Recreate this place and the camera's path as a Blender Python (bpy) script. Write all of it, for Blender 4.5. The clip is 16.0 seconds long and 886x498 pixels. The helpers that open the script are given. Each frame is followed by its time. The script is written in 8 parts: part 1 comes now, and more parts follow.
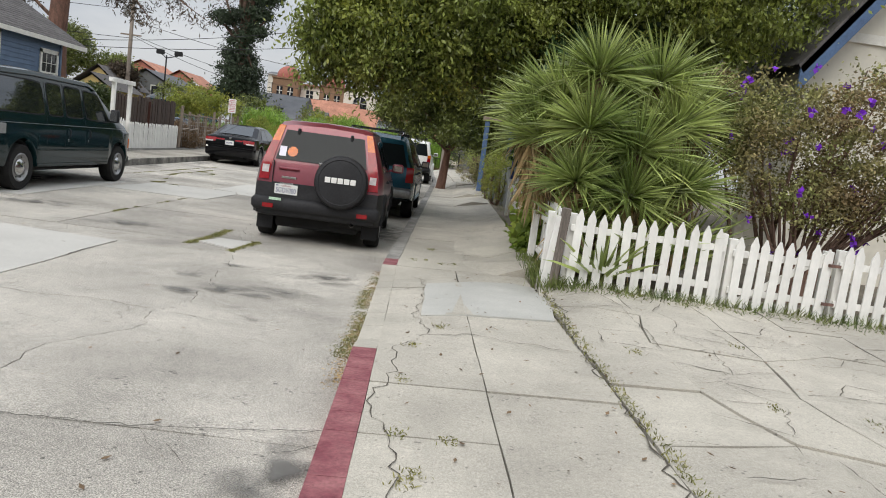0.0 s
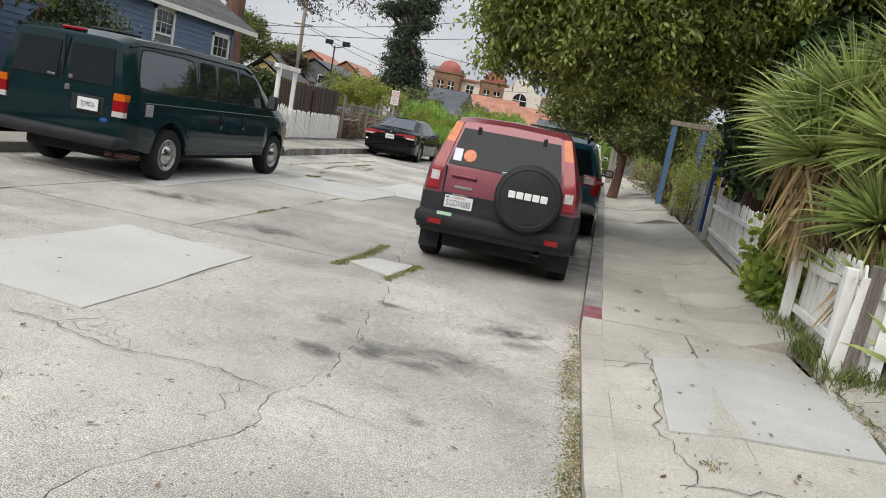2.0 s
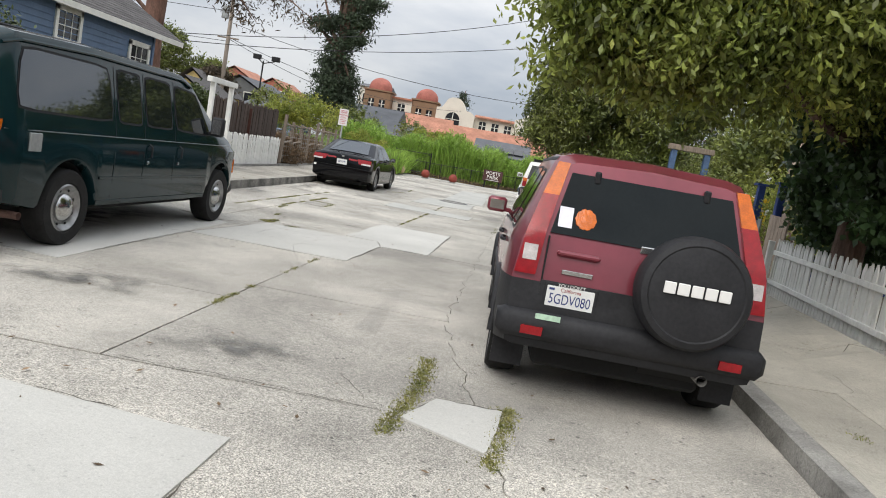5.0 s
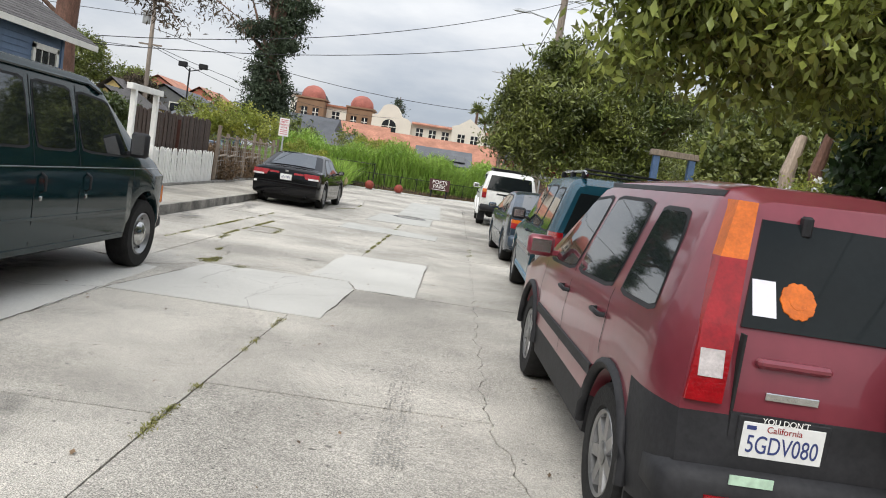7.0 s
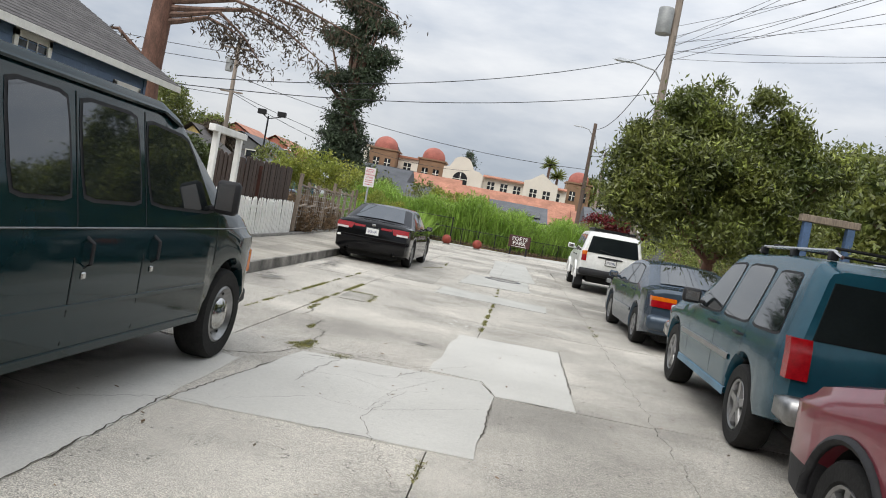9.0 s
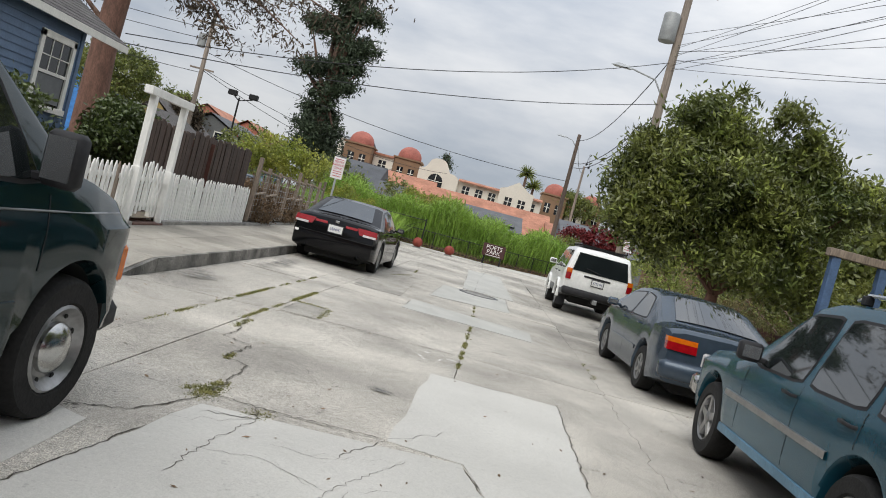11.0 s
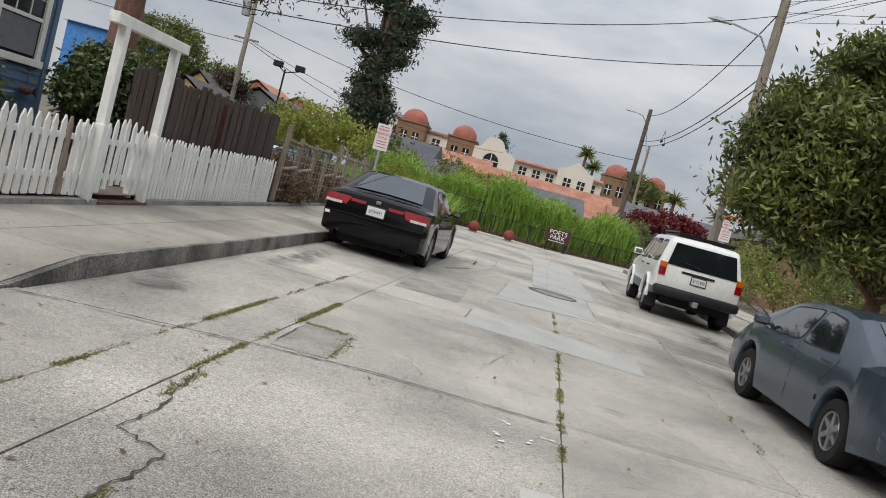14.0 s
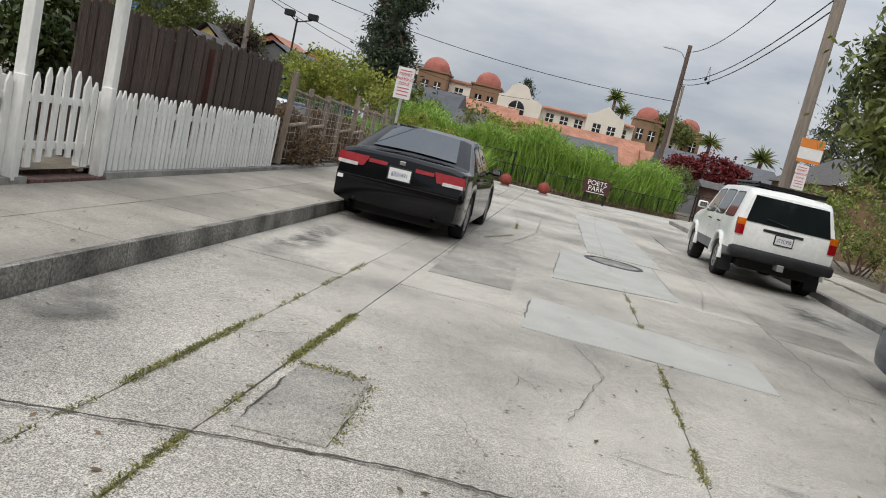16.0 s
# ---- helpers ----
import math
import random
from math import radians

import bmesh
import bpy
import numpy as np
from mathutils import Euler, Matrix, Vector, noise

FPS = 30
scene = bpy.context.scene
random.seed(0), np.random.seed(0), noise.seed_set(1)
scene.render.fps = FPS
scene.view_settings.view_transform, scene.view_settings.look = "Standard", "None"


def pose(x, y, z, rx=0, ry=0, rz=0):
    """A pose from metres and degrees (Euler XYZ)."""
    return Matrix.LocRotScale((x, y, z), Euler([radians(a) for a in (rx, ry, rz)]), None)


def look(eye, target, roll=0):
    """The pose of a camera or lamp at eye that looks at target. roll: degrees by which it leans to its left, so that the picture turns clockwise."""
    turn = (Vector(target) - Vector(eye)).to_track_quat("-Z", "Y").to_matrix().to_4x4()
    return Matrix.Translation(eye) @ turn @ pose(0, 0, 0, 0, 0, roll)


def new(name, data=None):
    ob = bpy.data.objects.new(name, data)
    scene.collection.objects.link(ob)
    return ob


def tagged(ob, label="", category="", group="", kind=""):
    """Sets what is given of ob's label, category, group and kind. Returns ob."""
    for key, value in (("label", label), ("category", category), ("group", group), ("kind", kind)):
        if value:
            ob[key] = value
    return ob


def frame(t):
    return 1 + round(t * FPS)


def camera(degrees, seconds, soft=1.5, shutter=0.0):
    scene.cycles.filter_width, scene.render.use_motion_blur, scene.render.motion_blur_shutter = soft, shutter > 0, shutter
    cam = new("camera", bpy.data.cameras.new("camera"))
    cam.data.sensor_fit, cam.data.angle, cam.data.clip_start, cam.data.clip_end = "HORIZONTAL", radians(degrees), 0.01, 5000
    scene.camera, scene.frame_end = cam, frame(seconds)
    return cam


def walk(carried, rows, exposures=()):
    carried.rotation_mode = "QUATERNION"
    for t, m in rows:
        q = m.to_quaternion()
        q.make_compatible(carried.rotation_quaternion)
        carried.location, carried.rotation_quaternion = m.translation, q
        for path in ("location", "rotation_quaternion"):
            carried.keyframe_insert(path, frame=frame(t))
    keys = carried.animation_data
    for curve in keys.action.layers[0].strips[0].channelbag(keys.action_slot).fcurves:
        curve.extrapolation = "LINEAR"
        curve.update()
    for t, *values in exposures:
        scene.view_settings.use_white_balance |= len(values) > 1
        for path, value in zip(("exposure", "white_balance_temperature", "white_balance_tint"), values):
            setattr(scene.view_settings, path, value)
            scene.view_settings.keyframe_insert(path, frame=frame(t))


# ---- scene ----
cam = camera(60.7, 16.0, soft=1.0)
PATH = [
    (0, (0.206, 0.450, 1.510), (0.290, 2.432, 1.255), 7.6),
    (0.5, (0.108, 0.994, 1.519), (0.139, 2.976, 1.257), 8.5),
    (1, (-0.024, 1.576, 1.547), (-0.118, 3.558, 1.293), 9.7),
    (1.5, (-0.224, 2.093, 1.545), (-0.400, 4.068, 1.281), 11.4),
    (2, (-0.434, 2.647, 1.516), (-0.725, 4.600, 1.195), 10.4),
    (2.5, (-0.826, 3.231, 1.446), (-1.150, 5.166, 1.060), 6.8),
    (3, (-1.169, 3.845, 1.448), (-1.472, 5.775, 1.023), 4.8),
    (3.5, (-1.490, 4.341, 1.467), (-1.779, 6.270, 1.024), 4.5),
    (4, (-1.749, 4.846, 1.460), (-2.054, 6.786, 1.078), 6.1),
    (4.5, (-1.979, 5.311, 1.483), (-2.209, 7.279, 1.214), 9.4),
    (4.7, (-2.045, 5.516, 1.477), (-2.224, 7.492, 1.223), 10.0),
    (6.8, (-2.882, 7.794, 1.520), (-2.816, 9.783, 1.317), 8.8),
    (7, (-2.956, 8.007, 1.509), (-2.899, 9.996, 1.312), 8.7),
    (7.5, (-3.175, 8.577, 1.510), (-3.157, 10.570, 1.336), 8.6),
    (8, (-3.457, 9.129, 1.506), (-3.486, 11.122, 1.343), 8.4),
    (8.5, (-3.683, 9.627, 1.487), (-3.775, 11.621, 1.368), 9.5),
    (8.7, (-3.789, 9.872, 1.488), (-3.917, 11.865, 1.391), 10.1),
    (10.8, (-4.153, 12.272, 1.501), (-4.157, 14.271, 1.440), 14.5),
    (11, (-4.154, 12.501, 1.478), (-4.200, 14.500, 1.414), 14.9),
    (11.5, (-4.218, 13.053, 1.494), (-4.239, 15.045, 1.324), 14.1),
    (12, (-4.232, 13.657, 1.487), (-4.388, 15.638, 1.267), 14.0),
    (12.5, (-4.324, 14.207, 1.468), (-4.459, 16.185, 1.203), 15.7),
    (13, (-4.343, 14.847, 1.461), (-4.398, 16.836, 1.259), 17.1),
    (13.5, (-4.455, 15.427, 1.463), (-4.558, 17.420, 1.338), 16.2),
    (14, (-4.533, 15.991, 1.423), (-4.700, 17.979, 1.275), 15.4),
    (14.5, (-4.640, 16.583, 1.443), (-4.881, 18.562, 1.279), 14.6),
    (15, (-4.725, 17.128, 1.427), (-4.976, 19.102, 1.221), 14.2),
    (15.5, (-4.819, 17.732, 1.440), (-5.024, 19.706, 1.200), 14.1),
    (16, (-4.999, 18.350, 1.422), (-5.199, 20.319, 1.134), 13.3),
]
EXPOSURES = [(0, 0.0), (2.5, 0.08), (3.5, 0.11), (7, 0.26), (8.5, 0.2), (11, 0.0), (12.5, -0.02), (14.5, -0.22), (16, -0.12)]
walk(cam, [(t, look(eye, target, roll)) for t, eye, target, roll in PATH], EXPOSURES)

# ---- light ----
# overcast sky: Nishita blue almost hidden behind an even cloud layer, brighter towards the zenith
SUN_ELEV, SUN_ROT = radians(46), radians(202)
world = bpy.data.worlds.new("world")
scene.world = world
world.use_nodes = True
wt = world.node_tree
wn, wl = wt.nodes, wt.links
bg = wn["Background"]
sky = wn.new("ShaderNodeTexSky")
sky.sky_type, sky.sun_disc, sky.sun_elevation, sky.sun_rotation = "NISHITA", False, SUN_ELEV, SUN_ROT
tc = wn.new("ShaderNodeTexCoord")
sep = wn.new("ShaderNodeSeparateXYZ")
wl.new(tc.outputs["Generated"], sep.inputs[0])
ramp = wn.new("ShaderNodeMapRange")
ramp.inputs["From Min"].default_value, ramp.inputs["From Max"].default_value = 0.0, 1.0
ramp.inputs["To Min"].default_value, ramp.inputs["To Max"].default_value = 5.3, 15.5
wl.new(sep.outputs["Z"], ramp.inputs["Value"])
mp = wn.new("ShaderNodeMapping")
mp.inputs["Scale"].default_value = (1.0, 1.0, 3.2)
wl.new(tc.outputs["Generated"], mp.inputs["Vector"])
cloud = wn.new("ShaderNodeTexNoise")
cloud.inputs["Scale"].default_value, cloud.inputs["Detail"].default_value, cloud.inputs["Roughness"].default_value = 2.6, 7.0, 0.55
wl.new(mp.outputs[0], cloud.inputs["Vector"])
cr = wn.new("ShaderNodeValToRGB")
cr.color_ramp.elements[0].position, cr.color_ramp.elements[0].color = 0.36, (0.64, 0.71, 0.82, 1)
cr.color_ramp.elements[1].position, cr.color_ramp.elements[1].color = 0.62, (1.11, 1.13, 1.16, 1)
wl.new(cloud.outputs["Fac"], cr.inputs["Fac"])
mul = wn.new("ShaderNodeMixRGB")
mul.blend_type = "MULTIPLY"
mul.inputs["Fac"].default_value = 1.0
wl.new(cr.outputs["Color"], mul.inputs["Color1"])
wl.new(ramp.outputs["Result"], mul.inputs["Color2"])
cover = wn.new("ShaderNodeMixRGB")
cover.inputs["Fac"].default_value = 0.94
wl.new(sky.outputs[0], cover.inputs["Color1"])
wl.new(mul.outputs["Color"], cover.inputs["Color2"])
wl.new(cover.outputs["Color"], bg.inputs["Color"])
bg.inputs["Strength"].default_value = 0.1
sun_data = bpy.data.lights.new("sun", "SUN")
sun_data.energy, sun_data.angle, sun_data.color = 1.6, radians(40), (1.0, 0.96, 0.9)
sun = new("sun", sun_data)
sun.matrix_world = look((0, 0, 60), (-math.sin(SUN_ROT) * 30, -math.cos(SUN_ROT) * 30, 60 - 30 * math.tan(SUN_ELEV)))

# ---- materials ----
R = random.Random(7)
NP = np.random.RandomState(11)


def mat(name, col, rough=0.8, metal=0.0, var=0.18, scale=3.0, fine=40.0, bump=0.25, dist=0.01, coat=0.0, col2=None,
        rand=0.0, island=0.0, trans=0.0, speck=0.0, stretch=(1, 1, 1), stain=0.0, grain=0.0):
    m = bpy.data.materials.new(name)
    m.use_nodes = True
    n, l = m.node_tree.nodes, m.node_tree.links
    b = n["Principled BSDF"]
    b.inputs["Roughness"].default_value, b.inputs["Metallic"].default_value = rough, metal
    b.inputs["Coat Weight"].default_value = coat
    b.inputs["Coat Roughness"].default_value = 0.06
    t = n.new("ShaderNodeTexCoord")
    mpp = n.new("ShaderNodeMapping")
    mpp.inputs["Scale"].default_value = stretch
    l.new(t.outputs["Object"], mpp.inputs["Vector"])

    def noi(s, det=4.0):
        x = n.new("ShaderNodeTexNoise")
        x.inputs["Scale"].default_value, x.inputs["Detail"].default_value = s, det
        l.new(mpp.outputs[0], x.inputs["Vector"])
        return x

    big, small = noi(scale), noi(fine, 3.0)
    mix = n.new("ShaderNodeMixRGB")
    c2 = col2 or tuple(min(1, c * (1 + var)) for c in col)
    mix.inputs["Color1"].default_value = (*[c * (1 - var) for c in col], 1)
    mix.inputs["Color2"].default_value = (*c2, 1)
    rmp = n.new("ShaderNodeMapRange")
    rmp.inputs["From Min"].default_value, rmp.inputs["From Max"].default_value = 0.32, 0.68
    l.new(big.outputs["Fac"], rmp.inputs["Value"])
    l.new(rmp.outputs["Result"], mix.inputs["Fac"])
    out = mix.outputs["Color"]

    def scaled(out, fac, lo, hi, a=0.3, c=0.7):
        q = n.new("ShaderNodeMapRange")
        q.inputs["From Min"].default_value, q.inputs["From Max"].default_value = a, c
        q.inputs["To Min"].default_value, q.inputs["To Max"].default_value = lo, hi
        l.new(fac, q.inputs["Value"])
        w = n.new("ShaderNodeMixRGB")
        w.blend_type = "MULTIPLY"
        w.inputs["Fac"].default_value = 1.0
        l.new(out, w.inputs["Color1"])
        l.new(q.outputs["Result"], w.inputs["Color2"])
        return w.outputs["Color"]

    out = scaled(out, small.outputs["Fac"], 1 - var * 0.8, 1 + var * 0.8)
    if stain:
        out = scaled(out, noi(scale * 0.23, 6.0).outputs["Fac"], 1 - stain, 1.0 + stain * 0.25, 0.34, 0.6)
    if speck:
        v = n.new("ShaderNodeTexVoronoi")
        v.inputs["Scale"].default_value = fine * 2.0
        l.new(mpp.outputs[0], v.inputs["Vector"])
        msk = noi(scale * 1.7, 3.0)
        add = n.new("ShaderNodeMath")
        add.operation = "ADD"
        l.new(v.outputs["Distance"], add.inputs[0])
        l.new(msk.outputs["Fac"], add.inputs[1])
        out = scaled(out, add.outputs[0], 1 - speck, 1.05, 0.56, 0.74)
    if grain:  # exposed aggregate: fine sand, pebbles and scattered dark pits
        out = scaled(out, noi(fine * 3.2, 2.0).outputs["Fac"], 1 - grain, 1 + grain, 0.40, 0.60)
        out = scaled(out, noi(fine * 0.42, 3.0).outputs["Fac"], 1 - grain * 0.2, 1 + grain * 0.15, 0.38, 0.62)
        out = scaled(out, noi(fine * 1.7, 2.0).outputs["Fac"], 1 - grain * 0.4, 1 + grain * 0.25, 0.40, 0.60)
        pit = n.new("ShaderNodeTexVoronoi")
        pit.inputs["Scale"].default_value = fine * 0.42
        l.new(mpp.outputs[0], pit.inputs["Vector"])
        pm = n.new("ShaderNodeMath")
        pm.operation = "ADD"
        l.new(pit.outputs["Distance"], pm.inputs[0])
        l.new(noi(fine * 0.11, 2.0).outputs["Fac"], pm.inputs[1])
        out = scaled(out, pm.outputs[0], 1 - min(0.6, grain * 2.4), 1.0, 0.53, 0.60)
    if rand:
        oi = n.new("ShaderNodeObjectInfo")
        out = scaled(out, oi.outputs["Random"], 1 - rand, 1 + rand, 0, 1)
    if island:
        ge = n.new("ShaderNodeNewGeometry")
        out = scaled(out, ge.outputs["Random Per Island"], 1 - island, 1 + island, 0, 1)
    l.new(out, b.inputs["Base Color"])
    if bump:
        bp = n.new("ShaderNodeBump")
        bp.inputs["Strength"].default_value, bp.inputs["Distance"].default_value = bump, dist
        l.new(small.outputs["Fac"], bp.inputs["Height"])
        l.new(bp.outputs[0], b.inputs["Normal"])
    if trans:
        tr = n.new("ShaderNodeBsdfTranslucent")
        l.new(out, tr.inputs["Color"])
        ms = n.new("ShaderNodeMixShader")
        ms.inputs["Fac"].default_value = trans
        l.new(b.outputs[0], ms.inputs[1])
        l.new(tr.outputs[0], ms.inputs[2])
        l.new(ms.outputs[0], n["Material Output"].inputs["Surface"])
    return m


M_ROAD = mat("road_concrete", (0.442, 0.413, 0.362), 0.9, var=0.08, scale=1.9, fine=48, bump=0.9, speck=0.55, rand=0.09, stain=0.38, grain=0.42)
M_PATCH = mat("patch_concrete", (0.50, 0.485, 0.447), 0.85, var=0.07, scale=0.9, fine=60, bump=0.35, speck=0.14, rand=0.04, stain=0.1, grain=0.07)
M_PATCHD = mat("grey_patch_concrete", (0.33, 0.31, 0.272), 0.9, var=0.16, scale=3, fine=48, bump=0.8, speck=0.45, stain=0.25, grain=0.36)
M_PATCHG = mat("smooth_blue_grey_concrete", (0.425, 0.418, 0.385), 0.85, var=0.08, scale=2, fine=60, bump=0.3, speck=0.12, stain=0.1, grain=0.06)
M_WALK = mat("walk_concrete", (0.435, 0.405, 0.345), 0.9, var=0.10, scale=2.2, fine=60, bump=0.5, speck=0.26, rand=0.06, stain=0.18, grain=0.18)
M_WALKL = mat("grimy_walk_concrete", (0.36, 0.332, 0.282), 0.9, var=0.16, scale=1.6, fine=50, bump=0.5, speck=0.4, rand=0.08, stain=0.38, grain=0.15)
# left kerb: dirt and the shade on its face share this dark colour
M_KERBD = mat("dirty_shaded_kerb_concrete", (0.19, 0.18, 0.162), 0.9, var=0.55, scale=2.2, fine=40, bump=0.6, speck=0.35, stain=0.35, grain=0.2)
M_TREAD = mat("faint_tyre_rubber", (0.27, 0.26, 0.24), 0.9, var=0.2, scale=5, fine=60)
M_KERB = mat("kerb_concrete", (0.26, 0.25, 0.23), 0.9, var=0.25, scale=4, fine=60, bump=0.5, speck=0.35, stain=0.35, grain=0.15)
M_RED = mat("red_kerb_paint", (0.235, 0.058, 0.075), 0.8, var=0.25, scale=7, fine=45, bump=0.4, col2=(0.30, 0.12, 0.125), speck=0.2)
M_DIRT = mat("dirt", (0.17, 0.145, 0.11), 0.95, var=0.3, scale=2, fine=30, bump=0.6)
M_CRACK = mat("crack_dirt", (0.072, 0.062, 0.048), 0.95, var=0.3, scale=9, fine=60)
M_WHITE = mat("white_picket_paint", (0.84, 0.83, 0.79), 0.6, var=0.07, scale=5, fine=30, bump=0.3, rand=0.05, stretch=(1, 1, 0.35), stain=0.12)
M_WOODGREY = mat("weathered_wood", (0.25, 0.20, 0.155), 0.85, var=0.3, scale=5, fine=40, bump=0.5, rand=0.15, stretch=(1, 1, 0.15))
M_WOODBROWN = mat("dark_brown_boards", (0.085, 0.058, 0.046), 0.85, var=0.5, scale=4, fine=30, bump=0.5, rand=0.22, stretch=(1, 1, 0.12), grain=0.2)
M_REDWOOD = mat("red_brown_fence", (0.085, 0.03, 0.02), 0.8, var=0.2, scale=4, fine=30, rand=0.1, stretch=(1, 1, 0.2))
M_BARK = mat("bark", (0.16, 0.10, 0.075), 0.95, var=0.35, scale=5, fine=25, bump=0.9, dist=0.03, stretch=(1, 1, 0.3))
M_BARKR = mat("reddish_bark", (0.15, 0.078, 0.055), 0.85, var=0.3, scale=6, fine=30, bump=0.6, stretch=(1, 1, 0.3))
M_PALE = mat("pale_dead_wood", (0.42, 0.33, 0.26), 0.9, var=0.25, scale=4, fine=30, bump=0.6, stretch=(1, 1, 0.2))
M_LEAF = mat("broad_leaf", (0.17, 0.225, 0.05), 0.38, var=0.25, scale=0.8, fine=9, bump=0, island=0.6, trans=0.36, col2=(0.34, 0.38, 0.09))
M_LEAFD = mat("dark_leaf", (0.115, 0.16, 0.042), 0.4, var=0.25, scale=0.9, fine=9, bump=0, island=0.5, trans=0.3, col2=(0.25, 0.27, 0.07))
M_LEAFR = mat("evergreen_leaf", (0.095, 0.13, 0.035), 0.36, var=0.25, scale=0.9, fine=9, bump=0, island=0.55, trans=0.25, col2=(0.19, 0.21, 0.055))
M_HEDGE = mat("dark_hedge_leaf", (0.055, 0.085, 0.026), 0.38, var=0.25, scale=0.9, fine=9, bump=0, island=0.5, trans=0.15, col2=(0.10, 0.13, 0.035))
M_IVY = mat("ivy_leaf", (0.06, 0.11, 0.038), 0.45, var=0.25, scale=1.2, fine=9, bump=0, island=0.45, trans=0.18)
M_LEAFY = mat("yellow_green_leaf", (0.29, 0.36, 0.065), 0.45, var=0.25, scale=1, fine=9, bump=0, island=0.4, trans=0.42, col2=(0.38, 0.38, 0.075))
M_REED = mat("reed_green", (0.22, 0.37, 0.05), 0.5, var=0.2, scale=0.7, fine=5, bump=0, island=0.35, trans=0.35, col2=(0.30, 0.44, 0.08))
M_SPIKE = mat("spiky_leaf", (0.20, 0.28, 0.075), 0.36, var=0.2, scale=1.5, fine=9, bump=0, island=0.55, trans=0.22, col2=(0.42, 0.48, 0.16))
M_DEAD = mat("dead_leaf", (0.40, 0.29, 0.15), 0.85, var=0.3, scale=3, fine=9, bump=0, island=0.45, trans=0.2)
M_GRASS = mat("grass_blade", (0.12, 0.19, 0.04), 0.7, var=0.3, scale=3, fine=9, bump=0, island=0.45, trans=0.25, col2=(0.22, 0.24, 0.07))
M_MOSS = mat("joint_weed", (0.20, 0.215, 0.06), 0.85, var=0.3, scale=6, fine=20, bump=0, island=0.4, trans=0.15, col2=(0.28, 0.26, 0.09))
M_DRY = mat("dry_weeds", (0.16, 0.105, 0.06), 0.9, var=0.35, scale=3, fine=9, bump=0, island=0.45, trans=0.15)
M_RUST = mat("rusty_shrub_leaf", (0.40, 0.27, 0.145), 0.55, var=0.3, scale=1.4, fine=8, bump=0, island=0.55, trans=0.22, col2=(0.27, 0.29, 0.10))
M_PURPLE = mat("purple_petal", (0.20, 0.03, 0.55), 0.6, var=0.2, scale=8, fine=9, bump=0, island=0.3, trans=0.2)
M_REDLEAF = mat("red_bougainvillea", (0.17, 0.02, 0.022), 0.6, var=0.25, scale=2, fine=9, bump=0, island=0.4, trans=0.2)
M_CONIF = mat("conifer_needles", (0.045, 0.066, 0.034), 0.7, var=0.3, scale=0.5, fine=9, bump=0, island=0.5, trans=0.08)
M_PINE = mat("reddish_needles", (0.075, 0.055, 0.035), 0.8, var=0.35, scale=0.5, fine=9, bump=0, island=0.5, trans=0.08)
M_BLUE = mat("blue_siding_paint", (0.10, 0.155, 0.245), 0.6, var=0.1, scale=3, fine=25, bump=0.15, rand=0.06)
M_POST = mat("blue_post_paint", (0.075, 0.13, 0.24), 0.6, var=0.15, scale=5, fine=30, bump=0.2)
M_NAVY = mat("navy_post_paint", (0.03, 0.06, 0.22), 0.5, var=0.15, scale=5, fine=30, bump=0.2)
M_TRIM = mat("cream_trim_paint", (0.76, 0.74, 0.67), 0.6, var=0.06, scale=4, fine=25, bump=0.15)
M_SHINGLE = mat("roof_shingles", (0.105, 0.098, 0.095), 0.95, var=0.25, scale=4, fine=30, bump=0.5, rand=0.15)
M_SLATE = mat("grey_roof", (0.115, 0.12, 0.13), 0.9, var=0.15, scale=1, fine=6, bump=0.2, rand=0.1)
M_TILE = mat("clay_roof_tile", (0.37, 0.17, 0.11), 0.85, var=0.22, scale=0.8, fine=5, bump=0.3, rand=0.12)
M_DOME = mat("red_dome_tile", (0.36, 0.12, 0.09), 0.8, var=0.18, scale=1, fine=6, bump=0.3)
M_STUCCO = mat("white_stucco", (0.70, 0.665, 0.57), 0.85, var=0.05, scale=0.5, fine=8, bump=0.2)
M_TAN = mat("brown_stucco", (0.235, 0.145, 0.085), 0.85, var=0.1, scale=0.6, fine=8, bump=0.2)
M_ORANGE = mat("coral_stucco", (0.44, 0.165, 0.11), 0.85, var=0.1, scale=0.5, fine=8, rand=0.08)
M_YELLOW = mat("yellow_siding", (0.52, 0.40, 0.16), 0.8, var=0.1, scale=1, fine=8)
M_GREYH = mat("grey_siding", (0.16, 0.165, 0.165), 0.85, var=0.1, scale=1, fine=8)
M_TEAL = mat("blue_mural_wall", (0.03, 0.115, 0.19), 0.8, var=0.2, scale=1.2, fine=8, col2=(0.06, 0.19, 0.24))
M_GLASS = mat("dark_window_glass", (0.012, 0.014, 0.016), 0.05, var=0.1, bump=0, scale=1)
M_GALV = mat("galvanised_metal", (0.42, 0.43, 0.43), 0.5, 0.8, var=0.15, scale=4, fine=30, bump=0.15)
M_PANEL = mat("grey_metal_panel", (0.33, 0.34, 0.335), 0.6, 0.4, var=0.15, scale=3, fine=25, bump=0.2)
M_BLACK = mat("black_painted_metal", (0.012, 0.012, 0.013), 0.45, 0.3, var=0.2, scale=8, fine=40, bump=0.1)
M_POLE = mat("pole_wood", (0.27, 0.225, 0.185), 0.9, var=0.25, scale=3, fine=30, bump=0.5, stretch=(1, 1, 0.08))
M_POLED = mat("dark_pole_wood", (0.13, 0.095, 0.075), 0.9, var=0.25, scale=3, fine=30, bump=0.5, stretch=(1, 1, 0.08))
M_WIRE = mat("black_cable", (0.015, 0.015, 0.016), 0.6, var=0.1, bump=0)
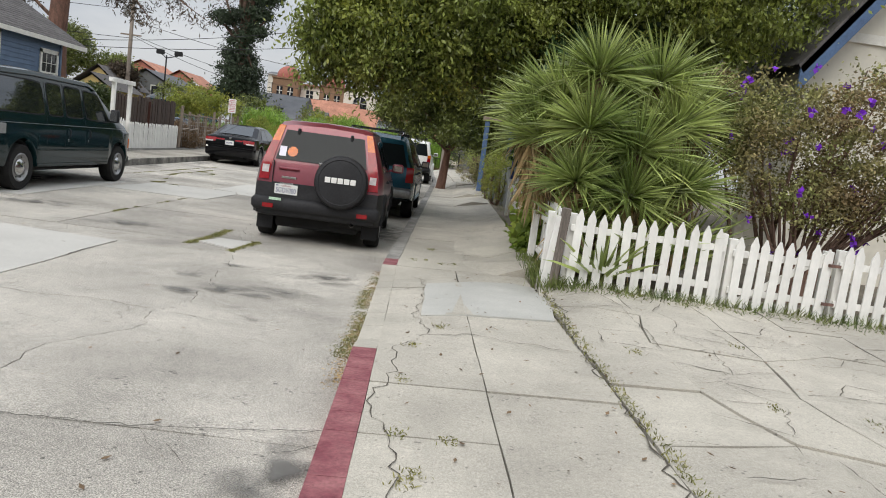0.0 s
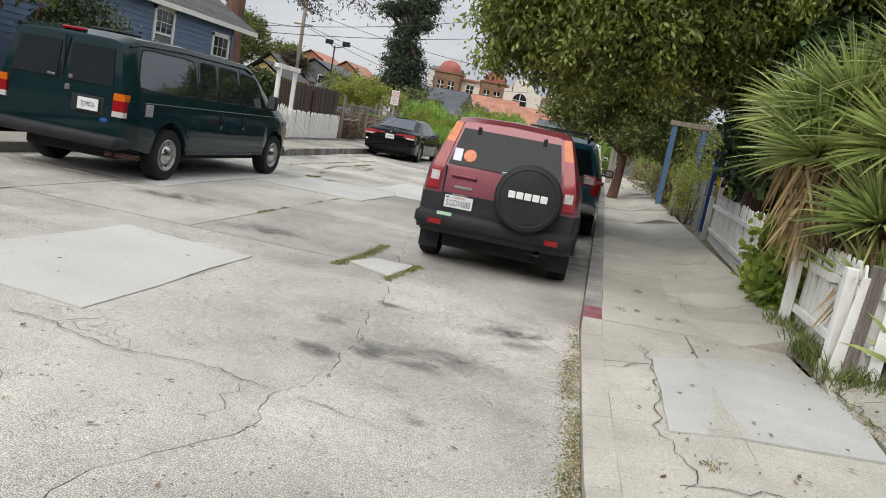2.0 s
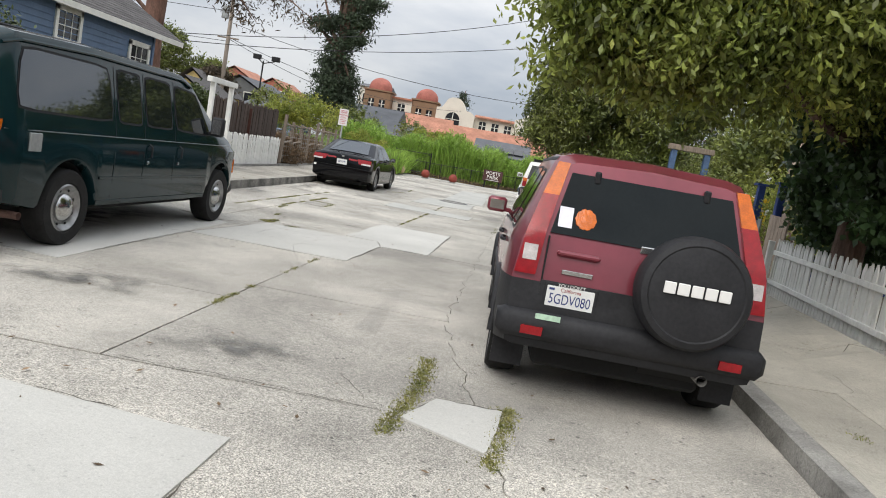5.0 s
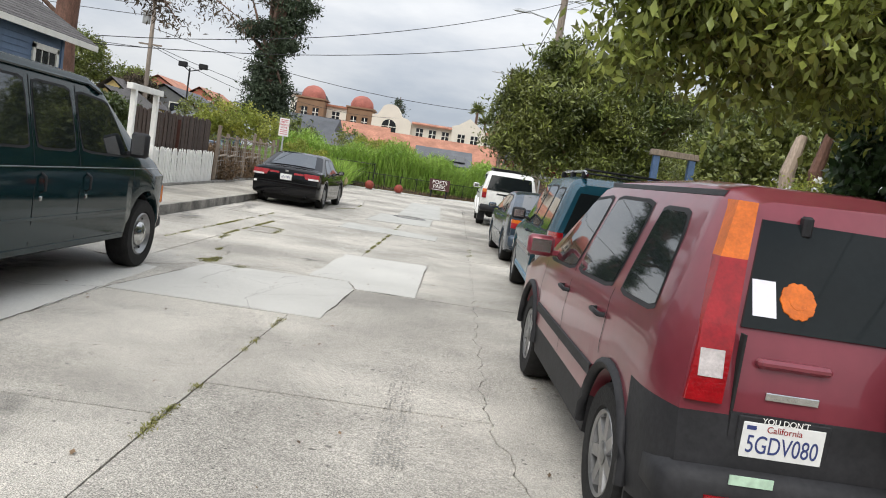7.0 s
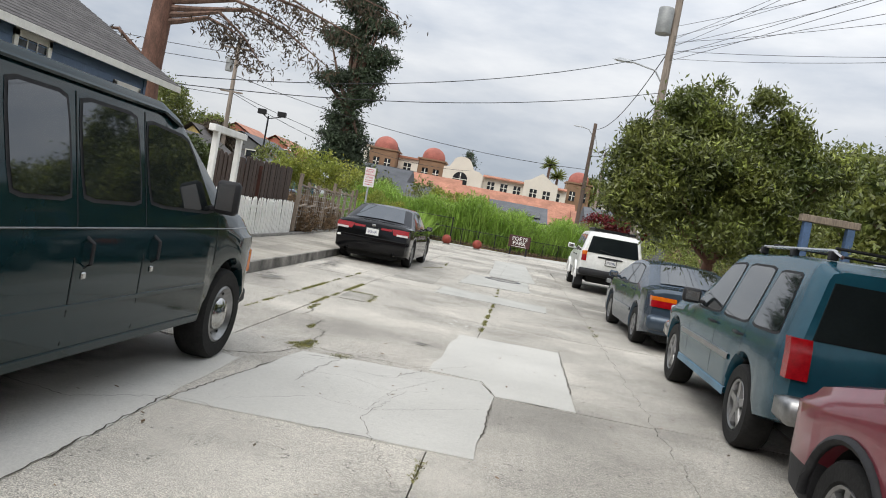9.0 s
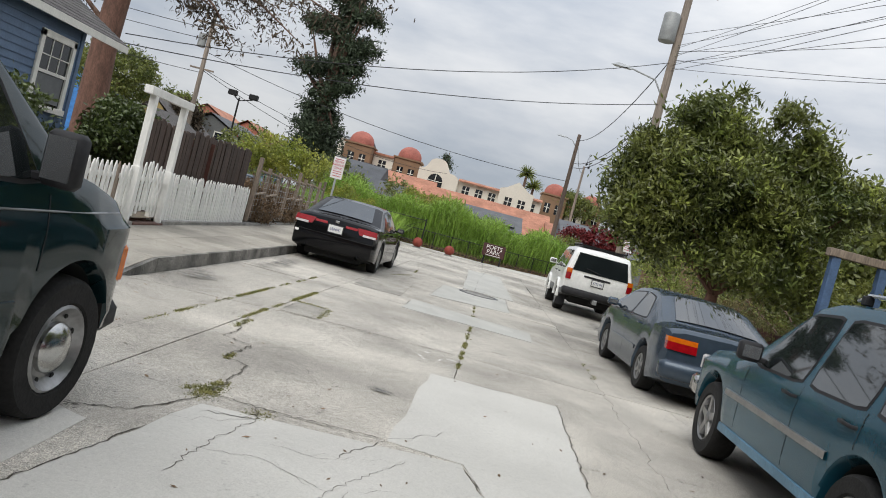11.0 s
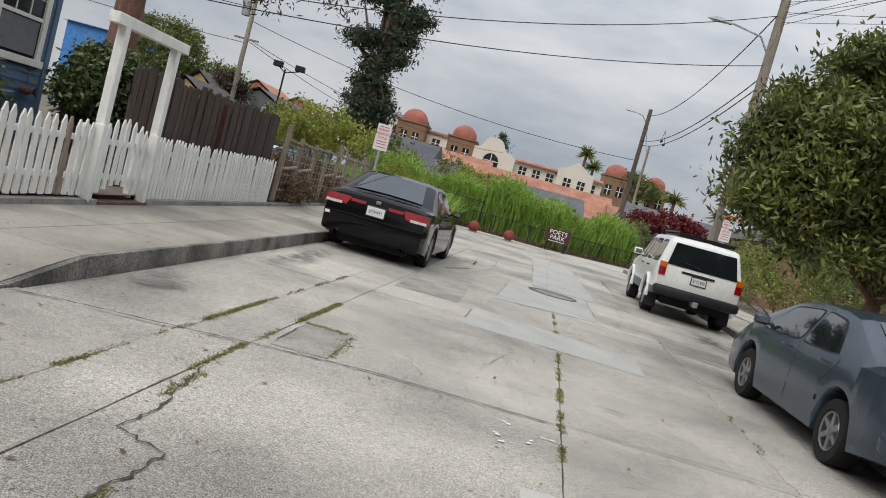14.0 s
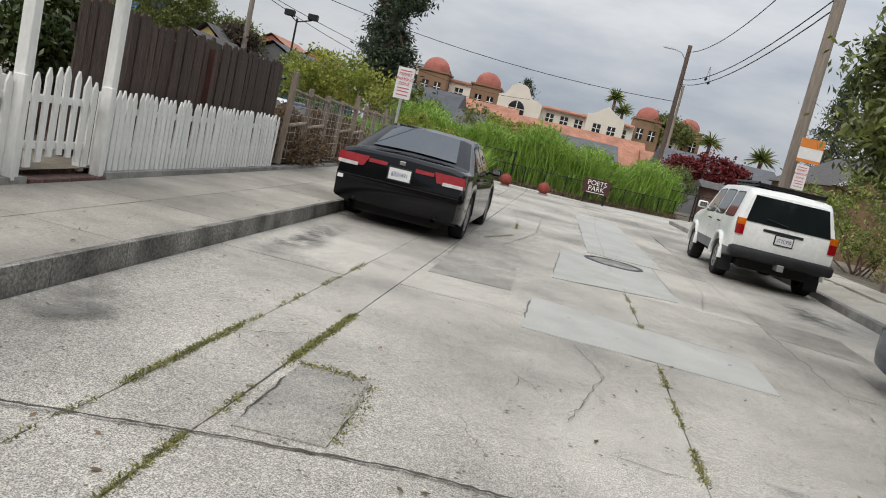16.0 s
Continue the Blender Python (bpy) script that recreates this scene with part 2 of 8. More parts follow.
M_SIGNW = mat("sign_white", (0.78, 0.76, 0.74), 0.45, var=0.05, scale=5, fine=20, bump=0)
M_SIGNR = mat("sign_red", (0.55, 0.06, 0.09), 0.5, var=0.05, bump=0)
M_SIGNO = mat("sign_orange", (0.68, 0.22, 0.04), 0.5, var=0.05, bump=0)
M_MAROON = mat("maroon_board", (0.055, 0.016, 0.014), 0.6, var=0.15, scale=5, fine=25, bump=0.1)
M_LETTER = mat("white_lettering", (0.8, 0.79, 0.76), 0.5, var=0.03, bump=0)
M_BALLR = mat("red_concrete_ball", (0.24, 0.042, 0.026), 0.7, var=0.2, scale=5, fine=30, bump=0.2)
M_BALLT = mat("tan_concrete_ball", (0.46, 0.36, 0.20), 0.8, var=0.15, scale=5, fine=30, bump=0.2)
M_BRICK = mat("brick_red", (0.13, 0.075, 0.06), 0.9, var=0.25, scale=9, fine=40, bump=0.5, rand=0.15, grain=0.15)
M_SIGNY = mat("sign_yellow", (0.72, 0.46, 0.02), 0.5, var=0.06, bump=0)


# ---- mesh tools ----
class G:
    """Collects vertices and faces of one mesh."""

    def __init__(self):
        self.v, self.f, self.mi = [], [], []

    def add(self, vs, fs, mi=0):
        o = len(self.v)
        self.v.extend([tuple(p) for p in vs])
        self.f.extend([tuple(i + o for i in q) for q in fs])
        self.mi.extend([mi] * len(fs))
        return self

    def box(self, x0, x1, y0, y1, z0, z1, m=None, mi=0, bev=0.0):
        b = bev
        if b:
            vs, idx = [], {}
            for sx in (0, 1):
                for sy in (0, 1):
                    for sz in (0, 1):
                        X, Y, Z = (x0, x1)[sx], (y0, y1)[sy], (z0, z1)[sz]
                        dx, dy, dz = (b, -b)[sx], (b, -b)[sy], (b, -b)[sz]
                        for k, p in enumerate(((X, Y + dy, Z + dz), (X + dx, Y, Z + dz), (X + dx, Y + dy, Z))):
                            idx[sx, sy, sz, k] = len(vs)
                            vs.append(p)
            fs = []
            i = lambda a, c, e, k: idx[a, c, e, k]
            fs += [(i(0, 0, 0, 0), i(0, 0, 1, 0), i(0, 1, 1, 0), i(0, 1, 0, 0)), (i(1, 0, 0, 0), i(1, 1, 0, 0), i(1, 1, 1, 0), i(1, 0, 1, 0)),
                   (i(0, 0, 0, 1), i(1, 0, 0, 1), i(1, 0, 1, 1), i(0, 0, 1, 1)), (i(0, 1, 0, 1), i(0, 1, 1, 1), i(1, 1, 1, 1), i(1, 1, 0, 1)),
                   (i(0, 0, 0, 2), i(0, 1, 0, 2), i(1, 1, 0, 2), i(1, 0, 0, 2)), (i(0, 0, 1, 2), i(1, 0, 1, 2), i(1, 1, 1, 2), i(0, 1, 1, 2))]
            for a in (0, 1):
                for c in (0, 1):
                    q = [i(a, c, 0, 0), i(a, c, 0, 1), i(a, c, 1, 1), i(a, c, 1, 0)]
                    fs.append(tuple(q if a == c else q[::-1]))
                    q = [i(a, 0, c, 0), i(a, 0, c, 2), i(a, 1, c, 2), i(a, 1, c, 0)]
                    fs.append(tuple(q[::-1] if a == c else q))
                    q = [i(0, a, c, 1), i(0, a, c, 2), i(1, a, c, 2), i(1, a, c, 1)]
                    fs.append(tuple(q if a == c else q[::-1]))
                    for e in (0, 1):
                        q = [i(a, c, e, 0), i(a, c, e, 1), i(a, c, e, 2)]
                        fs.append(tuple(q[::-1] if (a + c + e) % 2 == 0 else q))
        else:
            vs = [(x, y, z) for x in (x0, x1) for y in (y0, y1) for z in (z0, z1)]
            fs = [(0, 1, 3, 2), (4, 6, 7, 5), (0, 4, 5, 1), (2, 3, 7, 6), (0, 2, 6, 4), (1, 5, 7, 3)]
        if m is not None:
            vs = [m @ Vector(p) for p in vs]
        return self.add(vs, fs, mi)

    def prism(self, poly, z0, z1, m=None, mi=0):
        """poly: (x, y) anticlockwise; z0, z1: numbers or functions of x, y."""
        n = len(poly)
        lo = z0 if callable(z0) else (lambda x, y: z0)
        hi = z1 if callable(z1) else (lambda x, y: z1)
        vs = [(x, y, lo(x, y)) for x, y in poly] + [(x, y, hi(x, y)) for x, y in poly]
        fs = [tuple(range(n - 1, -1, -1)), tuple(range(n, 2 * n))] + [(k, (k + 1) % n, n + (k + 1) % n, n + k) for k in range(n)]
        if m is not None:
            vs = [m @ Vector(p) for p in vs]
        return self.add(vs, fs, mi)

    def tube(self, pts, radii, n=8, cap=True, mi=0):
        pts = [Vector(p) for p in pts]
        if not hasattr(radii, "__len__"):
            radii = [radii] * len(pts)
        vs, fs = [], []
        for k, (p, r) in enumerate(zip(pts, radii)):
            d = (pts[min(k + 1, len(pts) - 1)] - pts[max(k - 1, 0)]).normalized()
            a = d.cross(Vector((0, 0, 1)) if abs(d.z) < 0.9 else Vector((1, 0, 0))).normalized()
            b = d.cross(a)
            vs += [p + r * (math.cos(2 * math.pi * j / n) * a + math.sin(2 * math.pi * j / n) * b) for j in range(n)]
        for k in range(len(pts) - 1):
            for j in range(n):
                fs.append((k * n + j, k * n + (j + 1) % n, (k + 1) * n + (j + 1) % n, (k + 1) * n + j))
        if cap:
            fs += [tuple(range(n - 1, -1, -1)), tuple(range((len(pts) - 1) * n, len(pts) * n))]
        return self.add(vs, fs, mi)

    def lathe(self, profile, m=None, n=20, mi=0, half=1.0):
        """profile: (radius, height) turned round z."""
        vs, fs = [], []
        for r, z in profile:
            vs += [(r * math.cos(2 * math.pi * half * j / n), r * math.sin(2 * math.pi * half * j / n), z) for j in range(n)]
        for k in range(len(profile) - 1):
            for j in range(n):
                fs.append((k * n + j, k * n + (j + 1) % n, (k + 1) * n + (j + 1) % n, (k + 1) * n + j))
        if m is not None:
            vs = [m @ Vector(p) for p in vs]
        return self.add(vs, fs, mi)

    def mesh(self, name, mats, smooth=None):
        me = bpy.data.meshes.new(name)
        me.from_pydata(self.v, [], self.f)
        for x in (mats if isinstance(mats, (list, tuple)) else [mats]):
            me.materials.append(x)
        me.polygons.foreach_set("material_index", self.mi)
        if smooth is not None:
            me.polygons.foreach_set("use_smooth", [True] * len(self.f))
            me.set_sharp_from_angle(angle=radians(smooth))
        me.update()
        return me


def part(name, g, material, parent=None, label="", smooth=None):
    """Links what g holds as one mesh object under a thing or a part."""
    ob = new(name, g.mesh(name, material, smooth) if isinstance(g, G) else g)
    if parent is not None:
        ob.parent = parent
    return tagged(ob, label)


def thing(name, label, category, group="", kind="", at=(0, 0, 0), g=None, material=None, smooth=None):
    ob = new(name, g.mesh(name, material, smooth) if g else None)
    if at != (0, 0, 0):
        ob.location = at
    return tagged(ob, label, category, group, kind)


def fast_mesh(name, verts, quads_per, material, tri=False):
    """Mesh of many alike small pieces: verts (n, k, 3), faces given by index rows within a piece."""
    n, k, _ = verts.shape
    idx = np.array(quads_per)
    faces = (idx[None] + (np.arange(n) * k)[:, None, None]).reshape(-1, idx.shape[1])
    me = bpy.data.meshes.new(name)
    me.vertices.add(n * k)
    me.vertices.foreach_set("co", verts.reshape(-1).astype(np.float32))
    me.loops.add(faces.size)
    me.loops.foreach_set("vertex_index", faces.reshape(-1).astype(np.int32))
    me.polygons.add(len(faces))
    me.polygons.foreach_set("loop_start", (np.arange(len(faces)) * idx.shape[1]).astype(np.int32))
    me.materials.append(material)
    me.update(calc_edges=True)
    return me


def unit(v):
    return v / np.maximum(np.linalg.norm(v, axis=-1, keepdims=True), 1e-9)


def leaves(name, pos, size, material, aspect=0.45, droop=0.5, fold=0.25, out=None):
    """Folded pointed leaves at pos (n, 3)."""
    n = len(pos)
    d = NP.normal(size=(n, 3))
    d[:, 2] -= droop
    if out is not None:
        d += out
    d = unit(d)
    s = unit(np.cross(d, NP.normal(size=(n, 3))))
    u = np.cross(d, s)
    L = (size * (0.65 + 0.7 * NP.rand(n)))[:, None]
    w = L * aspect * 0.5
    base, tip = pos, pos + d * L
    mid = pos + d * L * 0.5
    verts = np.stack([base, mid + s * w + u * w * fold, tip, mid - s * w + u * w * fold], 1)
    return fast_mesh(name, verts, [(0, 1, 2), (0, 2, 3)], material)


def crown_points(blobs, clumps, per, clump_r, shell=0.45, flat=0.7):
    """Leaf places in clumps inside ellipsoids (x, y, z, rx, ry, rz), thicker towards their skin."""
    vol = np.array([b[3] * b[4] * b[5] for b in blobs]) ** 0.67
    pick = NP.choice(len(blobs), clumps, p=vol / vol.sum())
    B = np.array(blobs)[pick]
    d = unit(NP.normal(size=(clumps, 3)))
    r = (shell + (1 - shell) * NP.rand(clumps) ** 0.6)[:, None]
    c = B[:, :3] + d * r * B[:, 3:]
    rr = clump_r * (0.5 + NP.rand(clumps))
    p = np.repeat(c, per, 0) + NP.normal(size=(clumps * per, 3)) * np.repeat(rr, per)[:, None] * (0.6, 0.6, 0.6 * flat)
    return c, p


def blades(name, base, length, width, material, lean=0.35, bend=0.5, up=None):
    """Tapered bent blades: 7 vertices each."""
    n = len(base)
    d = NP.normal(size=(n, 3)) * lean
    d[:, 2] = 1
    if up is not None:
        d = up + NP.normal(size=(n, 3)) * lean
    d = unit(d)
    side = unit(np.cross(d, NP.normal(size=(n, 3))))
    L = (length * (0.6 + 0.6 * NP.rand(n)))[:, None]
    fall = np.zeros((n, 3))
    fall[:, 2] = -1
    rows = []
    for t, w in ((0, 1.0), (0.4, 0.9), (0.75, 0.55)):
        c = base + d * L * t + fall * L * bend * t * t + side * 0
        rows += [c - side * width * w / 2, c + side * width * w / 2]
    rows.append(base + d * L * 0.97 + fall * L * bend)
    return fast_mesh(name, np.stack(rows, 1), [(0, 1, 3), (0, 3, 2), (2, 3, 5), (2, 5, 4), (4, 5, 6)], material)


def limbs(g, base, centres, r0, fork, sag=0.15, n=7, k=3):
    """Branches from a fork to clump centres."""
    f = Vector(fork)
    for c in centres:
        c = Vector(c)
        m1 = f.lerp(c, 0.4) + Vector((R.uniform(-sag, sag), R.uniform(-sag, sag), R.uniform(0, 2 * sag)))
        m2 = f.lerp(c, 0.75) + Vector((R.uniform(-sag, sag), R.uniform(-sag, sag), R.uniform(0, sag)))
        g.tube([f, m1, m2, c], [r0, r0 * 0.65, r0 * 0.38, r0 * 0.12], n)
    return g


def text(name, body, size, material, m, parent=None, extrude=0.003, align="CENTER"):
    cu = bpy.data.curves.new(name, "FONT")
    cu.body, cu.size, cu.extrude, cu.align_x, cu.align_y = body, size, extrude, align, "CENTER"
    tmp = bpy.data.objects.new(name + "_tmp", cu)
    me = bpy.data.meshes.new_from_object(tmp)
    bpy.data.objects.remove(tmp)
    me.materials.clear()
    me.materials.append(material)
    ob = new(name, me)
    ob.matrix_world = m
    if parent is not None:
        ob.parent = parent
        ob.matrix_parent_inverse = Matrix.Identity(4)
        ob.matrix_basis = parent.matrix_world.inverted() @ m if parent.matrix_world != Matrix.Identity(4) else m
    return ob


BACK = Matrix(((1, 0, 0, 0), (0, 0, -1, 0), (0, 1, 0, 0), (0, 0, 0, 1)))  # lies text up, facing -y

# ---- ground, road, pavements ----
KR = lambda y: float(np.interp(y, (9.2, 34), (-0.10, 0.80)))  # right kerb
KL = lambda y: float(np.interp(y, (15, 21), (-8.35, -7.72)))  # left kerb
LR_Y = (-6, 4, 4.82, 5.17, 5.57, 5.91, 6.29, 6.47, 6.94, 7.32, 7.92, 8.52, 9.62, 12.6, 15.4, 25.3, 31.4, 50)
LR_X = (-1.8, -1.92, -1.99, -1.97, -1.73, -1.64, -1.71, -1.60, -1.58, -1.62, -1.68, -1.70, -1.93, -2.38, -2.29, -1.92, -1.72, -1.2)
# the slab edge here has broken into a wandering crack
LR = lambda y: float(np.interp(y, LR_Y, LR_X)) + 0.022 * math.sin(y * 5.3) * math.sin(y * 1.7 + 1) + 0.02 * math.sin(y * 11.9 + 2) + 0.011 * math.sin(y * 29 + 0.5)
LL = lambda y: float(np.interp(y, (4, 6.85, 9.55, 12, 15, 20.2, 24.6, 28, 50), (-3.55, -3.35, -4.25, -4.2, -4.09, -3.88, -3.68, -3.58, -2.9)))
LM = lambda y: float(np.interp(y, (10, 21, 27.6, 50), (-6.35, -6.15, -5.95, -5.4)))
LG = lambda y: float(np.interp(y, (10, 21, 27.5, 50), (-6.85, -6.62, -6.43, -6.0)))
END_Y = 51.5


def walk_z(x, y):
    """Height of the right pavement and the yard beside it."""
    edge = 0.13
    if 5.5 < y < 9.05:
        s = min(1.0, (y - 5.5) / 0.5, (9.05 - y) / 0.35)
        edge = 0.13 - 0.09 * s * max(0.0, 1 - (x - KR(y)) / 0.8)
    rise = 0.03 * max(0.0, min(x - KR(y), 1.8))
    yard = 0.0
    if x > 1.58:
        yard = 0.05 * max(0.0, y - 5.6) * min(1.0, (x - 1.58) / 0.5 + 0.2) if y < 8.4 else 0.16
    return edge + rise + yard


g = G()
n = 48
xs = [-400, -200, -100, -60, -30, -12, 12, 30, 60, 100, 200, 400]
ys = [-200, -60, -20, 0, 20, 40, 60, 90, 140, 220, 400, 900]
vs = [(x, y, -0.06) for y in ys for x in xs]
fs = [(j * 12 + i, j * 12 + i + 1, (j + 1) * 12 + i + 1, (j + 1) * 12 + i) for j in range(11) for i in range(11)]
g.add(vs, fs)
ground = thing("ground", "bare brown dirt ground", "ground", kind="structure", g=g, material=M_DIRT)


def jag(a, b, amp, step=0.35):
    """Points from a up to b (not b), jittered sideways."""
    L = math.hypot(b[0] - a[0], b[1] - a[1])
    k = max(1, int(L / step))
    nx, ny = -(b[1] - a[1]) / max(L, 1e-6), (b[0] - a[0]) / max(L, 1e-6)
    pts = []
    for i in range(k):
        t = i / k
        d = 0 if i == 0 else R.uniform(-amp, amp)
        pts.append((a[0] + (b[0] - a[0]) * t + nx * d, a[1] + (b[1] - a[1]) * t + ny * d))
    return pts


def outline(corners, amp):
    out = []
    for k in range(len(corners)):
        out += jag(corners[k], corners[(k + 1) % len(corners)], amp)
    return out


road = thing("road", "worn grey concrete road of cracked slabs", "road", kind="structure")


def slab(parent, name, corners, z0, z1, material, amp=0.006):
    return part(name, G().prism(outline(corners, amp), z0, z1), material, parent)


def road_column(fl, fr, breaks, gap=0.012):
    for y0, y1 in zip(breaks[:-1], breaks[1:]):
        a, b = y0 + gap / 2, y1 - gap / 2
        lift, tx, ty = R.uniform(-0.004, 0.003), R.uniform(-0.002, 0.002), R.uniform(-0.001, 0.001)
        k = max(4, int((b - a) / 0.07)) if LR in (fl, fr) and y0 < 34 else 6
        mids = [a + (b - a) * i / k for i in range(k + 1)]
        ga, gb = gap * (0.55 if fr is LR else 1), gap * (0.55 if fl is LR else 1)
        right = [(fr(y) - ga * R.uniform(0.2, 0.7), y) for y in mids]
        left = [(fl(y) + gb * R.uniform(0.2, 0.7), y) for y in mids[::-1]]
        slab(road, "slab", right + left, -0.055, lambda x, y, y0=y0: lift + tx * (x + 3) + ty * (y - y0), M_ROAD)


road_column(LR, KR, [-6, -1, 4.0, 10.0, 13.4, 16.9, 21.6, 25.3, 29.2, 33.5, 38, 43, END_Y])
road_column(LM, LR, [-6, -1, 4.0, 10.0])
road_column(LL, LR, [10.0, 12.65, 16.85, 21.5, 25.5, 28.2, 32, 36, 41, 46, END_Y])
road_column(LM, LL, [10.0, 12.0, 15.0, 17.38, 21.35, 25.2, 29, 33, 38, 43, END_Y])
road_column(LG, LM, [-6, 0, 6, 12, 16.8, 21.08, 26, 31, 36, 42, END_Y])
road_column(KL, LG, [-6, 0, 6, 12, 16.6, 20.9, 25, 29, 33, 38, 43, END_Y])


PATCH_EDGES = []


def road_patch(corners, material, label, amp=0.02, h=0.009):
    PATCH_EDGES.append(corners)
    return tagged(slab(road, "patch", corners, -0.01, h, material, amp), label)


road_patch([(-3.22, 6.80), (-3.16, 9.19), (-4.57, 9.38), (-4.73, 7.0)], M_PATCH, "pale fresh concrete patch")
road_patch([(-3.79, 14.97), (-3.66, 16.83), (-3.8, 17.35), (-5.47, 17.15), (-5.8, 14.97)], M_PATCH, "pale fresh concrete patch")
road_patch([(-2.94, 16.84), (-2.82, 20.03), (-4.13, 20.0), (-4.3, 17.42), (-3.78, 17.36), (-3.65, 16.84)], M_PATCH, "pale fresh concrete patch")
road_patch([(-5.83, 12.2), (-5.83, 16.4), (-7.7, 17.2), (-8.2, 12.4)], M_PATCH, "pale fresh concrete patch")
road_patch([(-2.68, 24.62), (-2.6, 25.8), (-4.78, 26.25), (-4.84, 24.72)], M_PATCHG, "pale fresh concrete patch")
road_patch([(-2.82, 28.5), (-2.72, 31.8), (-4.34, 31.5), (-4.54, 27.95)], M_PATCHG, "pale fresh concrete patch")
road_patch([(-2.5, 32.0), (-2.4, 42.4), (-3.65, 42.0), (-3.85, 32.0)], M_PATCHG, "pale fresh concrete patch")
road_patch([(-5.61, 21.42), (-5.6, 22.0), (-5.64, 22.4), (-6.04, 22.36), (-6.03, 21.38)], M_PATCHD, "rough dark grey patch", 0.045, 0.005)
road_patch([(-1.95, 9.62), (-1.86, 10.36), (-2.27, 10.36), (-2.44, 9.92)], M_PATCH, "rough pale square patch", 0.02)
road_patch([(-5.0, 26.3), (-5.0, 29.5), (-5.85, 29.3), (-5.9, 26.2)], M_PATCHD, "darker grey patch", 0.02, 0.006)
road_patch([(-0.75, 27.2), (-0.65, 28.7), (-1.75, 29.0), (-1.85, 27.6)], M_PATCHD, "darker grey patch", 0.03, 0.006)

# right pavement
pave_r = thing("pavement_right", "cracked tan concrete pavement slabs with weeds", "pavement", kind="structure")
rows = [-6, -3, -0.6, 1.2, 2.4, 3.92, 4.72, 5.44, 6.89, 8.1, 9.1, 10.6, 12.0, 13.8, 16.0, 18.0, 19.6, 21.4, 23.2, 25, 27, 29, 31, 33, 35, 37, 39, 42, 45, 48, END_Y]
for y0, y1 in zip(rows[:-1], rows[1:]):
    for c0, c1 in ((0.16, 0.85), (0.85, 1.66)):
        w = 0 if y0 < 9 else 0.12
        a, b = y0 + 0.006, y1 - 0.006
        ym = (a + b) / 2
        cn = [(KR(a) + c0 + 0.005, a), (KR(a) + c1 + w - 0.005, a), (KR(b) + c1 + w - 0.005, b), (KR(b) + c0 + 0.005, b)]
        dz = R.uniform(-0.006, 0.006)
        slab(pave_r, "slab", cn, -0.05, lambda x, y: walk_z(x, y) + dz, M_WALK, 0.005)
    # kerb stones
    k = 3 if y1 - y0 > 0.7 else 1
    for j in range(k):
        a, b = y0 + (y1 - y0) * j / k + 0.003, y0 + (y1 - y0) * (j + 1) / k - 0.003
        red = b < 5.45 or (9.1 < a and b < 9.62)
        low = 5.44 <= a and b <= 9.11
        poly = [(KR(a), a), (KR(a) + 0.162, a), (KR(b) + 0.162, b), (KR(b), b)]
        part("kerb_stone", G().prism(poly, -0.05, lambda x, y: walk_z(x, y) + 0.004), M_RED if red else (M_WALK if low else M_KERB), pave_r,
             "faded red painted kerb" if red else "")
p = slab(pave_r, "patch", [(0.41, 8.25), (0.36, 6.75), (0.75, 6.76), (1.52, 6.84), (1.72, 8.3), (1.35, 8.59)], 0.0, lambda x, y: walk_z(min(x, 1.56), y) + 0.011, M_PATCHG, 0.01)
tagged(p, "smooth blue-grey repaired slab")
# cracked yard concrete beside the pavement, up to the picket fence
yard = thing("yard", "badly cracked concrete forecourt", "forecourt", kind="structure")
NX, NY = 9, 11
grid = {}
for i in range(NX + 1):
    for j in range(NY + 1):
        grid[i, j] = (1.58 + i * 0.72 + (R.uniform(-0.14, 0.14) if 0 < i else 0), -3 + j * 1.04 + (R.uniform(-0.2, 0.2) if 0 < j < NY else 0))
for i in range(NX):
    for j in range(NY):
        cn = [Vector((*grid[a], 0)) for a in ((i, j), (i + 1, j), (i + 1, j + 1), (i, j + 1))]
        mid = sum(cn, Vector()) / 4
        cn = [c + (mid - c).normalized() * 0.006 for c in cn]
        dz = R.uniform(-0.012, 0.006)
        slab(yard, "slab", [(c.x, c.y) for c in cn], -0.05, lambda x, y: walk_z(x, y) + dz, M_WALK, 0.03)
# soil strip of the front gardens on the right
g = G()
gx = [1.6, 2.6, 4, 8, 14, 30]
gy = [8.3, 12, 16, 20, 25, 30, 36, 42, 49]
vs = [(x + (KR(y) if x < 2 else 0) + (0.1 if x < 2 else 0), y, 0.17 if x < 2 else 0.24) for y in gy for x in gx]
g.add(vs, [(j * 6 + i, j * 6 + i + 1, (j + 1) * 6 + i + 1, (j + 1) * 6 + i) for j in range(8) for i in range(5)])
soil = thing("soil", "brown garden soil", "soil", kind="structure", g=g, material=M_DIRT)

# left pavement, kerb and low wall
pave_l = thing("pavement_left", "wide pale concrete pavement beside a kerb", "pavement", kind="structure")
WALL_X = lambda y: float(np.interp(y, (18, 31, 44), (-9.28, -9.5, -9.95)))


def left_z(x, y):
    """Left pavement: flush drive apron, then a kerb."""
    up = float(np.interp(y, (16.2, 17.2, 20.8, 21.6), (0.16, 0.02, 0.02, 0.17)))
    k = min(1.0, max(0.0, (KL(y) - x) / 1.2))
    return up + (0.17 - up) * k


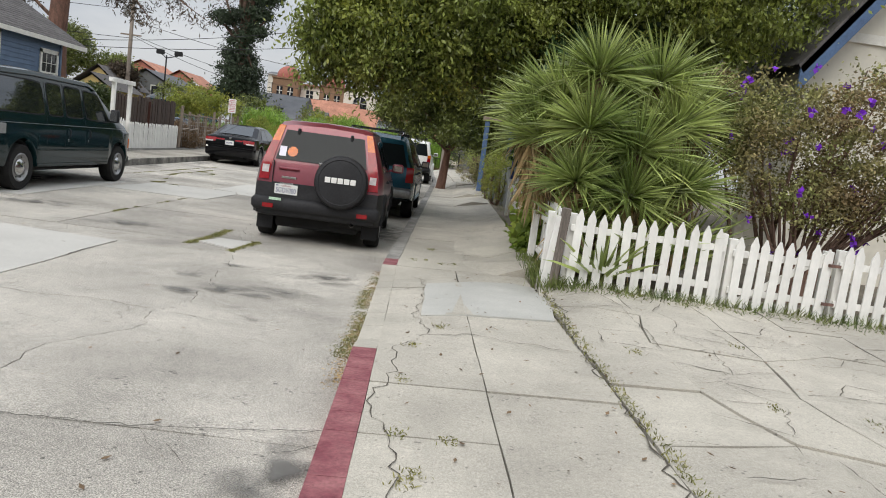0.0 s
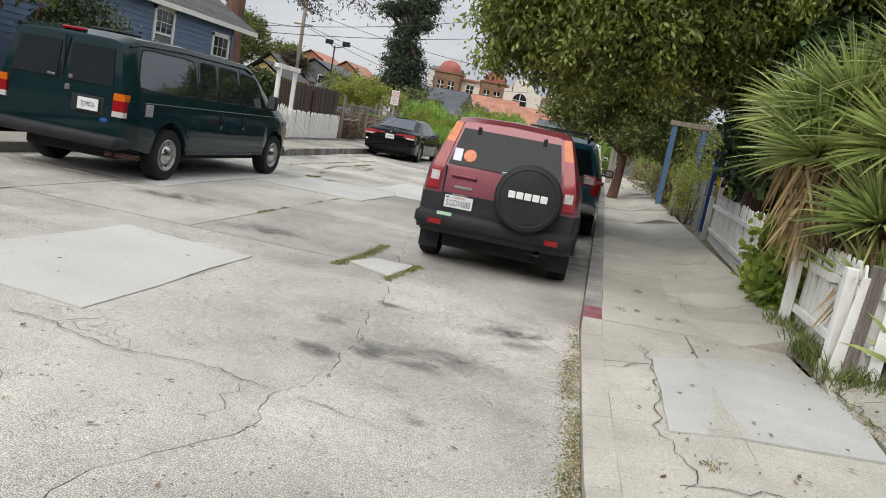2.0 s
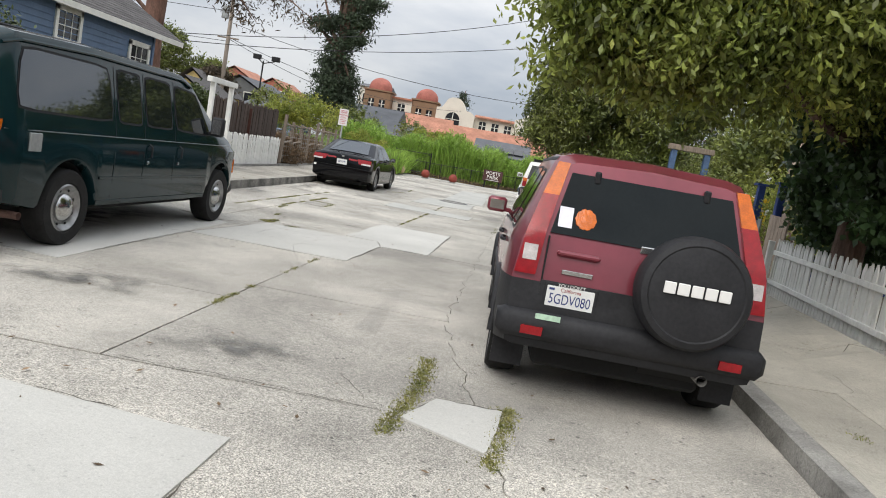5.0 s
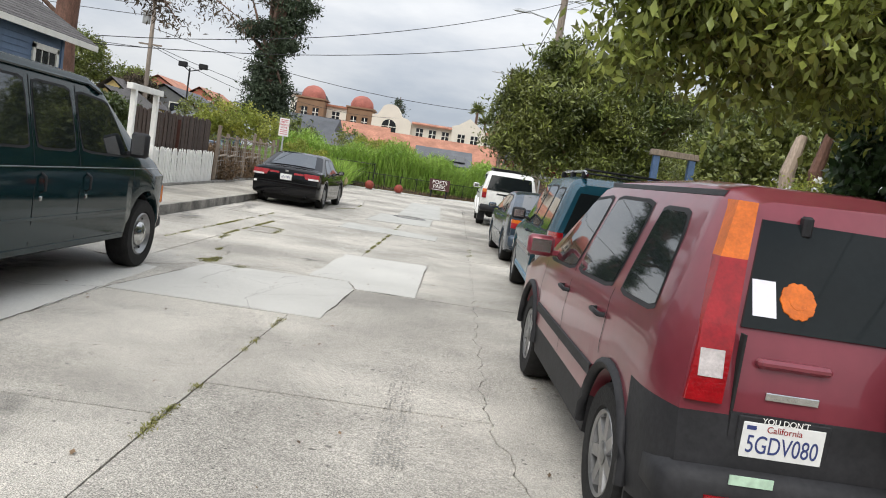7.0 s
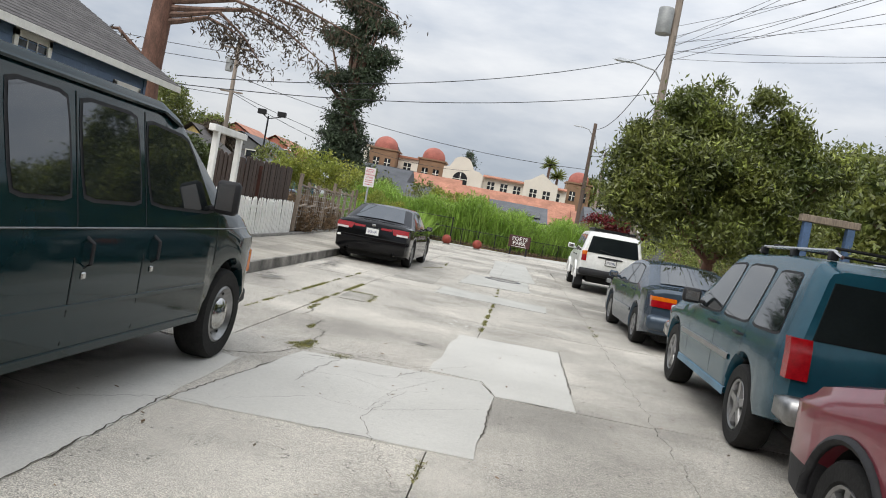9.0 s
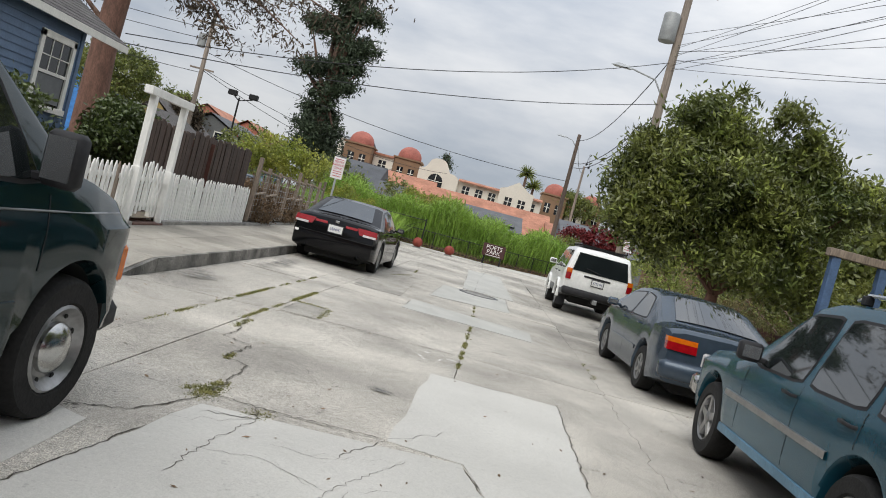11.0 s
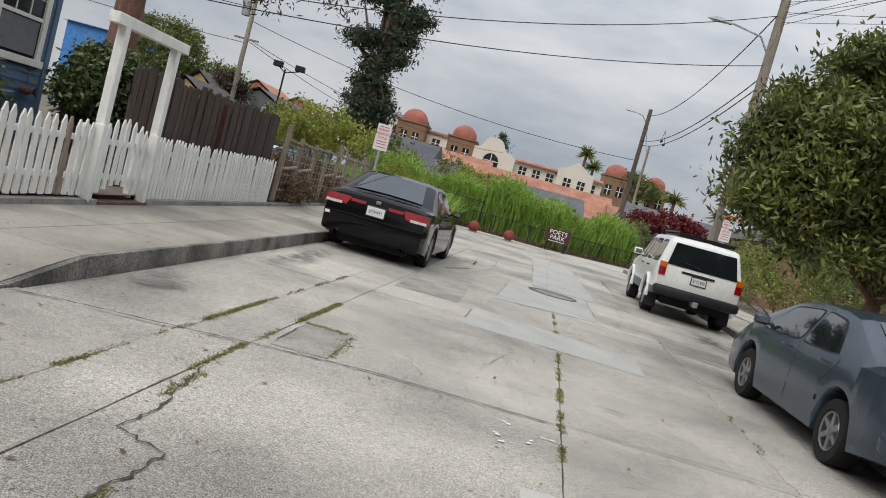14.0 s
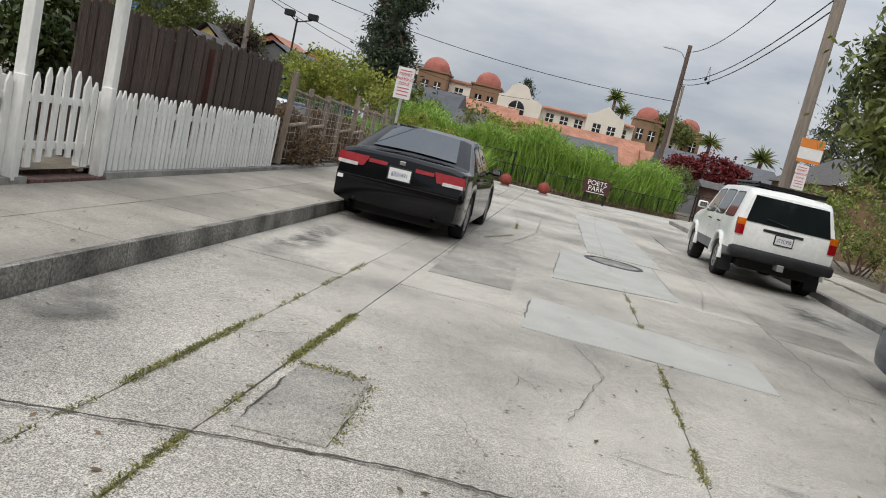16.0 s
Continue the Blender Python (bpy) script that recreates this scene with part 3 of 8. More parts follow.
rows = [-6, -2, 2, 6, 9, 12, 14.5, 16.2, 17.2, 18.4, 19.6, 20.8, 21.7, 23.4, 25.2, 27, 28.8, 30.6, 32.5, 35, 38, 41, 44, 47, END_Y]
for y0, y1 in zip(rows[:-1], rows[1:]):
    a, b = y0 + 0.005, y1 - 0.005
    for f0, f1 in ((0.0, 0.5), (0.5, 1.0)):
        X = lambda y, f: WALL_X(y) + (KL(y) - 0.06 - WALL_X(y)) * f
        cn = [(X(a, f0) + 0.005, a), (X(a, f1) - 0.005, a), (X(b, f1) - 0.005, b), (X(b, f0) + 0.005, b)]
        slab(pave_l, "slab", cn, -0.05, left_z, M_WALKL, 0.004)
    k = max(1, int((y1 - y0) / 0.8))
    for j in range(k):
        c, d = y0 + (y1 - y0) * j / k + 0.003, y0 + (y1 - y0) * (j + 1) / k - 0.003
        part("kerb_stone", G().prism([(KL(c) - 0.057, c), (KL(c) - R.uniform(0, 0.006), c), (KL(d) - R.uniform(0, 0.006), d), (KL(d) - 0.057, d)], -0.05, lambda x, y: left_z(KL(y), y) + 0.002), M_KERBD, pave_l)
low_wall = thing("low_wall", "low rough concrete garden edging wall", "garden wall", kind="structure")
for k in range(22):
    a, b = 14.57 + k * 1.25, 14.57 + (k + 1) * 1.25 - 0.012
    top = (0.13 if 24.4 < a < 25.6 else 0.23) + R.uniform(-0.008, 0.008)
    part("wall_block", G().prism([(WALL_X(a) - 0.2, a), (WALL_X(a), a), (WALL_X(b), b), (WALL_X(b) - 0.2, b)], 0.1, top), M_KERB, low_wall)
g = G()
gx = [-60, -40, -25, -14, -9.7]
gy = [5, 15, 25, 35, 45, 52]
g.add([(x if x < -9.8 else WALL_X(y) - 0.1, y, 0.27 if x > -15 else 0.3) for y in gy for x in gx],
      [(j * 5 + i, j * 5 + i + 1, (j + 1) * 5 + i + 1, (j + 1) * 5 + i) for j in range(5) for i in range(4)])
garden = thing("garden_soil", "dry brown garden soil", "soil", kind="structure", g=g, material=M_DIRT)
# pale end pavement before the park
g = G().prism([(-11, END_Y + 0.02), (6, END_Y + 0.02), (8, 60), (5.5, 62), (1.2, 57.5), (-3, 53.4), (-7, 52.6), (-11, 52.4)], -0.05, 0.012)
thing("park_apron", "pale concrete strip in front of the park", "pavement", kind="structure", g=g, material=M_PATCH)


# ---- cracks, stains and weeds on the road ----
def ribbon(pts, w, amp=0.03, step=0.12, z=0.006, zf=None):
    p2 = []
    for a, b in zip(pts[:-1], pts[1:]):
        p2 += jag(a, b, amp, step)
    p2.append(pts[-1])
    vs, fs = [], []
    for k, p in enumerate(p2):
        q, r = p2[max(k - 1, 0)], p2[min(k + 1, len(p2) - 1)]
        L = max(1e-6, math.hypot(r[0] - q[0], r[1] - q[1]))
        nx, ny = -(r[1] - q[1]) / L, (r[0] - q[0]) / L
        ww = w * R.uniform(0.35, 1.1) / 2 * min(1, 0.25 + k / 2, 0.25 + (len(p2) - 1 - k) / 2)
        for s in (-1, 1):
            x, y = p[0] + s * nx * ww, p[1] + s * ny * ww
            vs.append((x, y, (zf(x, y) if zf else 0) + z))
    fs = [(2 * k, 2 * k + 1, 2 * k + 3, 2 * k + 2) for k in range(len(p2) - 1)]
    return vs, fs


CRACKS = [([(-7.69, 20.77), (-7.39, 20.89), (-6.71, 21.05), (-6.01, 21.24), (-5.29, 21.4), (-4.51, 21.43), (-3.88, 21.45)], 0.08), ([(-5.5, 17.4), (-5.1, 17.37), (-4.76, 17.4), (-4.32, 17.43)], 0.05),
          ([(-3.88, 21.5), (-3.0, 21.55), (-2.1, 21.6)], 0.03), ([(-1.71, 6.29), (-1.91, 6.29), (-2.07, 6.37), (-2.37, 6.36), (-2.59, 6.31), (-2.88, 6.35), (-3.18, 6.47), (-3.54, 6.5)], 0.03), ([(-3.16, 6.45), (-3.1, 6.6), (-2.98, 6.75)], 0.03),
          ([(-4.2, 10.0), (-3.3, 10.02), (-2.56, 9.95)], 0.035), ([(-6.12, 20.42), (-6.06, 19.91), (-5.99, 19.57), (-6.02, 19.2), (-5.72, 19.08), (-5.76, 18.48), (-5.54, 18.36), (-5.52, 17.95), (-5.5, 17.45)], 0.05),
          ([(-5.53, 17.35), (-5.6, 17.05), (-5.75, 16.7), (-6.1, 16.5)], 0.05), ([(-4.32, 17.43), (-4.37, 17.22), (-4.48, 17.03), (-4.54, 16.8)], 0.025), ([(-5.42, 17.02), (-5.11, 17.12), (-5.17, 17.39)], 0.03),
          ([(-5.11, 17.12), (-5.2, 16.6), (-5.25, 16.0)], 0.02), ([(-1.0, 18.5), (-1.3, 21.8), (-1.4, 24.6), (-1.2, 28)], 0.022),
          ([(-0.2, 21.4), (-1.2, 21.5), (-2.0, 21.8)], 0.02), ([(-5.8, 15.0), (-6.3, 14.6), (-7.0, 14.8)], 0.02), ([(-4.2, 14.2), (-4.6, 15.4), (-4.4, 16.4)], 0.014),
          ([(-2.5, 26.9), (-1.7, 26.2), (-0.6, 26.5), (0.2, 26.1)], 0.025), ([(-6.0, 24.97), (-5.39, 25.23), (-4.86, 25.32)], 0.03), ([(-5.6, 22.5), (-5.1, 22.2), (-4.9, 21.7)], 0.012),
          ([(-3.6, 30.0), (-3.5, 33), (-3.3, 38), (-2.9, 44)], 0.02), ([(-5.3, 30), (-4.8, 33), (-4.7, 37), (-4.2, 42)], 0.04), ([(-1.9, 32), (-1.6, 36), (-1.3, 41)], 0.025),
          ([(-6.4, 29), (-5.6, 31.5), (-5.2, 34.5), (-5.4, 37.5)], 0.04), ([(-3.2, 3.2), (-2.2, 3.95), (-1.0, 4.0), (-0.1, 4.2)], 0.03), ([(-1.6, 11.9), (-1.2, 12.2), (-0.8, 12)], 0.012),
          ([(-7.4, 23.6), (-6.9, 24.2), (-6.6, 24.0)], 0.02), ([(-5.5, 15.2), (-5.0, 15.7), (-4.6, 15.6), (-3.75, 16.3)], 0.012), ([(-4.6, 15.6), (-4.5, 16.3), (-4.15, 17.1)], 0.012),
          ([(-5.3, 16.4), (-4.9, 16.5), (-4.5, 16.3)], 0.012), ([(-2.55, 28.3), (-2.2, 30.0), (-2.0, 32.5), (-2.3, 35)], 0.03), ([(-4.5, 22.6), (-4.2, 23.8), (-4.4, 24.6)], 0.02),
          ([(-7.6, 25.0), (-6.9, 25.3), (-6.45, 25.1)], 0.025), ([(-0.9, 23.2), (-1.6, 23.0), (-2.2, 23.3)], 0.025), ([(-6.6, 22.6), (-6.2, 22.9)], 0.03), ([(-5.2, 33.5), (-4.4, 34.0), (-3.7, 33.7)], 0.04)]
cg = G()
for pts, w in CRACKS:
    cg.add(*ribbon(pts, w * 0.3, 0.008 if w == 0.08 else 0.018, 0.04, 0.0112))
    for _ in range(len(pts) // 2 if w < 0.05 else 0):
        p = R.choice(pts)
        q = (p[0] + R.uniform(-0.6, 0.6), p[1] + R.uniform(-0.6, 0.6))
        cg.add(*ribbon([p, q], w * 0.18, 0.05, 0.08, 0.0112))
for _ in range(60):
    x, y = R.uniform(-7, -0.3), R.uniform(2, 34)
    cg.add(*ribbon([(x, y), (x + R.uniform(-0.5, 0.5), y + R.uniform(-0.4, 0.4))], 0.008))
for c in PATCH_EDGES:
    for a, b in zip(c, c[1:] + c[:1]):
        if R.random() < 0.8:
            u0, u1 = sorted((R.uniform(-0.05, 0.5), R.uniform(0.5, 1.05)))
            m = [(a[0] + (b[0] - a[0]) * u, a[1] + (b[1] - a[1]) * u) for u in (u0, (u0 + u1) / 2, u1)]
            cg.add(*ribbon(m, 0.013, 0.014, 0.06, 0.0105))
tagged(part("road_cracks", cg, M_CRACK, road, "dirt-filled jagged cracks"), kind="stuff")
cg = G()
for pts, w in [([(0.33, 8.951), (0.397, 8.187), (0.377, 7.327), (0.301, 6.755), (0.425, 6.181), (0.186, 5.609), (0.206, 5.035), (0.072, 4.367), (0.186, 3.985), (0.263, 3.412), (0.139, 2.648)], 0.018),
               ([(-0.005, 5.99), (0.759, 6.086), (1.523, 5.8)], 0.02), ([(0.043, 7.9), (0.377, 8.091)], 0.03), ([(1.571, 8.378), (1.667, 7.232), (1.543, 6.086), (1.562, 4.749), (1.523, 3.699), (1.571, 2.075)], 0.035),
               ([(0.9, 10), (1.0, 12), (1.2, 13.1)], 0.012), ([(1.2, 13.6), (1.9, 13.5), (2.2, 13.7)], 0.04), ([(0.6, 15), (1.4, 15.2), (2.1, 15)], 0.03)]:
    cg.add(*ribbon(pts, w * 0.45, 0.035, 0.07, 0.007, walk_z))
node = {(i, j): (1.75 + i * 0.42 + R.uniform(-0.15, 0.15), 3.0 + j * 0.4 + R.uniform(-0.15, 0.15)) for i in range(12) for j in range(14)}
for (i, j), p in node.items():
    for q in ((i + 1, j), (i, j + 1)):
        if q in node and R.random() < (0.34 if p[1] < 5.5 and p[0] < 3 else 0.56) and max(p[1], node[q][1]) < 8.1:
            cg.add(*ribbon([p, node[q]], R.choice((0.006, 0.008, 0.012)), 0.02, 0.07, 0.008, walk_z))
tagged(part("pavement_cracks", cg, M_CRACK, pave_r, "dirt-filled jagged cracks"), kind="stuff")
lg = G()
for k in range(1100):
    x, y = (R.uniform(-8.9, -0.3), R.uniform(2.5, 34)) if k % 4 else (R.uniform(0.2, 4.5), R.uniform(2.5, 9))
    s, a = R.uniform(0.008, 0.028), R.uniform(0, 6.3)
    z = (walk_z(x, y) if x > 0 else left_z(x, y) if x < KL(y) else 0.0) + 0.009
    dx, dy = math.cos(a) * s, math.sin(a) * s
    lg.add([(x - dx, y - dy, z), (x + dy * 0.5, y - dx * 0.5, z + 0.004), (x + dx, y + dy, z + 0.008), (x - dy * 0.5, y + dx * 0.5, z + 0.004)], [(0, 1, 2, 3)])
thing("fallen_leaves", "scattered small dry fallen leaves", "litter", kind="stuff", g=lg, material=M_DRY)


def blot(cx, cy, rx, ry, z=0.0045, n=22):
    ph = [R.uniform(0, 6.3) for _ in range(3)]
    ring = [(cx, cy, z)]
    for k in range(n):
        a = 2 * math.pi * k / n
        r = 1 + 0.22 * math.sin(2 * a + ph[0]) + 0.14 * math.sin(3 * a + ph[1]) + 0.12 * math.sin(5 * a + ph[2]) + R.uniform(-0.1, 0.1)
        ring.append((cx + rx * r * math.cos(a), cy + ry * r * math.sin(a), z))
    return ring, [(0, 1 + k, 1 + (k + 1) % n) for k in range(n)]


def stain_material():
    m = bpy.data.materials.new("oil_stain_soft")
    m.use_nodes = True
    nn, ll = m.node_tree.nodes, m.node_tree.links
    b = nn["Principled BSDF"]
    b.inputs["Base Color"].default_value = (0.13, 0.125, 0.115, 1)
    b.inputs["Roughness"].default_value = 0.7
    t = nn.new("ShaderNodeTexCoord")
    q = nn.new("ShaderNodeTexNoise")
    q.inputs["Scale"].default_value, q.inputs["Detail"].default_value = 5.0, 8.0
    ll.new(t.outputs["Object"], q.inputs["Vector"])
    r = nn.new("ShaderNodeMapRange")
    r.inputs["From Min"].default_value, r.inputs["From Max"].default_value = 0.36, 0.62
    r.inputs["To Max"].default_value = 1.0
    ll.new(q.outputs["Fac"], r.inputs["Value"])
    at = nn.new("ShaderNodeAttribute")
    at.attribute_name = "thickness"
    mu = nn.new("ShaderNodeMath")
    mu.operation = "MULTIPLY"
    ll.new(r.outputs["Result"], mu.inputs[0])
    ll.new(at.outputs["Fac"], mu.inputs[1])
    ll.new(mu.outputs[0], b.inputs["Alpha"])
    return m


M_STAIN = stain_material()
sg = G()
for k, s in enumerate([(-0.6, 8.4, 0.42, 0.34), (-0.95, 7.45, 0.34, 0.24), (-1.9, 7.8, 0.2, 0.13), (-1.37, 7.25, 0.4, 0.22), (-1.76, 7.05, 0.22, 0.17), (-0.99, 6.31, 0.15, 0.08), (-1.62, 8.5, 0.16, 0.1), (-3.6, 10.6, 0.5, 0.3),
                      (-7.3, 26.3, 0.35, 1.3), (-0.4, 30.5, 0.5, 1.2), (-5.3, 11.6, 0.7, 0.4), (-3.0, 5.7, 0.15, 0.05), (-0.3, 13.5, 0.6, 1.4),
                      (-0.4, 19, 0.7, 1.6), (-0.25, 3.6, 0.3, 0.5), (-7.0, 14.5, 0.8, 1.5), (-4.5, 18.7, 0.14, 0.08), (-7.4, 22.3, 0.3, 0.7), (-3.3, 22.4, 0.12, 0.07)]):
    sg.add(*blot(*s, z=0.0105 + 0.0006 * k))
st = tagged(part("oil_stains", sg, M_STAIN, road, "dark worn oil stains"), kind="stuff")
th = st.data.attributes.new("thickness", "FLOAT", "POINT")  # oil is thickest in the middle of each spill
th.data.foreach_set("value", [1.0 if k % 23 == 0 else 0.0 for k in range(len(st.data.vertices))])
wg = G()
for k in range(9):
    wg.add(*blot(-4.05 + R.uniform(-0.3, 0.3), 20.85 + R.uniform(-0.25, 0.3), R.uniform(0.012, 0.03), R.uniform(0.01, 0.025), 0.012, 10))
tagged(part("paint_splats", wg, M_LETTER, road, "small white paint splats"), kind="stuff")
tg = G()
for k in range(7):
    for j in range(52):
        y = 11.7 + j * 0.042 + 0.012 * (k % 2)
        x = -3.05 + k * 0.026 + 0.012 * (y - 11.7)
        if R.random() < 0.7 - 0.008 * j:
            tg.add([(x, y, 0.007), (x + 0.013, y + 0.004, 0.007), (x + 0.013, y + 0.022, 0.007), (x, y + 0.018, 0.007)], [(0, 1, 2, 3)])
tagged(part("tyre_mark", tg, M_TREAD, road, "dark tyre tread mark"), kind="stuff")
# manhole
mh = thing("manhole_cover", "round rusty iron manhole cover set in the road", "manhole cover", at=(-3.45, 31.2, 0))
part("frame_ring", G().lathe([(0.50, -0.02), (0.50, 0.016), (0.42, 0.018), (0.42, -0.02)], n=28), M_BLACK, mh)
part("lid", G().lathe([(0.0, 0.014), (0.40, 0.014), (0.40, -0.02)], n=28), M_KERB, mh)


def tufts(name, spots, per, length, width, material, spread, label, zf=None, lean=0.6, bend=0.45):
    pts = []
    for x, y in spots:
        for _ in range(per):
            px, py = x + R.gauss(0, spread[0]), y + R.gauss(0, spread[1])
            pts.append((px, py, zf(px, py) if zf else 0.0))
    ob = new(name, blades(name, np.array(pts), length, width, material, lean, bend))
    return tagged(ob, label, "weeds", kind="stuff")


def along(f, y0, y1, step):
    return [(f(y), y) for y in np.arange(y0, y1, step)]


sp = [s for s in along(LL, 20.7, 24.6, 0.03) + along(LL, 11.6, 12.6, 0.03) + along(LL, 13.2, 14.9, 0.08) + along(LL, 26, 28.5, 0.05) + along(LG, 19, 26, 0.07) + along(LM, 21, 23.6, 0.05) + along(LR, 22.5, 24, 0.12)
      if R.random() < 0.75 and math.sin(s[1] * 7 + s[0] * 3) > -0.45]
sp += along(LG, 21.5, 22.8, 0.025) + along(LM, 22.4, 23.7, 0.02) + along(LM, 20.3, 21.2, 0.025) + along(LG, 19.7, 20.0, 0.02) + [(-6.08 + 0.02 * math.sin(k), 19.75 + 0.035 * k) for k in range(16)]
sp += [(-5.6 + 0.03 * k, 30.5 + 0.1 * k) for k in range(14)] + [(-5.2, 33 + 0.08 * k) for k in range(14)] + [(-3.1 + 0.04 * k, 3.25) for k in range(14)] + [(-5.74, 18.45 + 0.02 * k) for k in range(10)]
tufts("road_weeds", sp, 16, 0.035, 0.006, M_MOSS, (0.016, 0.03), "low yellow-green weeds in the road joints")
sp = [(-2.5 + 0.1 * min(1, k / 40), 9.65 + 0.022 * k) for k in range(74)] + [(-1.92 + 0.0016 * k, 9.45 + 0.016 * k) for k in range(62)]
sp += [(-5.55 + R.gauss(0, 0.05), 17.4 + R.gauss(0, 0.07)) for _ in range(40)] + [(-5.12 + R.gauss(0, 0.03), 17.2 + R.gauss(0, 0.07)) for _ in range(18)] + [(-5.5 - 0.05 * R.random(), 17.5 + 0.3 * R.random()) for _ in range(16)]
sp += [(-6.04 + 0.018 * k, 22.38 + 0.02 * math.sin(k)) for k in range(22) if k % 5] + [(-5.61, 21.45 + 0.05 * k) for k in range(18) if k % 3]
tufts("moss_strip", sp, 22, 0.028, 0.007, M_MOSS, (0.035, 0.03), "mossy green weeds round the small square patch")
sp = [p for p in along(lambda y: -0.16 + 0.03 * math.sin(y * 3.1), 5.5, 8.95, 0.03) if math.sin(p[1] * 4.3) + 0.6 * math.sin(p[1] * 11 + 1) > -1.0]
tufts("gutter_weeds", sp, 26, 0.022, 0.007, M_MOSS, (0.04, 0.03), "low weeds along the gutter")
sp = [p for p in along(lambda y: -0.14, 4.9, 9.3, 0.03) if math.sin(p[1] * 3.1 + 2) + 0.7 * math.sin(p[1] * 7.7) > -0.8]
tufts("gutter_litter", sp, 16, 0.022, 0.008, M_DEAD, (0.045, 0.03), "dry brown leaf litter along the gutter", None, 1.2, 0.3)
sp = [(0.3, 3.4), (0.34, 3.5), (0.25, 3.95), (0.5, 3.9), (0.26, 4.8), (0.52, 6.35), (0.3, 5.7), (0.75, 9.6), (0.6, 9.55), (0.25, 9.7), (0.4, 9.75), (0.5, 10.8)] + along(lambda y: 1.6, 3.4, 8.3, 0.16) + [(2.6, 5.0), (3.2, 4.9), (3.0, 6.5), (2.0, 6.0)]
tufts("pavement_weeds", sp, 34, 0.04, 0.006, M_MOSS, (0.03, 0.045), "small weeds in the pavement cracks", walk_z)

# ---- vehicles ----
def paint(name, col, rough=0.32, metal=0.35, dirt=0.1, coat=0.12):
    m = mat(name, col, rough, metal, var=0.07, scale=2, fine=14, bump=0.02, coat=coat, stain=dirt)
    m.node_tree.nodes["Principled BSDF"].inputs["Specular IOR Level"].default_value = 0.3
    return m


M_TYRE = mat("tyre_rubber", (0.016, 0.0155, 0.015), 0.85, var=0.25, scale=9, fine=50, bump=0.3)
M_RIM = mat("alloy_rim", (0.30, 0.30, 0.30), 0.35, 0.9, var=0.12, scale=8, fine=30, bump=0.05)
M_CHROME = mat("chrome", (0.5, 0.5, 0.49), 0.2, 1.0, var=0.08, scale=9, bump=0)
M_PLASTIC = mat("black_plastic", (0.020, 0.020, 0.022), 0.62, var=0.2, scale=5, fine=40, bump=0.12)
M_UNDER = mat("dark_underbody", (0.012, 0.012, 0.012), 0.9, var=0.2, bump=0)
M_LENSR = mat("red_lens", (0.26, 0.004, 0.008), 0.1, var=0.15, scale=20, fine=90, bump=0.1)
M_LENSO = mat("amber_lens", (0.55, 0.12, 0.006), 0.12, var=0.15, scale=20, fine=90, bump=0.1)
M_LENSW = mat("clear_lens", (0.50, 0.46, 0.45), 0.2, var=0.15, scale=20, fine=90, bump=0.1)
M_CARGLASS = mat("tinted_car_glass", (0.010, 0.013, 0.014), 0.03, var=0.1, bump=0)
M_CARGLASS.node_tree.nodes["Principled BSDF"].inputs["Specular IOR Level"].default_value = 0.16
M_SIDEGLASS = mat("reflective_side_glass", (0.014, 0.018, 0.019), 0.03, var=0.1, bump=0)
M_SIDEGLASS.node_tree.nodes["Principled BSDF"].inputs["IOR"].default_value = 2.2
M_REARGLASS = mat("sloping_rear_glass", (0.014, 0.017, 0.018), 0.03, var=0.1, bump=0)
M_REARGLASS.node_tree.nodes["Principled BSDF"].inputs["IOR"].default_value = 2.3
for m_ in (M_PLASTIC, M_TYRE):
    m_.node_tree.nodes["Principled BSDF"].inputs["Specular IOR Level"].default_value = 0.3
M_PLATE = mat("licence_plate", (0.72, 0.72, 0.70), 0.45, var=0.05, bump=0)
M_PLATETEXT = mat("plate_characters", (0.03, 0.045, 0.16), 0.5, var=0.05, bump=0)
M_STICKER = mat("white_sticker", (0.72, 0.70, 0.78), 0.5, var=0.05, bump=0)
P_MAROON = paint("maroon_paint", (0.195, 0.034, 0.048), 0.3, 0.2, 0.22, 0.7)
P_GREEN = paint("dark_green_paint", (0.006, 0.021, 0.024), 0.07, 0.0, 0.12, 0.0)
P_TEAL = paint("teal_blue_paint", (0.012, 0.07, 0.105), 0.25, 0.3, 0.2, 0.3)
P_SLATE = paint("slate_blue_paint", (0.05, 0.072, 0.10), 0.24, 0.35, 0.12, 0.35)
P_WHITE = paint("white_paint", (0.82, 0.82, 0.79), 0.3, 0.0, 0.05, 0.4)
P_BLACK = paint("black_paint", (0.005, 0.005, 0.006), 0.08, 0.0, 0.05, 0.0)


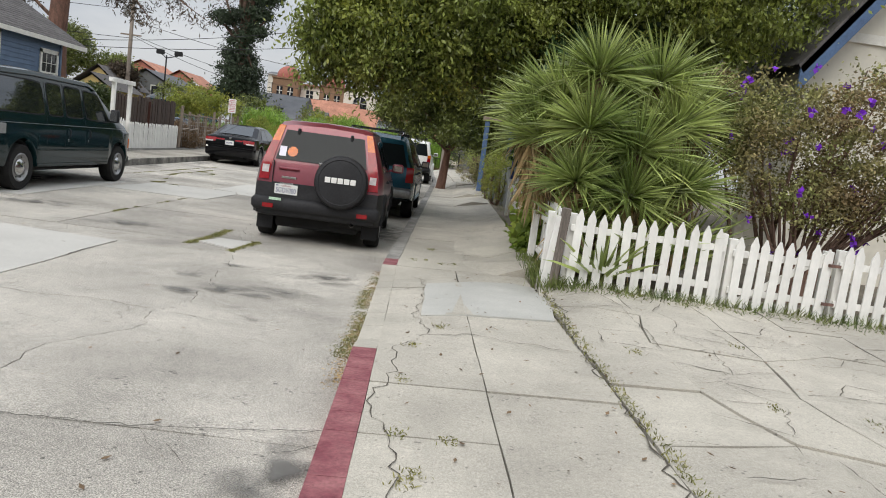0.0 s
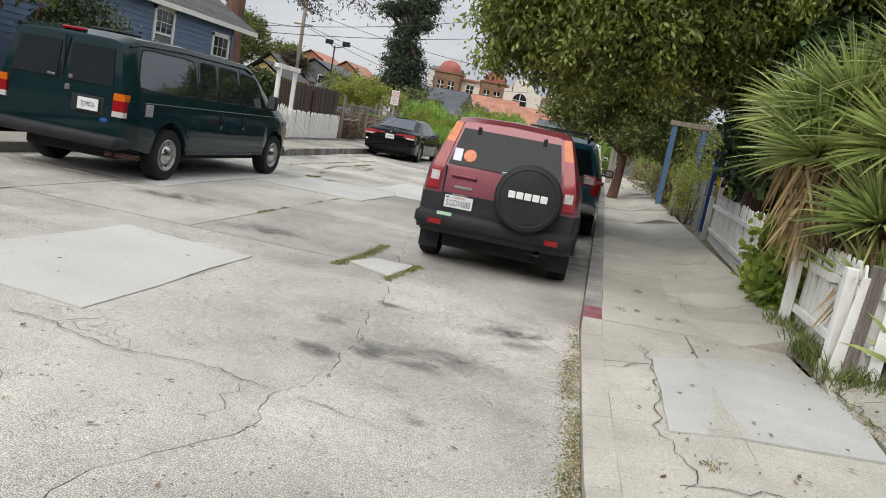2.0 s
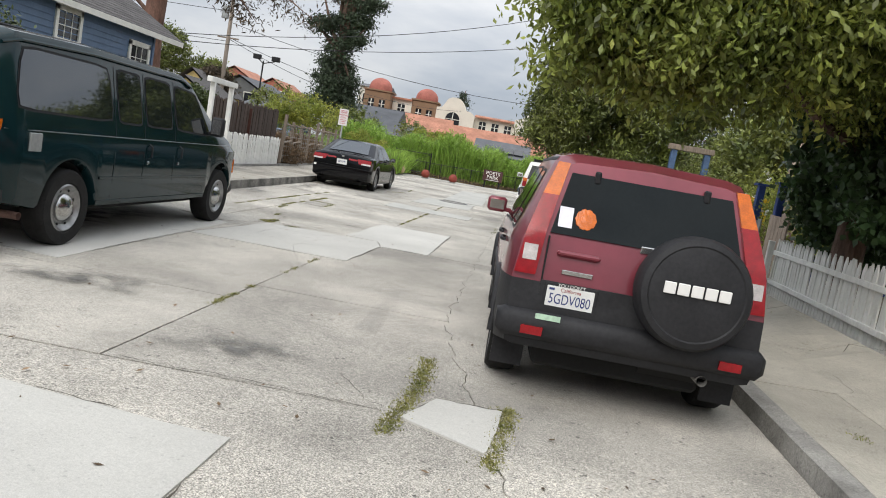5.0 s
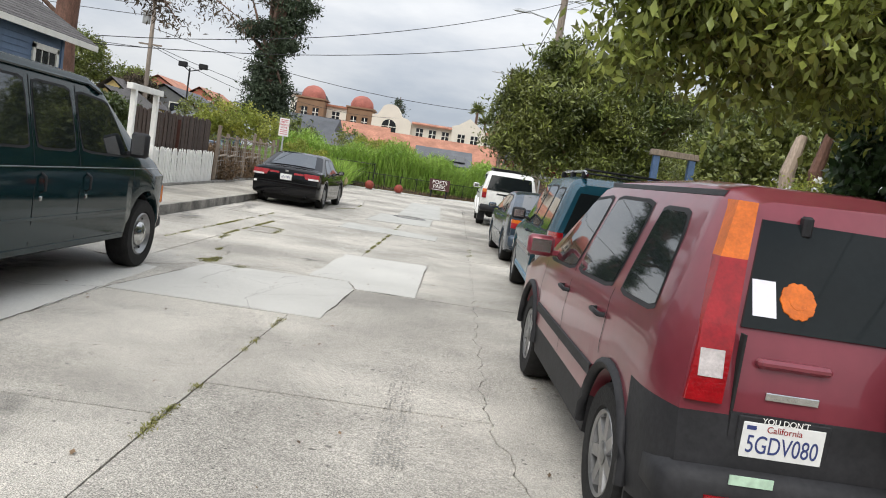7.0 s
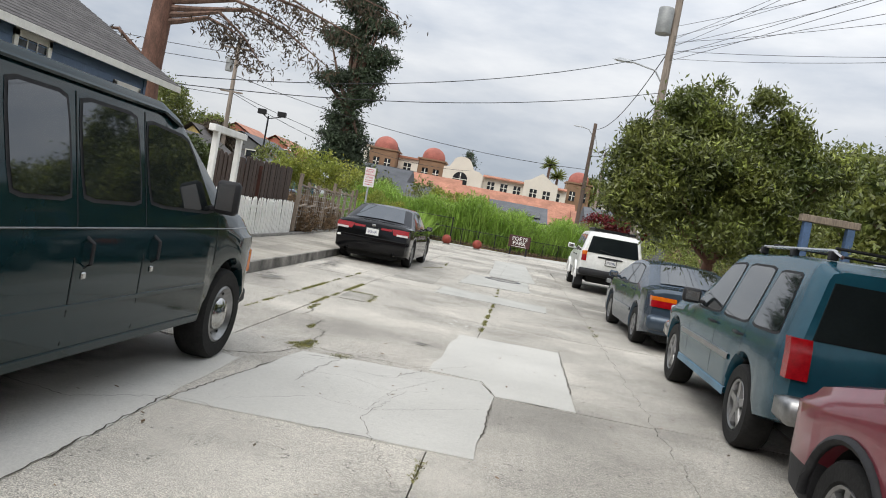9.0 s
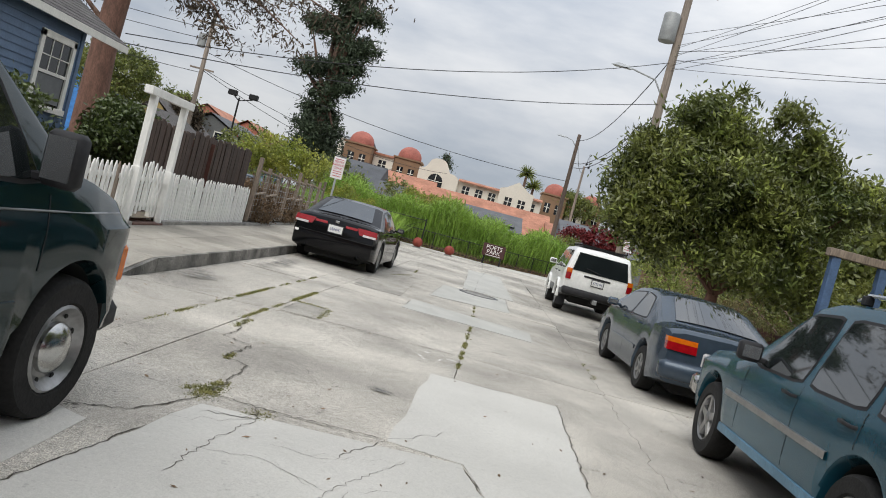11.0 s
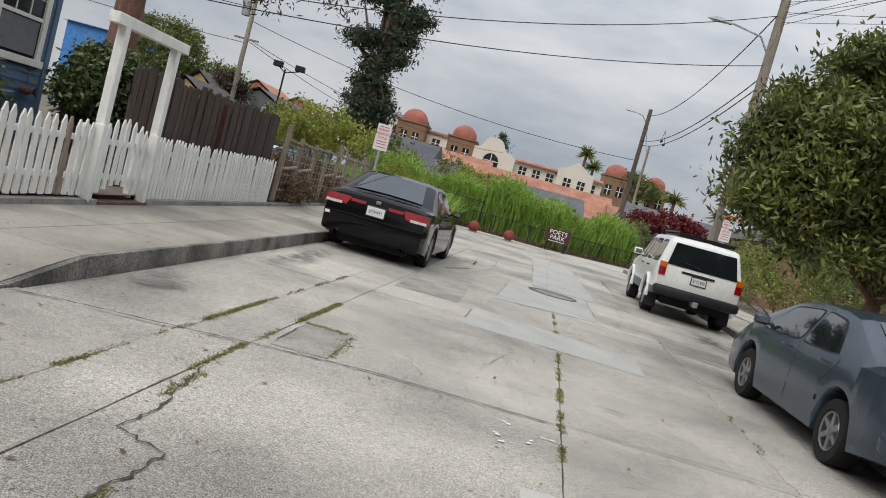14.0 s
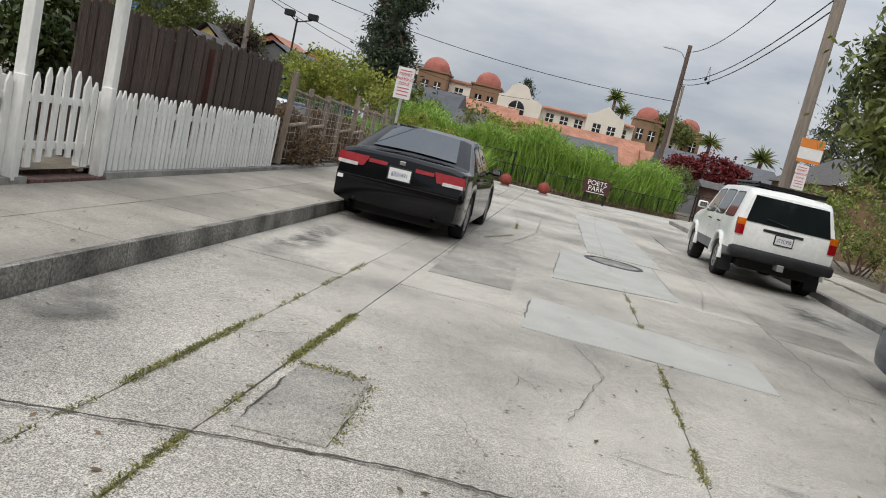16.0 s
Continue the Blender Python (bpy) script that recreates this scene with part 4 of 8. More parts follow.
class Car:
    def __init__(self, name, label, x, y, turn, L, W, tops, belt, sill, wheels, r, rear, body, tum=0.28, clad=None, clad_z=0.0, front=((0, 0), (3, 0)), z_mid=0.0, tyre_w=0.21):
        self.L, self.W, self.tops, self.belt, self.sill, self.r, self.rear, self.front = L, W, tops, belt, sill, r, rear, front
        self.wheels, self.tum, self.clad_z, self.z_mid, self.tyre_w = wheels, tum, clad_z, z_mid, tyre_w
        self.top = thing(name, label, "car")
        self.top.matrix_world = pose(x, y, 0, 0, 0, turn)
        self.body(body, clad)
        # plain block for the underbody, added low to deepen the shade beneath
        part("chassis", G().box(-W / 2 + 0.3, W / 2 - 0.3, 0.3, L - 0.4, sill * 0.72, sill + 0.12, bev=0.03), M_UNDER, self.top, "dark underbody")

    def zt(self, y):
        return float(np.interp(y, [p[0] for p in self.tops], [p[1] for p in self.tops]))

    def zb(self, y):
        return min(float(np.interp(y, [p[0] for p in self.belt], [p[1] for p in self.belt])), self.zt(y) - 0.05)

    def ry(self, z):
        return float(np.interp(z, [p[0] for p in self.rear], [p[1] for p in self.rear]))

    def fy(self, z):
        return float(np.interp(z, [p[0] for p in self.front], [p[1] for p in self.front]))

    def profile(self, y):
        hw = self.W / 2 * (1 - 0.075 * max(0, 1 - y / 0.35) ** 2 - 0.09 * max(0, 1 - (self.L - y) / 0.6) ** 2 - 0.10 * max(0, 1 - (self.L - y) / 0.16) ** 2)
        zt, zb = self.zt(y), self.zb(y)
        s = self.sill + 0.10 * max(0, 1 - y / 0.7) + 0.05 * max(0, 1 - (self.L - y) / 0.5)
        ra = self.r + 0.065
        for yw in self.wheels:
            if abs(y - yw) < ra:
                s = max(s, self.r + math.sqrt(ra * ra - (y - yw) ** 2))
        z2 = s + 0.02
        z3 = max(self.clad_z or self.sill + 0.15, z2 + 0.015)
        z4 = max(self.z_mid or (self.sill + zb) / 2 + 0.1, z3 + 0.02)
        zb = max(zb, z4 + 0.02)
        e = hw - 0.035 - self.tum * max(0, zt - zb - 0.05)
        return [(0, s), (hw - 0.09, s), (hw - 0.02, z2), (hw, z3), (hw + 0.004, z4), (hw - 0.022, zb), (e, max(zb + 0.01, zt - 0.085)), (e - 0.035, max(zb + 0.015, zt - 0.035)), (e * 0.8, max(zb + 0.02, zt - 0.008)), (0, max(zb + 0.025, zt + 0.012))]

    def shift(self, y, z):
        return y + self.ry(z) * max(0, 1 - y / 0.6) - self.fy(z) * max(0, 1 - (self.L - y) / 0.6)

    def side(self, y, z):
        p = self.profile(y)
        return float(np.interp(z, [q[1] for q in p[2:8]], [q[0] for q in p[2:8]]))

    def body(self, body, clad):
        g = G()
        ys = sorted(set([round(v, 3) for v in np.linspace(0, self.L, int(self.L / 0.05))] + [p[0] for p in self.tops if 0 <= p[0] <= self.L]))
        rows = []
        for y in ys:
            h = self.profile(y)
            ring = h + [(-x, z) for x, z in h[-2:0:-1]]
            rows.append([(x, self.shift(y, z), z) for x, z in ring])
        n = len(rows[0])
        vs = [p for r in rows for p in r]
        fs, mi = [], []

        def which(f):
            cy, cz = sum(vs[i][1] for i in f) / len(f), sum(vs[i][2] for i in f) / len(f)
            return clad[1](cy, cz) if clad else 0

        for k in range(len(rows) - 1):
            for j in range(n):
                fs.append((k * n + j, (k + 1) * n + j, (k + 1) * n + (j + 1) % n, k * n + (j + 1) % n)[::-1])
        m = len(self.profile(0))
        for base, flip in ((0, False), ((len(rows) - 1) * n, True)):
            for j in range(m - 1):
                a, b, c, d = j, j + 1, (n - j - 1) % n, (n - j) % n
                f = [base + a, base + b, base + c, base + d]
                f = list(dict.fromkeys(f))
                fs.append(tuple(f[::-1] if flip else f))
        g.v, g.f = vs, fs
        under = 2
        g.mi = []
        for f in fs:
            low = all(vs[i][2] < self.r * 2 + 0.12 and abs(vs[i][0]) < self.W / 2 - 0.05 and 0.12 < vs[i][1] < self.L - 0.12 for i in f)
            g.mi.append(under if low else which(f))
        self.body_ob = part("body", g, [body, clad[0] if clad else body, M_UNDER], self.top, smooth=38)

    def pane(self, name, c, s, material=None, off=0.006, trim=M_PLASTIC, grow=0.022, label=""):
        """Side window from corners (y, z): rear-bottom, front-bottom, front-top, rear-top."""
        def grid(c, off):
            g = G()
            vs = []
            for j in range(5):
                for i in range(7):
                    u, v = i / 6, j / 4
                    y = (c[0][0] * (1 - u) + c[1][0] * u) * (1 - v) + (c[3][0] * (1 - u) + c[2][0] * u) * v
                    z = (c[0][1] * (1 - u) + c[1][1] * u) * (1 - v) + (c[3][1] * (1 - u) + c[2][1] * u) * v
                    # rounded corners
                    du, dv = abs(u - 0.5) * 2, abs(v - 0.5) * 2
                    if du == 1 and dv == 1:
                        my, mz = sum(p[0] for p in c) / 4, sum(p[1] for p in c) / 4
                        y, z = y + (my - y) * 0.05, z + (mz - z) * 0.07
                    vs.append((s * (self.side(y, z) + off), self.shift(y, z), z))
            fs = [(j * 7 + i, j * 7 + i + 1, (j + 1) * 7 + i + 1, (j + 1) * 7 + i)[::s] for j in range(4) for i in range(6)]
            return g.add(vs, fs)
        my, mz = sum(p[0] for p in c) / 4, sum(p[1] for p in c) / 4
        big = [(y + math.copysign(grow, y - my), z + math.copysign(grow, z - mz)) for y, z in c]
        p = part(name, grid(c, off), material or M_SIDEGLASS, self.top, label, smooth=40)
        part("window_seal", grid(big, off - 0.0035), trim, p)
        return p

    def rear_panel(self, name, x0, x1, z0, z1, material, d=0.012, parent=None, label="", top_x=None, nx=4, nz=5, bulge=0.0):
        g = G()
        vs = []
        for layer, o in ((0, 0.09), (1, -d)):
            for j in range(nz + 1):
                v = j / nz
                a, b = (x0, x1) if top_x is None else (x0 + (top_x[0] - x0) * v, x1 + (top_x[1] - x1) * v)
                for i in range(nx + 1):
                    z = z0 + (z1 - z0) * v
                    x = a + (b - a) * i / nx
                    wrap = 0.02 * max(0, abs(x) / (self.W / 2) - 0.86) / 0.14
                    vs.append((x, self.ry(z) + o + wrap - bulge * math.sin(math.pi * i / nx), z))
        w = nx + 1
        k = w * (nz + 1)
        fs = [(k + j * w + i, k + j * w + i + 1, k + (j + 1) * w + i + 1, k + (j + 1) * w + i) for j in range(nz) for i in range(nx)]
        for i in range(nx):
            fs.append((i, i + 1, k + i + 1, k + i))
            t = nz * w
            fs.append((t + i + 1, t + i, k + t + i, k + t + i + 1))
        for j in range(nz):
            fs.append((j * w, k + j * w, k + (j + 1) * w, (j + 1) * w))
            e = nx
            fs.append((j * w + e, (j + 1) * w + e, k + (j + 1) * w + e, k + j * w + e))
        g.add(vs, fs)
        return part(name, g, material, parent or self.top, label, smooth=35)

    def top_pane(self, name, y0, y1, w0, w1, material=None):
        """Windscreen or rear window that follows the body between two stations."""
        g, vs, n, m = G(), [], 24, 32
        for j in range(n + 1):
            y = y0 + (y1 - y0) * j / n
            w = w0 + (w1 - w0) * j / n
            for i in range(m + 1):
                x = w * (2 * i / m - 1)
                z = self.zt(y) + 0.028 - 0.022 * (x / w) ** 2
                vs.append((x, self.shift(y, z), z))
        g.add(vs, [(j * (m + 1) + i, j * (m + 1) + i + 1, (j + 1) * (m + 1) + i + 1, (j + 1) * (m + 1) + i) for j in range(n) for i in range(m)])
        return part(name, g, material or M_REARGLASS, self.top, smooth=60)

    def box(self, name, x0, x1, y0, y1, z0, z1, material, bev=0.012, parent=None, label=""):
        return part(name, G().box(x0, x1, y0, y1, z0, z1, bev=bev), material, parent or self.top, label)

    def add_wheels(self, style):
        r, w = self.r, self.tyre_w
        tyre = G().lathe([(r * 0.60, -w * 0.42), (r * 0.66, -w / 2), (r * 0.93, -w / 2), (r * 0.985, -w * 0.40), (r, -w * 0.2), (r, w * 0.2), (r * 0.985, w * 0.40), (r * 0.93, w / 2), (r * 0.66, w / 2), (r * 0.60, w * 0.42), (r * 0.60, -w * 0.42)], n=32).mesh("tyre", M_TYRE, 40)
        rg, slots = G(), G()
        if style == "steel":
            rg.lathe([(r * 0.62, w * 0.46), (r * 0.58, w * 0.50), (r * 0.54, w * 0.44), (r * 0.46, w * 0.30), (r * 0.40, w * 0.28), (0.0, w * 0.28)], n=28)
            for k in range(8):  # vent slots round the wheel disc
                a = 2 * math.pi * (k + 0.5) / 8
                slots.lathe([(0.0, 0.006), (r * 0.045, 0.004), (r * 0.05, 0.0)], pose(r * 0.47 * math.cos(a), r * 0.47 * math.sin(a), w * 0.325), n=8)
            hub = G().lathe([(r * 0.36, w * 0.28), (r * 0.36, w * 0.40), (r * 0.32, w * 0.47), (r * 0.2, w * 0.56), (0.0, w * 0.60)], n=24).mesh("hubcap", M_CHROME, 40)
        else:
            rg.lathe([(r * 0.62, w * 0.42), (r * 0.60, w * 0.48), (r * 0.55, w * 0.44), (r * 0.54, w * 0.1)], n=28)
            nsp = {"five": 5, "six": 6, "seven": 7}[style]
            for k in range(nsp):
                a = 2 * math.pi * k / nsp
                m = Matrix.Rotation(a, 4, "Z")
                rg.add([m @ Vector(p) for p in ((r * 0.08, -r * 0.10, w * 0.42), (r * 0.57, -r * 0.075, w * 0.43), (r * 0.57, r * 0.075, w * 0.43), (r * 0.08, r * 0.10, w * 0.42),
                                                (r * 0.08, -r * 0.12, w * 0.26), (r * 0.57, -r * 0.10, w * 0.26), (r * 0.57, r * 0.10, w * 0.26), (r * 0.08, r * 0.12, w * 0.26))],
                       [(0, 1, 2, 3), (4, 5, 1, 0), (3, 2, 6, 7)])
            hub = G().lathe([(r * 0.17, w * 0.28), (r * 0.17, w * 0.44), (r * 0.12, w * 0.48), (0, w * 0.48)], n=18).mesh("hub_cap", M_RIM, 40)
        rim = rg.mesh("rim", M_RIM, 40)
        drum = G().lathe([(r * 0.6, w * 0.12), (0.0, w * 0.12)], n=20).mesh("brake_drum", M_UNDER)
        for yw in self.wheels:
            for s in (1, -1):
                e = new("wheel")
                e.parent = self.top
                e.matrix_basis = pose(s * (self.W / 2 - w / 2 - 0.012), yw, r, 0, 90 * s, 0)
                for nm, me in (("tyre", tyre), ("rim", rim), ("hub", hub), ("brake", drum)) + ((("vent_slot", slots.mesh("vent_slot", M_UNDER)),) if slots.f else ()):
                    part(nm, me, None, e)

    def plate(self, x, z, chars, d=0.03, frame_mat=None):
        y = self.ry(z)
        p = part("licence_plate", G().box(x - 0.153, x + 0.153, y - d, y - d + 0.006, z - 0.077, z + 0.077, bev=0.002), M_PLATE, self.top, "white licence plate")
        part("plate_frame", G().box(x - 0.172, x + 0.172, y - d + 0.003, y + 0.02, z - 0.096, z + 0.096, bev=0.004), frame_mat or M_PLASTIC, p)
        t = text("characters", chars, 0.085, M_PLATETEXT, Matrix.Identity(4), None, 0.0008)
        t.parent = p
        t.matrix_basis = pose(x, y - d - 0.001, z - 0.006) @ BACK @ Matrix.Diagonal((0.78, 1.1, 1, 1))
        return p

    def mirror(self, s, y, z, material, size=(0.20, 0.10, 0.15)):
        x = self.side(y, z)
        a, b = x - 0.02, x + size[0]
        g = G().box(*((a + 0.05, b) if s > 0 else (-b, -a - 0.05)), y, y + size[1], z, z + size[2], bev=0.025)
        m = part("wing_mirror", g, material, self.top, smooth=60)
        xm = (a + 0.05 + b) / 2 * s
        part("mirror_glass", G().box(xm - size[0] * 0.32, xm + size[0] * 0.32, y - 0.003, y + 0.002, z + 0.03, z + size[2] - 0.03), M_CHROME, m)
        part("mirror_arm", G().box(*sorted((s * (x - 0.04), s * (x + 0.07))), y + 0.02, y + size[1] - 0.02, z + 0.01, z + 0.05, bev=0.008), material, m)

    def handle(self, s, y, z, material=M_PLASTIC):
        x = self.side(y, z)
        g = G().tube([(s * (x - 0.005), y - 0.10, z), (s * (x + 0.03), y - 0.08, z), (s * (x + 0.032), y + 0.07, z + 0.004), (s * (x - 0.005), y + 0.09, z + 0.004)], 0.014, 6)
        part("door_handle", g, material, self.top, smooth=60)

    def seam(self, s, pts, w=0.009):
        """Dark door gap along (y, z) points."""
        g = G()
        for (y0, z0), (y1, z1) in zip(pts[:-1], pts[1:]):
            k = 6
            for i in range(k):
                a, b = i / k, (i + 1) / k
                ya, za, yb, zb_ = y0 + (y1 - y0) * a, z0 + (z1 - z0) * a, y0 + (y1 - y0) * b, z0 + (z1 - z0) * b
                dy, dz = (w / 2, 0) if abs(z1 - z0) > abs(y1 - y0) else (0, w / 2)
                q = [(ya - dy, za - dz), (ya + dy, za + dz), (yb + dy, zb_ + dz), (yb - dy, zb_ - dz)]
                g.add([(s * (self.side(y, z) + 0.0025), self.shift(y, z), z) for y, z in q], [(0, 1, 2, 3)])
        return part("door_seam", g, M_UNDER, self.top)

    def strip(self, name, s, y0, y1, z0, z1, material, off=0.012, slope=0.0, label=""):
        g = G()
        k = 14
        vs = []
        for i in range(k + 1):
            y = y0 + (y1 - y0) * i / k
            dz = slope * (y - y0)
            for z, o in ((z0, -0.004), (z0 + 0.006, off), (z1 - 0.006, off), (z1, -0.004)):
                vs.append((s * (self.side(y, z + dz) + o), self.shift(y, z + dz), z + dz))
        g.add(vs, [(4 * i + j, 4 * i + 4 + j, 4 * i + 5 + j, 4 * i + 1 + j)[::s] for i in range(k) for j in range(3)])
        return part(name, g, material, self.top, label, smooth=50)


# maroon compact SUV with a spare wheel on its back door
c = Car("compact_suv", "maroon compact suv with black lower cladding and a spare wheel", -1.135, 10.62, 0.2, 4.33, 1.74,
        [(0, 1.60), (0.25, 1.655), (1.0, 1.675), (2.2, 1.655), (2.55, 1.60), (3.25, 1.12), (3.5, 1.06), (4.1, 0.95), (4.33, 0.80)],
        [(0, 1.06), (1.5, 1.03), (3.2, 0.98), (4.3, 0.80)], 0.27, (0.80, 3.42), 0.335,
        ((0.3, 0.10), (0.44, 0.0), (0.60, 0.0), (0.66, 0.05), (0.85, 0.06), (1.08, 0.10), (1.60, 0.34), (1.7, 0.42)), P_MAROON, tum=0.33,
        clad=(M_PLASTIC, lambda y, z: 1 if z < 0.50 or (z < 0.80 and y < 0.30) or (z < 0.68 and y < 0.48) else 0), clad_z=0.50, z_mid=0.80)
c.add_wheels("seven")
c.rear_panel("rear_window", -0.615, 0.615, 1.12, 1.52, M_CARGLASS, 0.010, top_x=(-0.53, 0.53))
c.rear_panel("rear_door_lower", -0.62, 0.62, 0.655, 0.815, M_PLASTIC, 0.012)
for s in (-1, 1):
    q = lambda a, b: sorted((s * a, s * b))
    c.rear_panel("tail_light", *q(0.665, 0.80), 0.84, 1.12, M_LENSR, 0.022, top_x=q(0.64, 0.765), label="tall red tail light")
    c.rear_panel("reversing_light", *q(0.675, 0.765), 0.93, 1.03, M_LENSW, 0.026)
    c.rear_panel("tail_light", *q(0.64, 0.765), 1.12, 1.36, M_LENSR, 0.02, top_x=q(0.595, 0.70))
    c.rear_panel("turn_signal", *q(0.595, 0.70), 1.36, 1.58, M_LENSO, 0.02, top_x=q(0.55, 0.63), label="amber upper turn light")
    c.rear_panel("reflector", *q(0.50, 0.63), 0.535, 0.585, M_LENSR, 0.014)
    c.pane("rear_quarter_window", [(0.42, 1.10), (1.00, 1.09), (1.06, 1.50), (0.68, 1.50)], s)
    c.pane("rear_door_window", [(1.16, 1.085), (2.02, 1.06), (2.02, 1.52), (1.24, 1.52)], s)
    c.pane("front_door_window", [(2.12, 1.055), (2.98, 1.02), (2.62, 1.48), (2.12, 1.52)], s)
    c.mirror(s, 2.80, 1.03, P_MAROON, (0.22, 0.11, 0.15))
    c.handle(s, 1.22, 0.93)
    c.handle(s, 2.16, 0.91)
    c.strip("door_moulding", s, 1.15, 3.0, 0.60, 0.67, M_PLASTIC)
    c.seam(s, [(2.07, 0.52), (2.07, 1.05)])
    c.seam(s, [(1.06, 0.75), (1.10, 1.08)])
    c.seam(s, [(3.02, 0.52), (3.02, 0.98)])
    c.strip("roof_bar", s, 0.25, 2.4, 1.585, 1.62, M_PLASTIC, 0.004)
    for yw in c.wheels:
        pts = [(s * (c.W / 2 + 0.002), yw + (c.r + 0.085) * math.cos(a), c.r + (c.r + 0.085) * math.sin(a)) for a in np.linspace(0.05, math.pi - 0.05, 16)]
        part("wheel_arch", G().tube(pts, 0.028, 6), M_PLASTIC, c.top, "black plastic wheel arch", smooth=60)
g = G().lathe([(0.0, 0.215), (0.25, 0.213), (0.29, 0.205), (0.30, 0.212), (0.335, 0.20), (0.355, 0.16), (0.36, 0.06), (0.34, 0.0), (0.0, 0.0)], pose(0.31, c.ry(0.88) + 0.01, 0.90, 90 - 5), n=40)
sp_ob = part("spare_wheel_cover", g, M_PLASTIC, c.top, "round black vinyl spare wheel cover", smooth=30)
for k in range(5):
    part("brand_mark", G().box(0.102 + k * 0.084, 0.102 + k * 0.084 + 0.072, -0.158, -0.145, 0.902, 0.975, bev=0.004), M_LETTER, sp_ob, "plain white block")
for s_ in (-1, 1):
    c.rear_panel("reflector", *sorted((s_ * 0.56, s_ * 0.70)), 0.47, 0.525, M_LENSR, 0.05, label="red bumper reflector")
pl_ = c.plate(-0.42, 0.715, "5GDV080", 0.022)
for body_, size_, dz_, mt_ in (("YOU DON'T", 0.032, 0.086, M_LETTER), ("California", 0.034, 0.056, M_LENSR)):
    t_ = text("frame_lettering", body_, size_, mt_, Matrix.Identity(4), None, 0.0006)
    t_.parent = pl_
    t_.matrix_basis = pose(-0.42, c.ry(0.715) - 0.0235, 0.715 + dz_) @ BACK
part("month_tab", G().box(-0.56, -0.525, c.ry(0.715) - 0.024, c.ry(0.715) - 0.02, 0.765, 0.78), M_PLATETEXT, pl_)
part("frame_bar", G().box(-0.56, -0.28, c.ry(0.715) - 0.0215, c.ry(0.715) - 0.018, 0.623, 0.633), M_LETTER, pl_)
part("rear_door_gap", G().box(-0.622, -0.612, c.ry(0.9) - 0.016, c.ry(0.9) + 0.02, 0.64, 1.10), M_UNDER, c.top)
part("maker_badge", G().box(-0.03, 0.07, c.ry(1.12) - 0.02, c.ry(1.12), 1.085, 1.135, bev=0.006), M_CHROME, c.top)
part("model_badge", G().box(-0.50, -0.30, c.ry(0.9) - 0.012, c.ry(0.9) + 0.01, 0.87, 0.90, bev=0.003), M_CHROME, c.top)
part("back_door_handle", G().box(-0.55, -0.27, c.ry(1.0) - 0.035, c.ry(1.0) + 0.02, 0.985, 1.02, bev=0.012), P_MAROON, c.top)
part("bumper", G().box(-0.86, 0.86, -0.035, 0.25, 0.43, 0.615, bev=0.045), M_PLASTIC, c.top, "scuffed black plastic rear bumper", smooth=50)
c.rear_panel("sticker", -0.575, -0.485, 1.165, 1.295, M_STICKER, 0.0135, label="white rectangular sticker")
g = G()
for k in range(10):
    a = 2 * math.pi * k / 10
    g.lathe([(0.0, 0.004), (0.028, 0.003), (0.030, 0.0)], pose(-0.40 + 0.042 * math.cos(a), c.ry(1.235 + 0.042 * math.sin(a)) - 0.012, 1.235 + 0.042 * math.sin(a), 90 - 25), n=8)
g.lathe([(0.0, 0.006), (0.035, 0.005), (0.037, 0.0)], pose(-0.40, c.ry(1.235) - 0.012, 1.235, 90 - 25), n=12)
part("flower_sticker", g, M_LENSO, c.top, "orange flower sticker")
part("bumper_sticker", G().box(-0.62, -0.46, -0.040, -0.034, 0.575, 0.61), mat("pale_green_sticker", (0.45, 0.62, 0.47), 0.5, bump=0), c.top, "pale green bumper sticker")
part("rear_wiper", G().tube([(0.10, c.ry(1.13) - 0.025, 1.13), (0.55, c.ry(1.10) - 0.03, 1.10)], 0.009, 6), M_PLASTIC, c.top)
for s in (-0.36, 0.36):
    part("window_hinge", G().box(s - 0.02, s + 0.02, c.ry(1.5) - 0.03, c.ry(1.5) + 0.02, 1.47, 1.555, bev=0.01), M_PLASTIC, c.top)
part("exhaust_pipe", G().tube([(0.50, 0.02, 0.36), (0.50, 0.45, 0.36)], 0.035, 12, cap=False), M_KERB, c.top)
part("muffler", G().tube([(0.15, 0.35, 0.36), (0.62, 0.35, 0.36)], 0.10, 12), M_UNDER, c.top)
for s in (-1, 1):
    part("mud_flap", G().box(*sorted((s * 0.62, s * 0.84)), 0.40, 0.42, 0.14, 0.42), M_PLASTIC, c.top)
part("rear_axle", G().tube([(-0.7, 0.8, 0.33), (0.7, 0.8, 0.33)], 0.05, 8), M_UNDER, c.top)
c.top_pane("windscreen", 2.60, 3.22, 0.56, 0.66)

# dark green passenger van
c = Car("passenger_van", "dark green full-size passenger van with silver trim line", -7.14, 11.68, -2.15, 5.25, 2.0,
        [(0, 1.83), (0.25, 1.91), (1.5, 1.945), (3.4, 1.915), (3.65, 1.84), (4.45, 1.30), (4.7, 1.25), (5.0, 1.17), (5.15, 1.08), (5.25, 0.94)],
        [(0, 1.18), (4.4, 1.15), (5.2, 0.88)], 0.36, (1.09, 4.60), 0.37,
        ((0.3, 0.1), (0.50, 0.02), (0.7, 0.02), (1.2, 0.03), (1.8, 0.10), (1.95, 0.2)), P_GREEN, tum=0.16, z_mid=1.0, tyre_w=0.24)
c.add_wheels("steel")
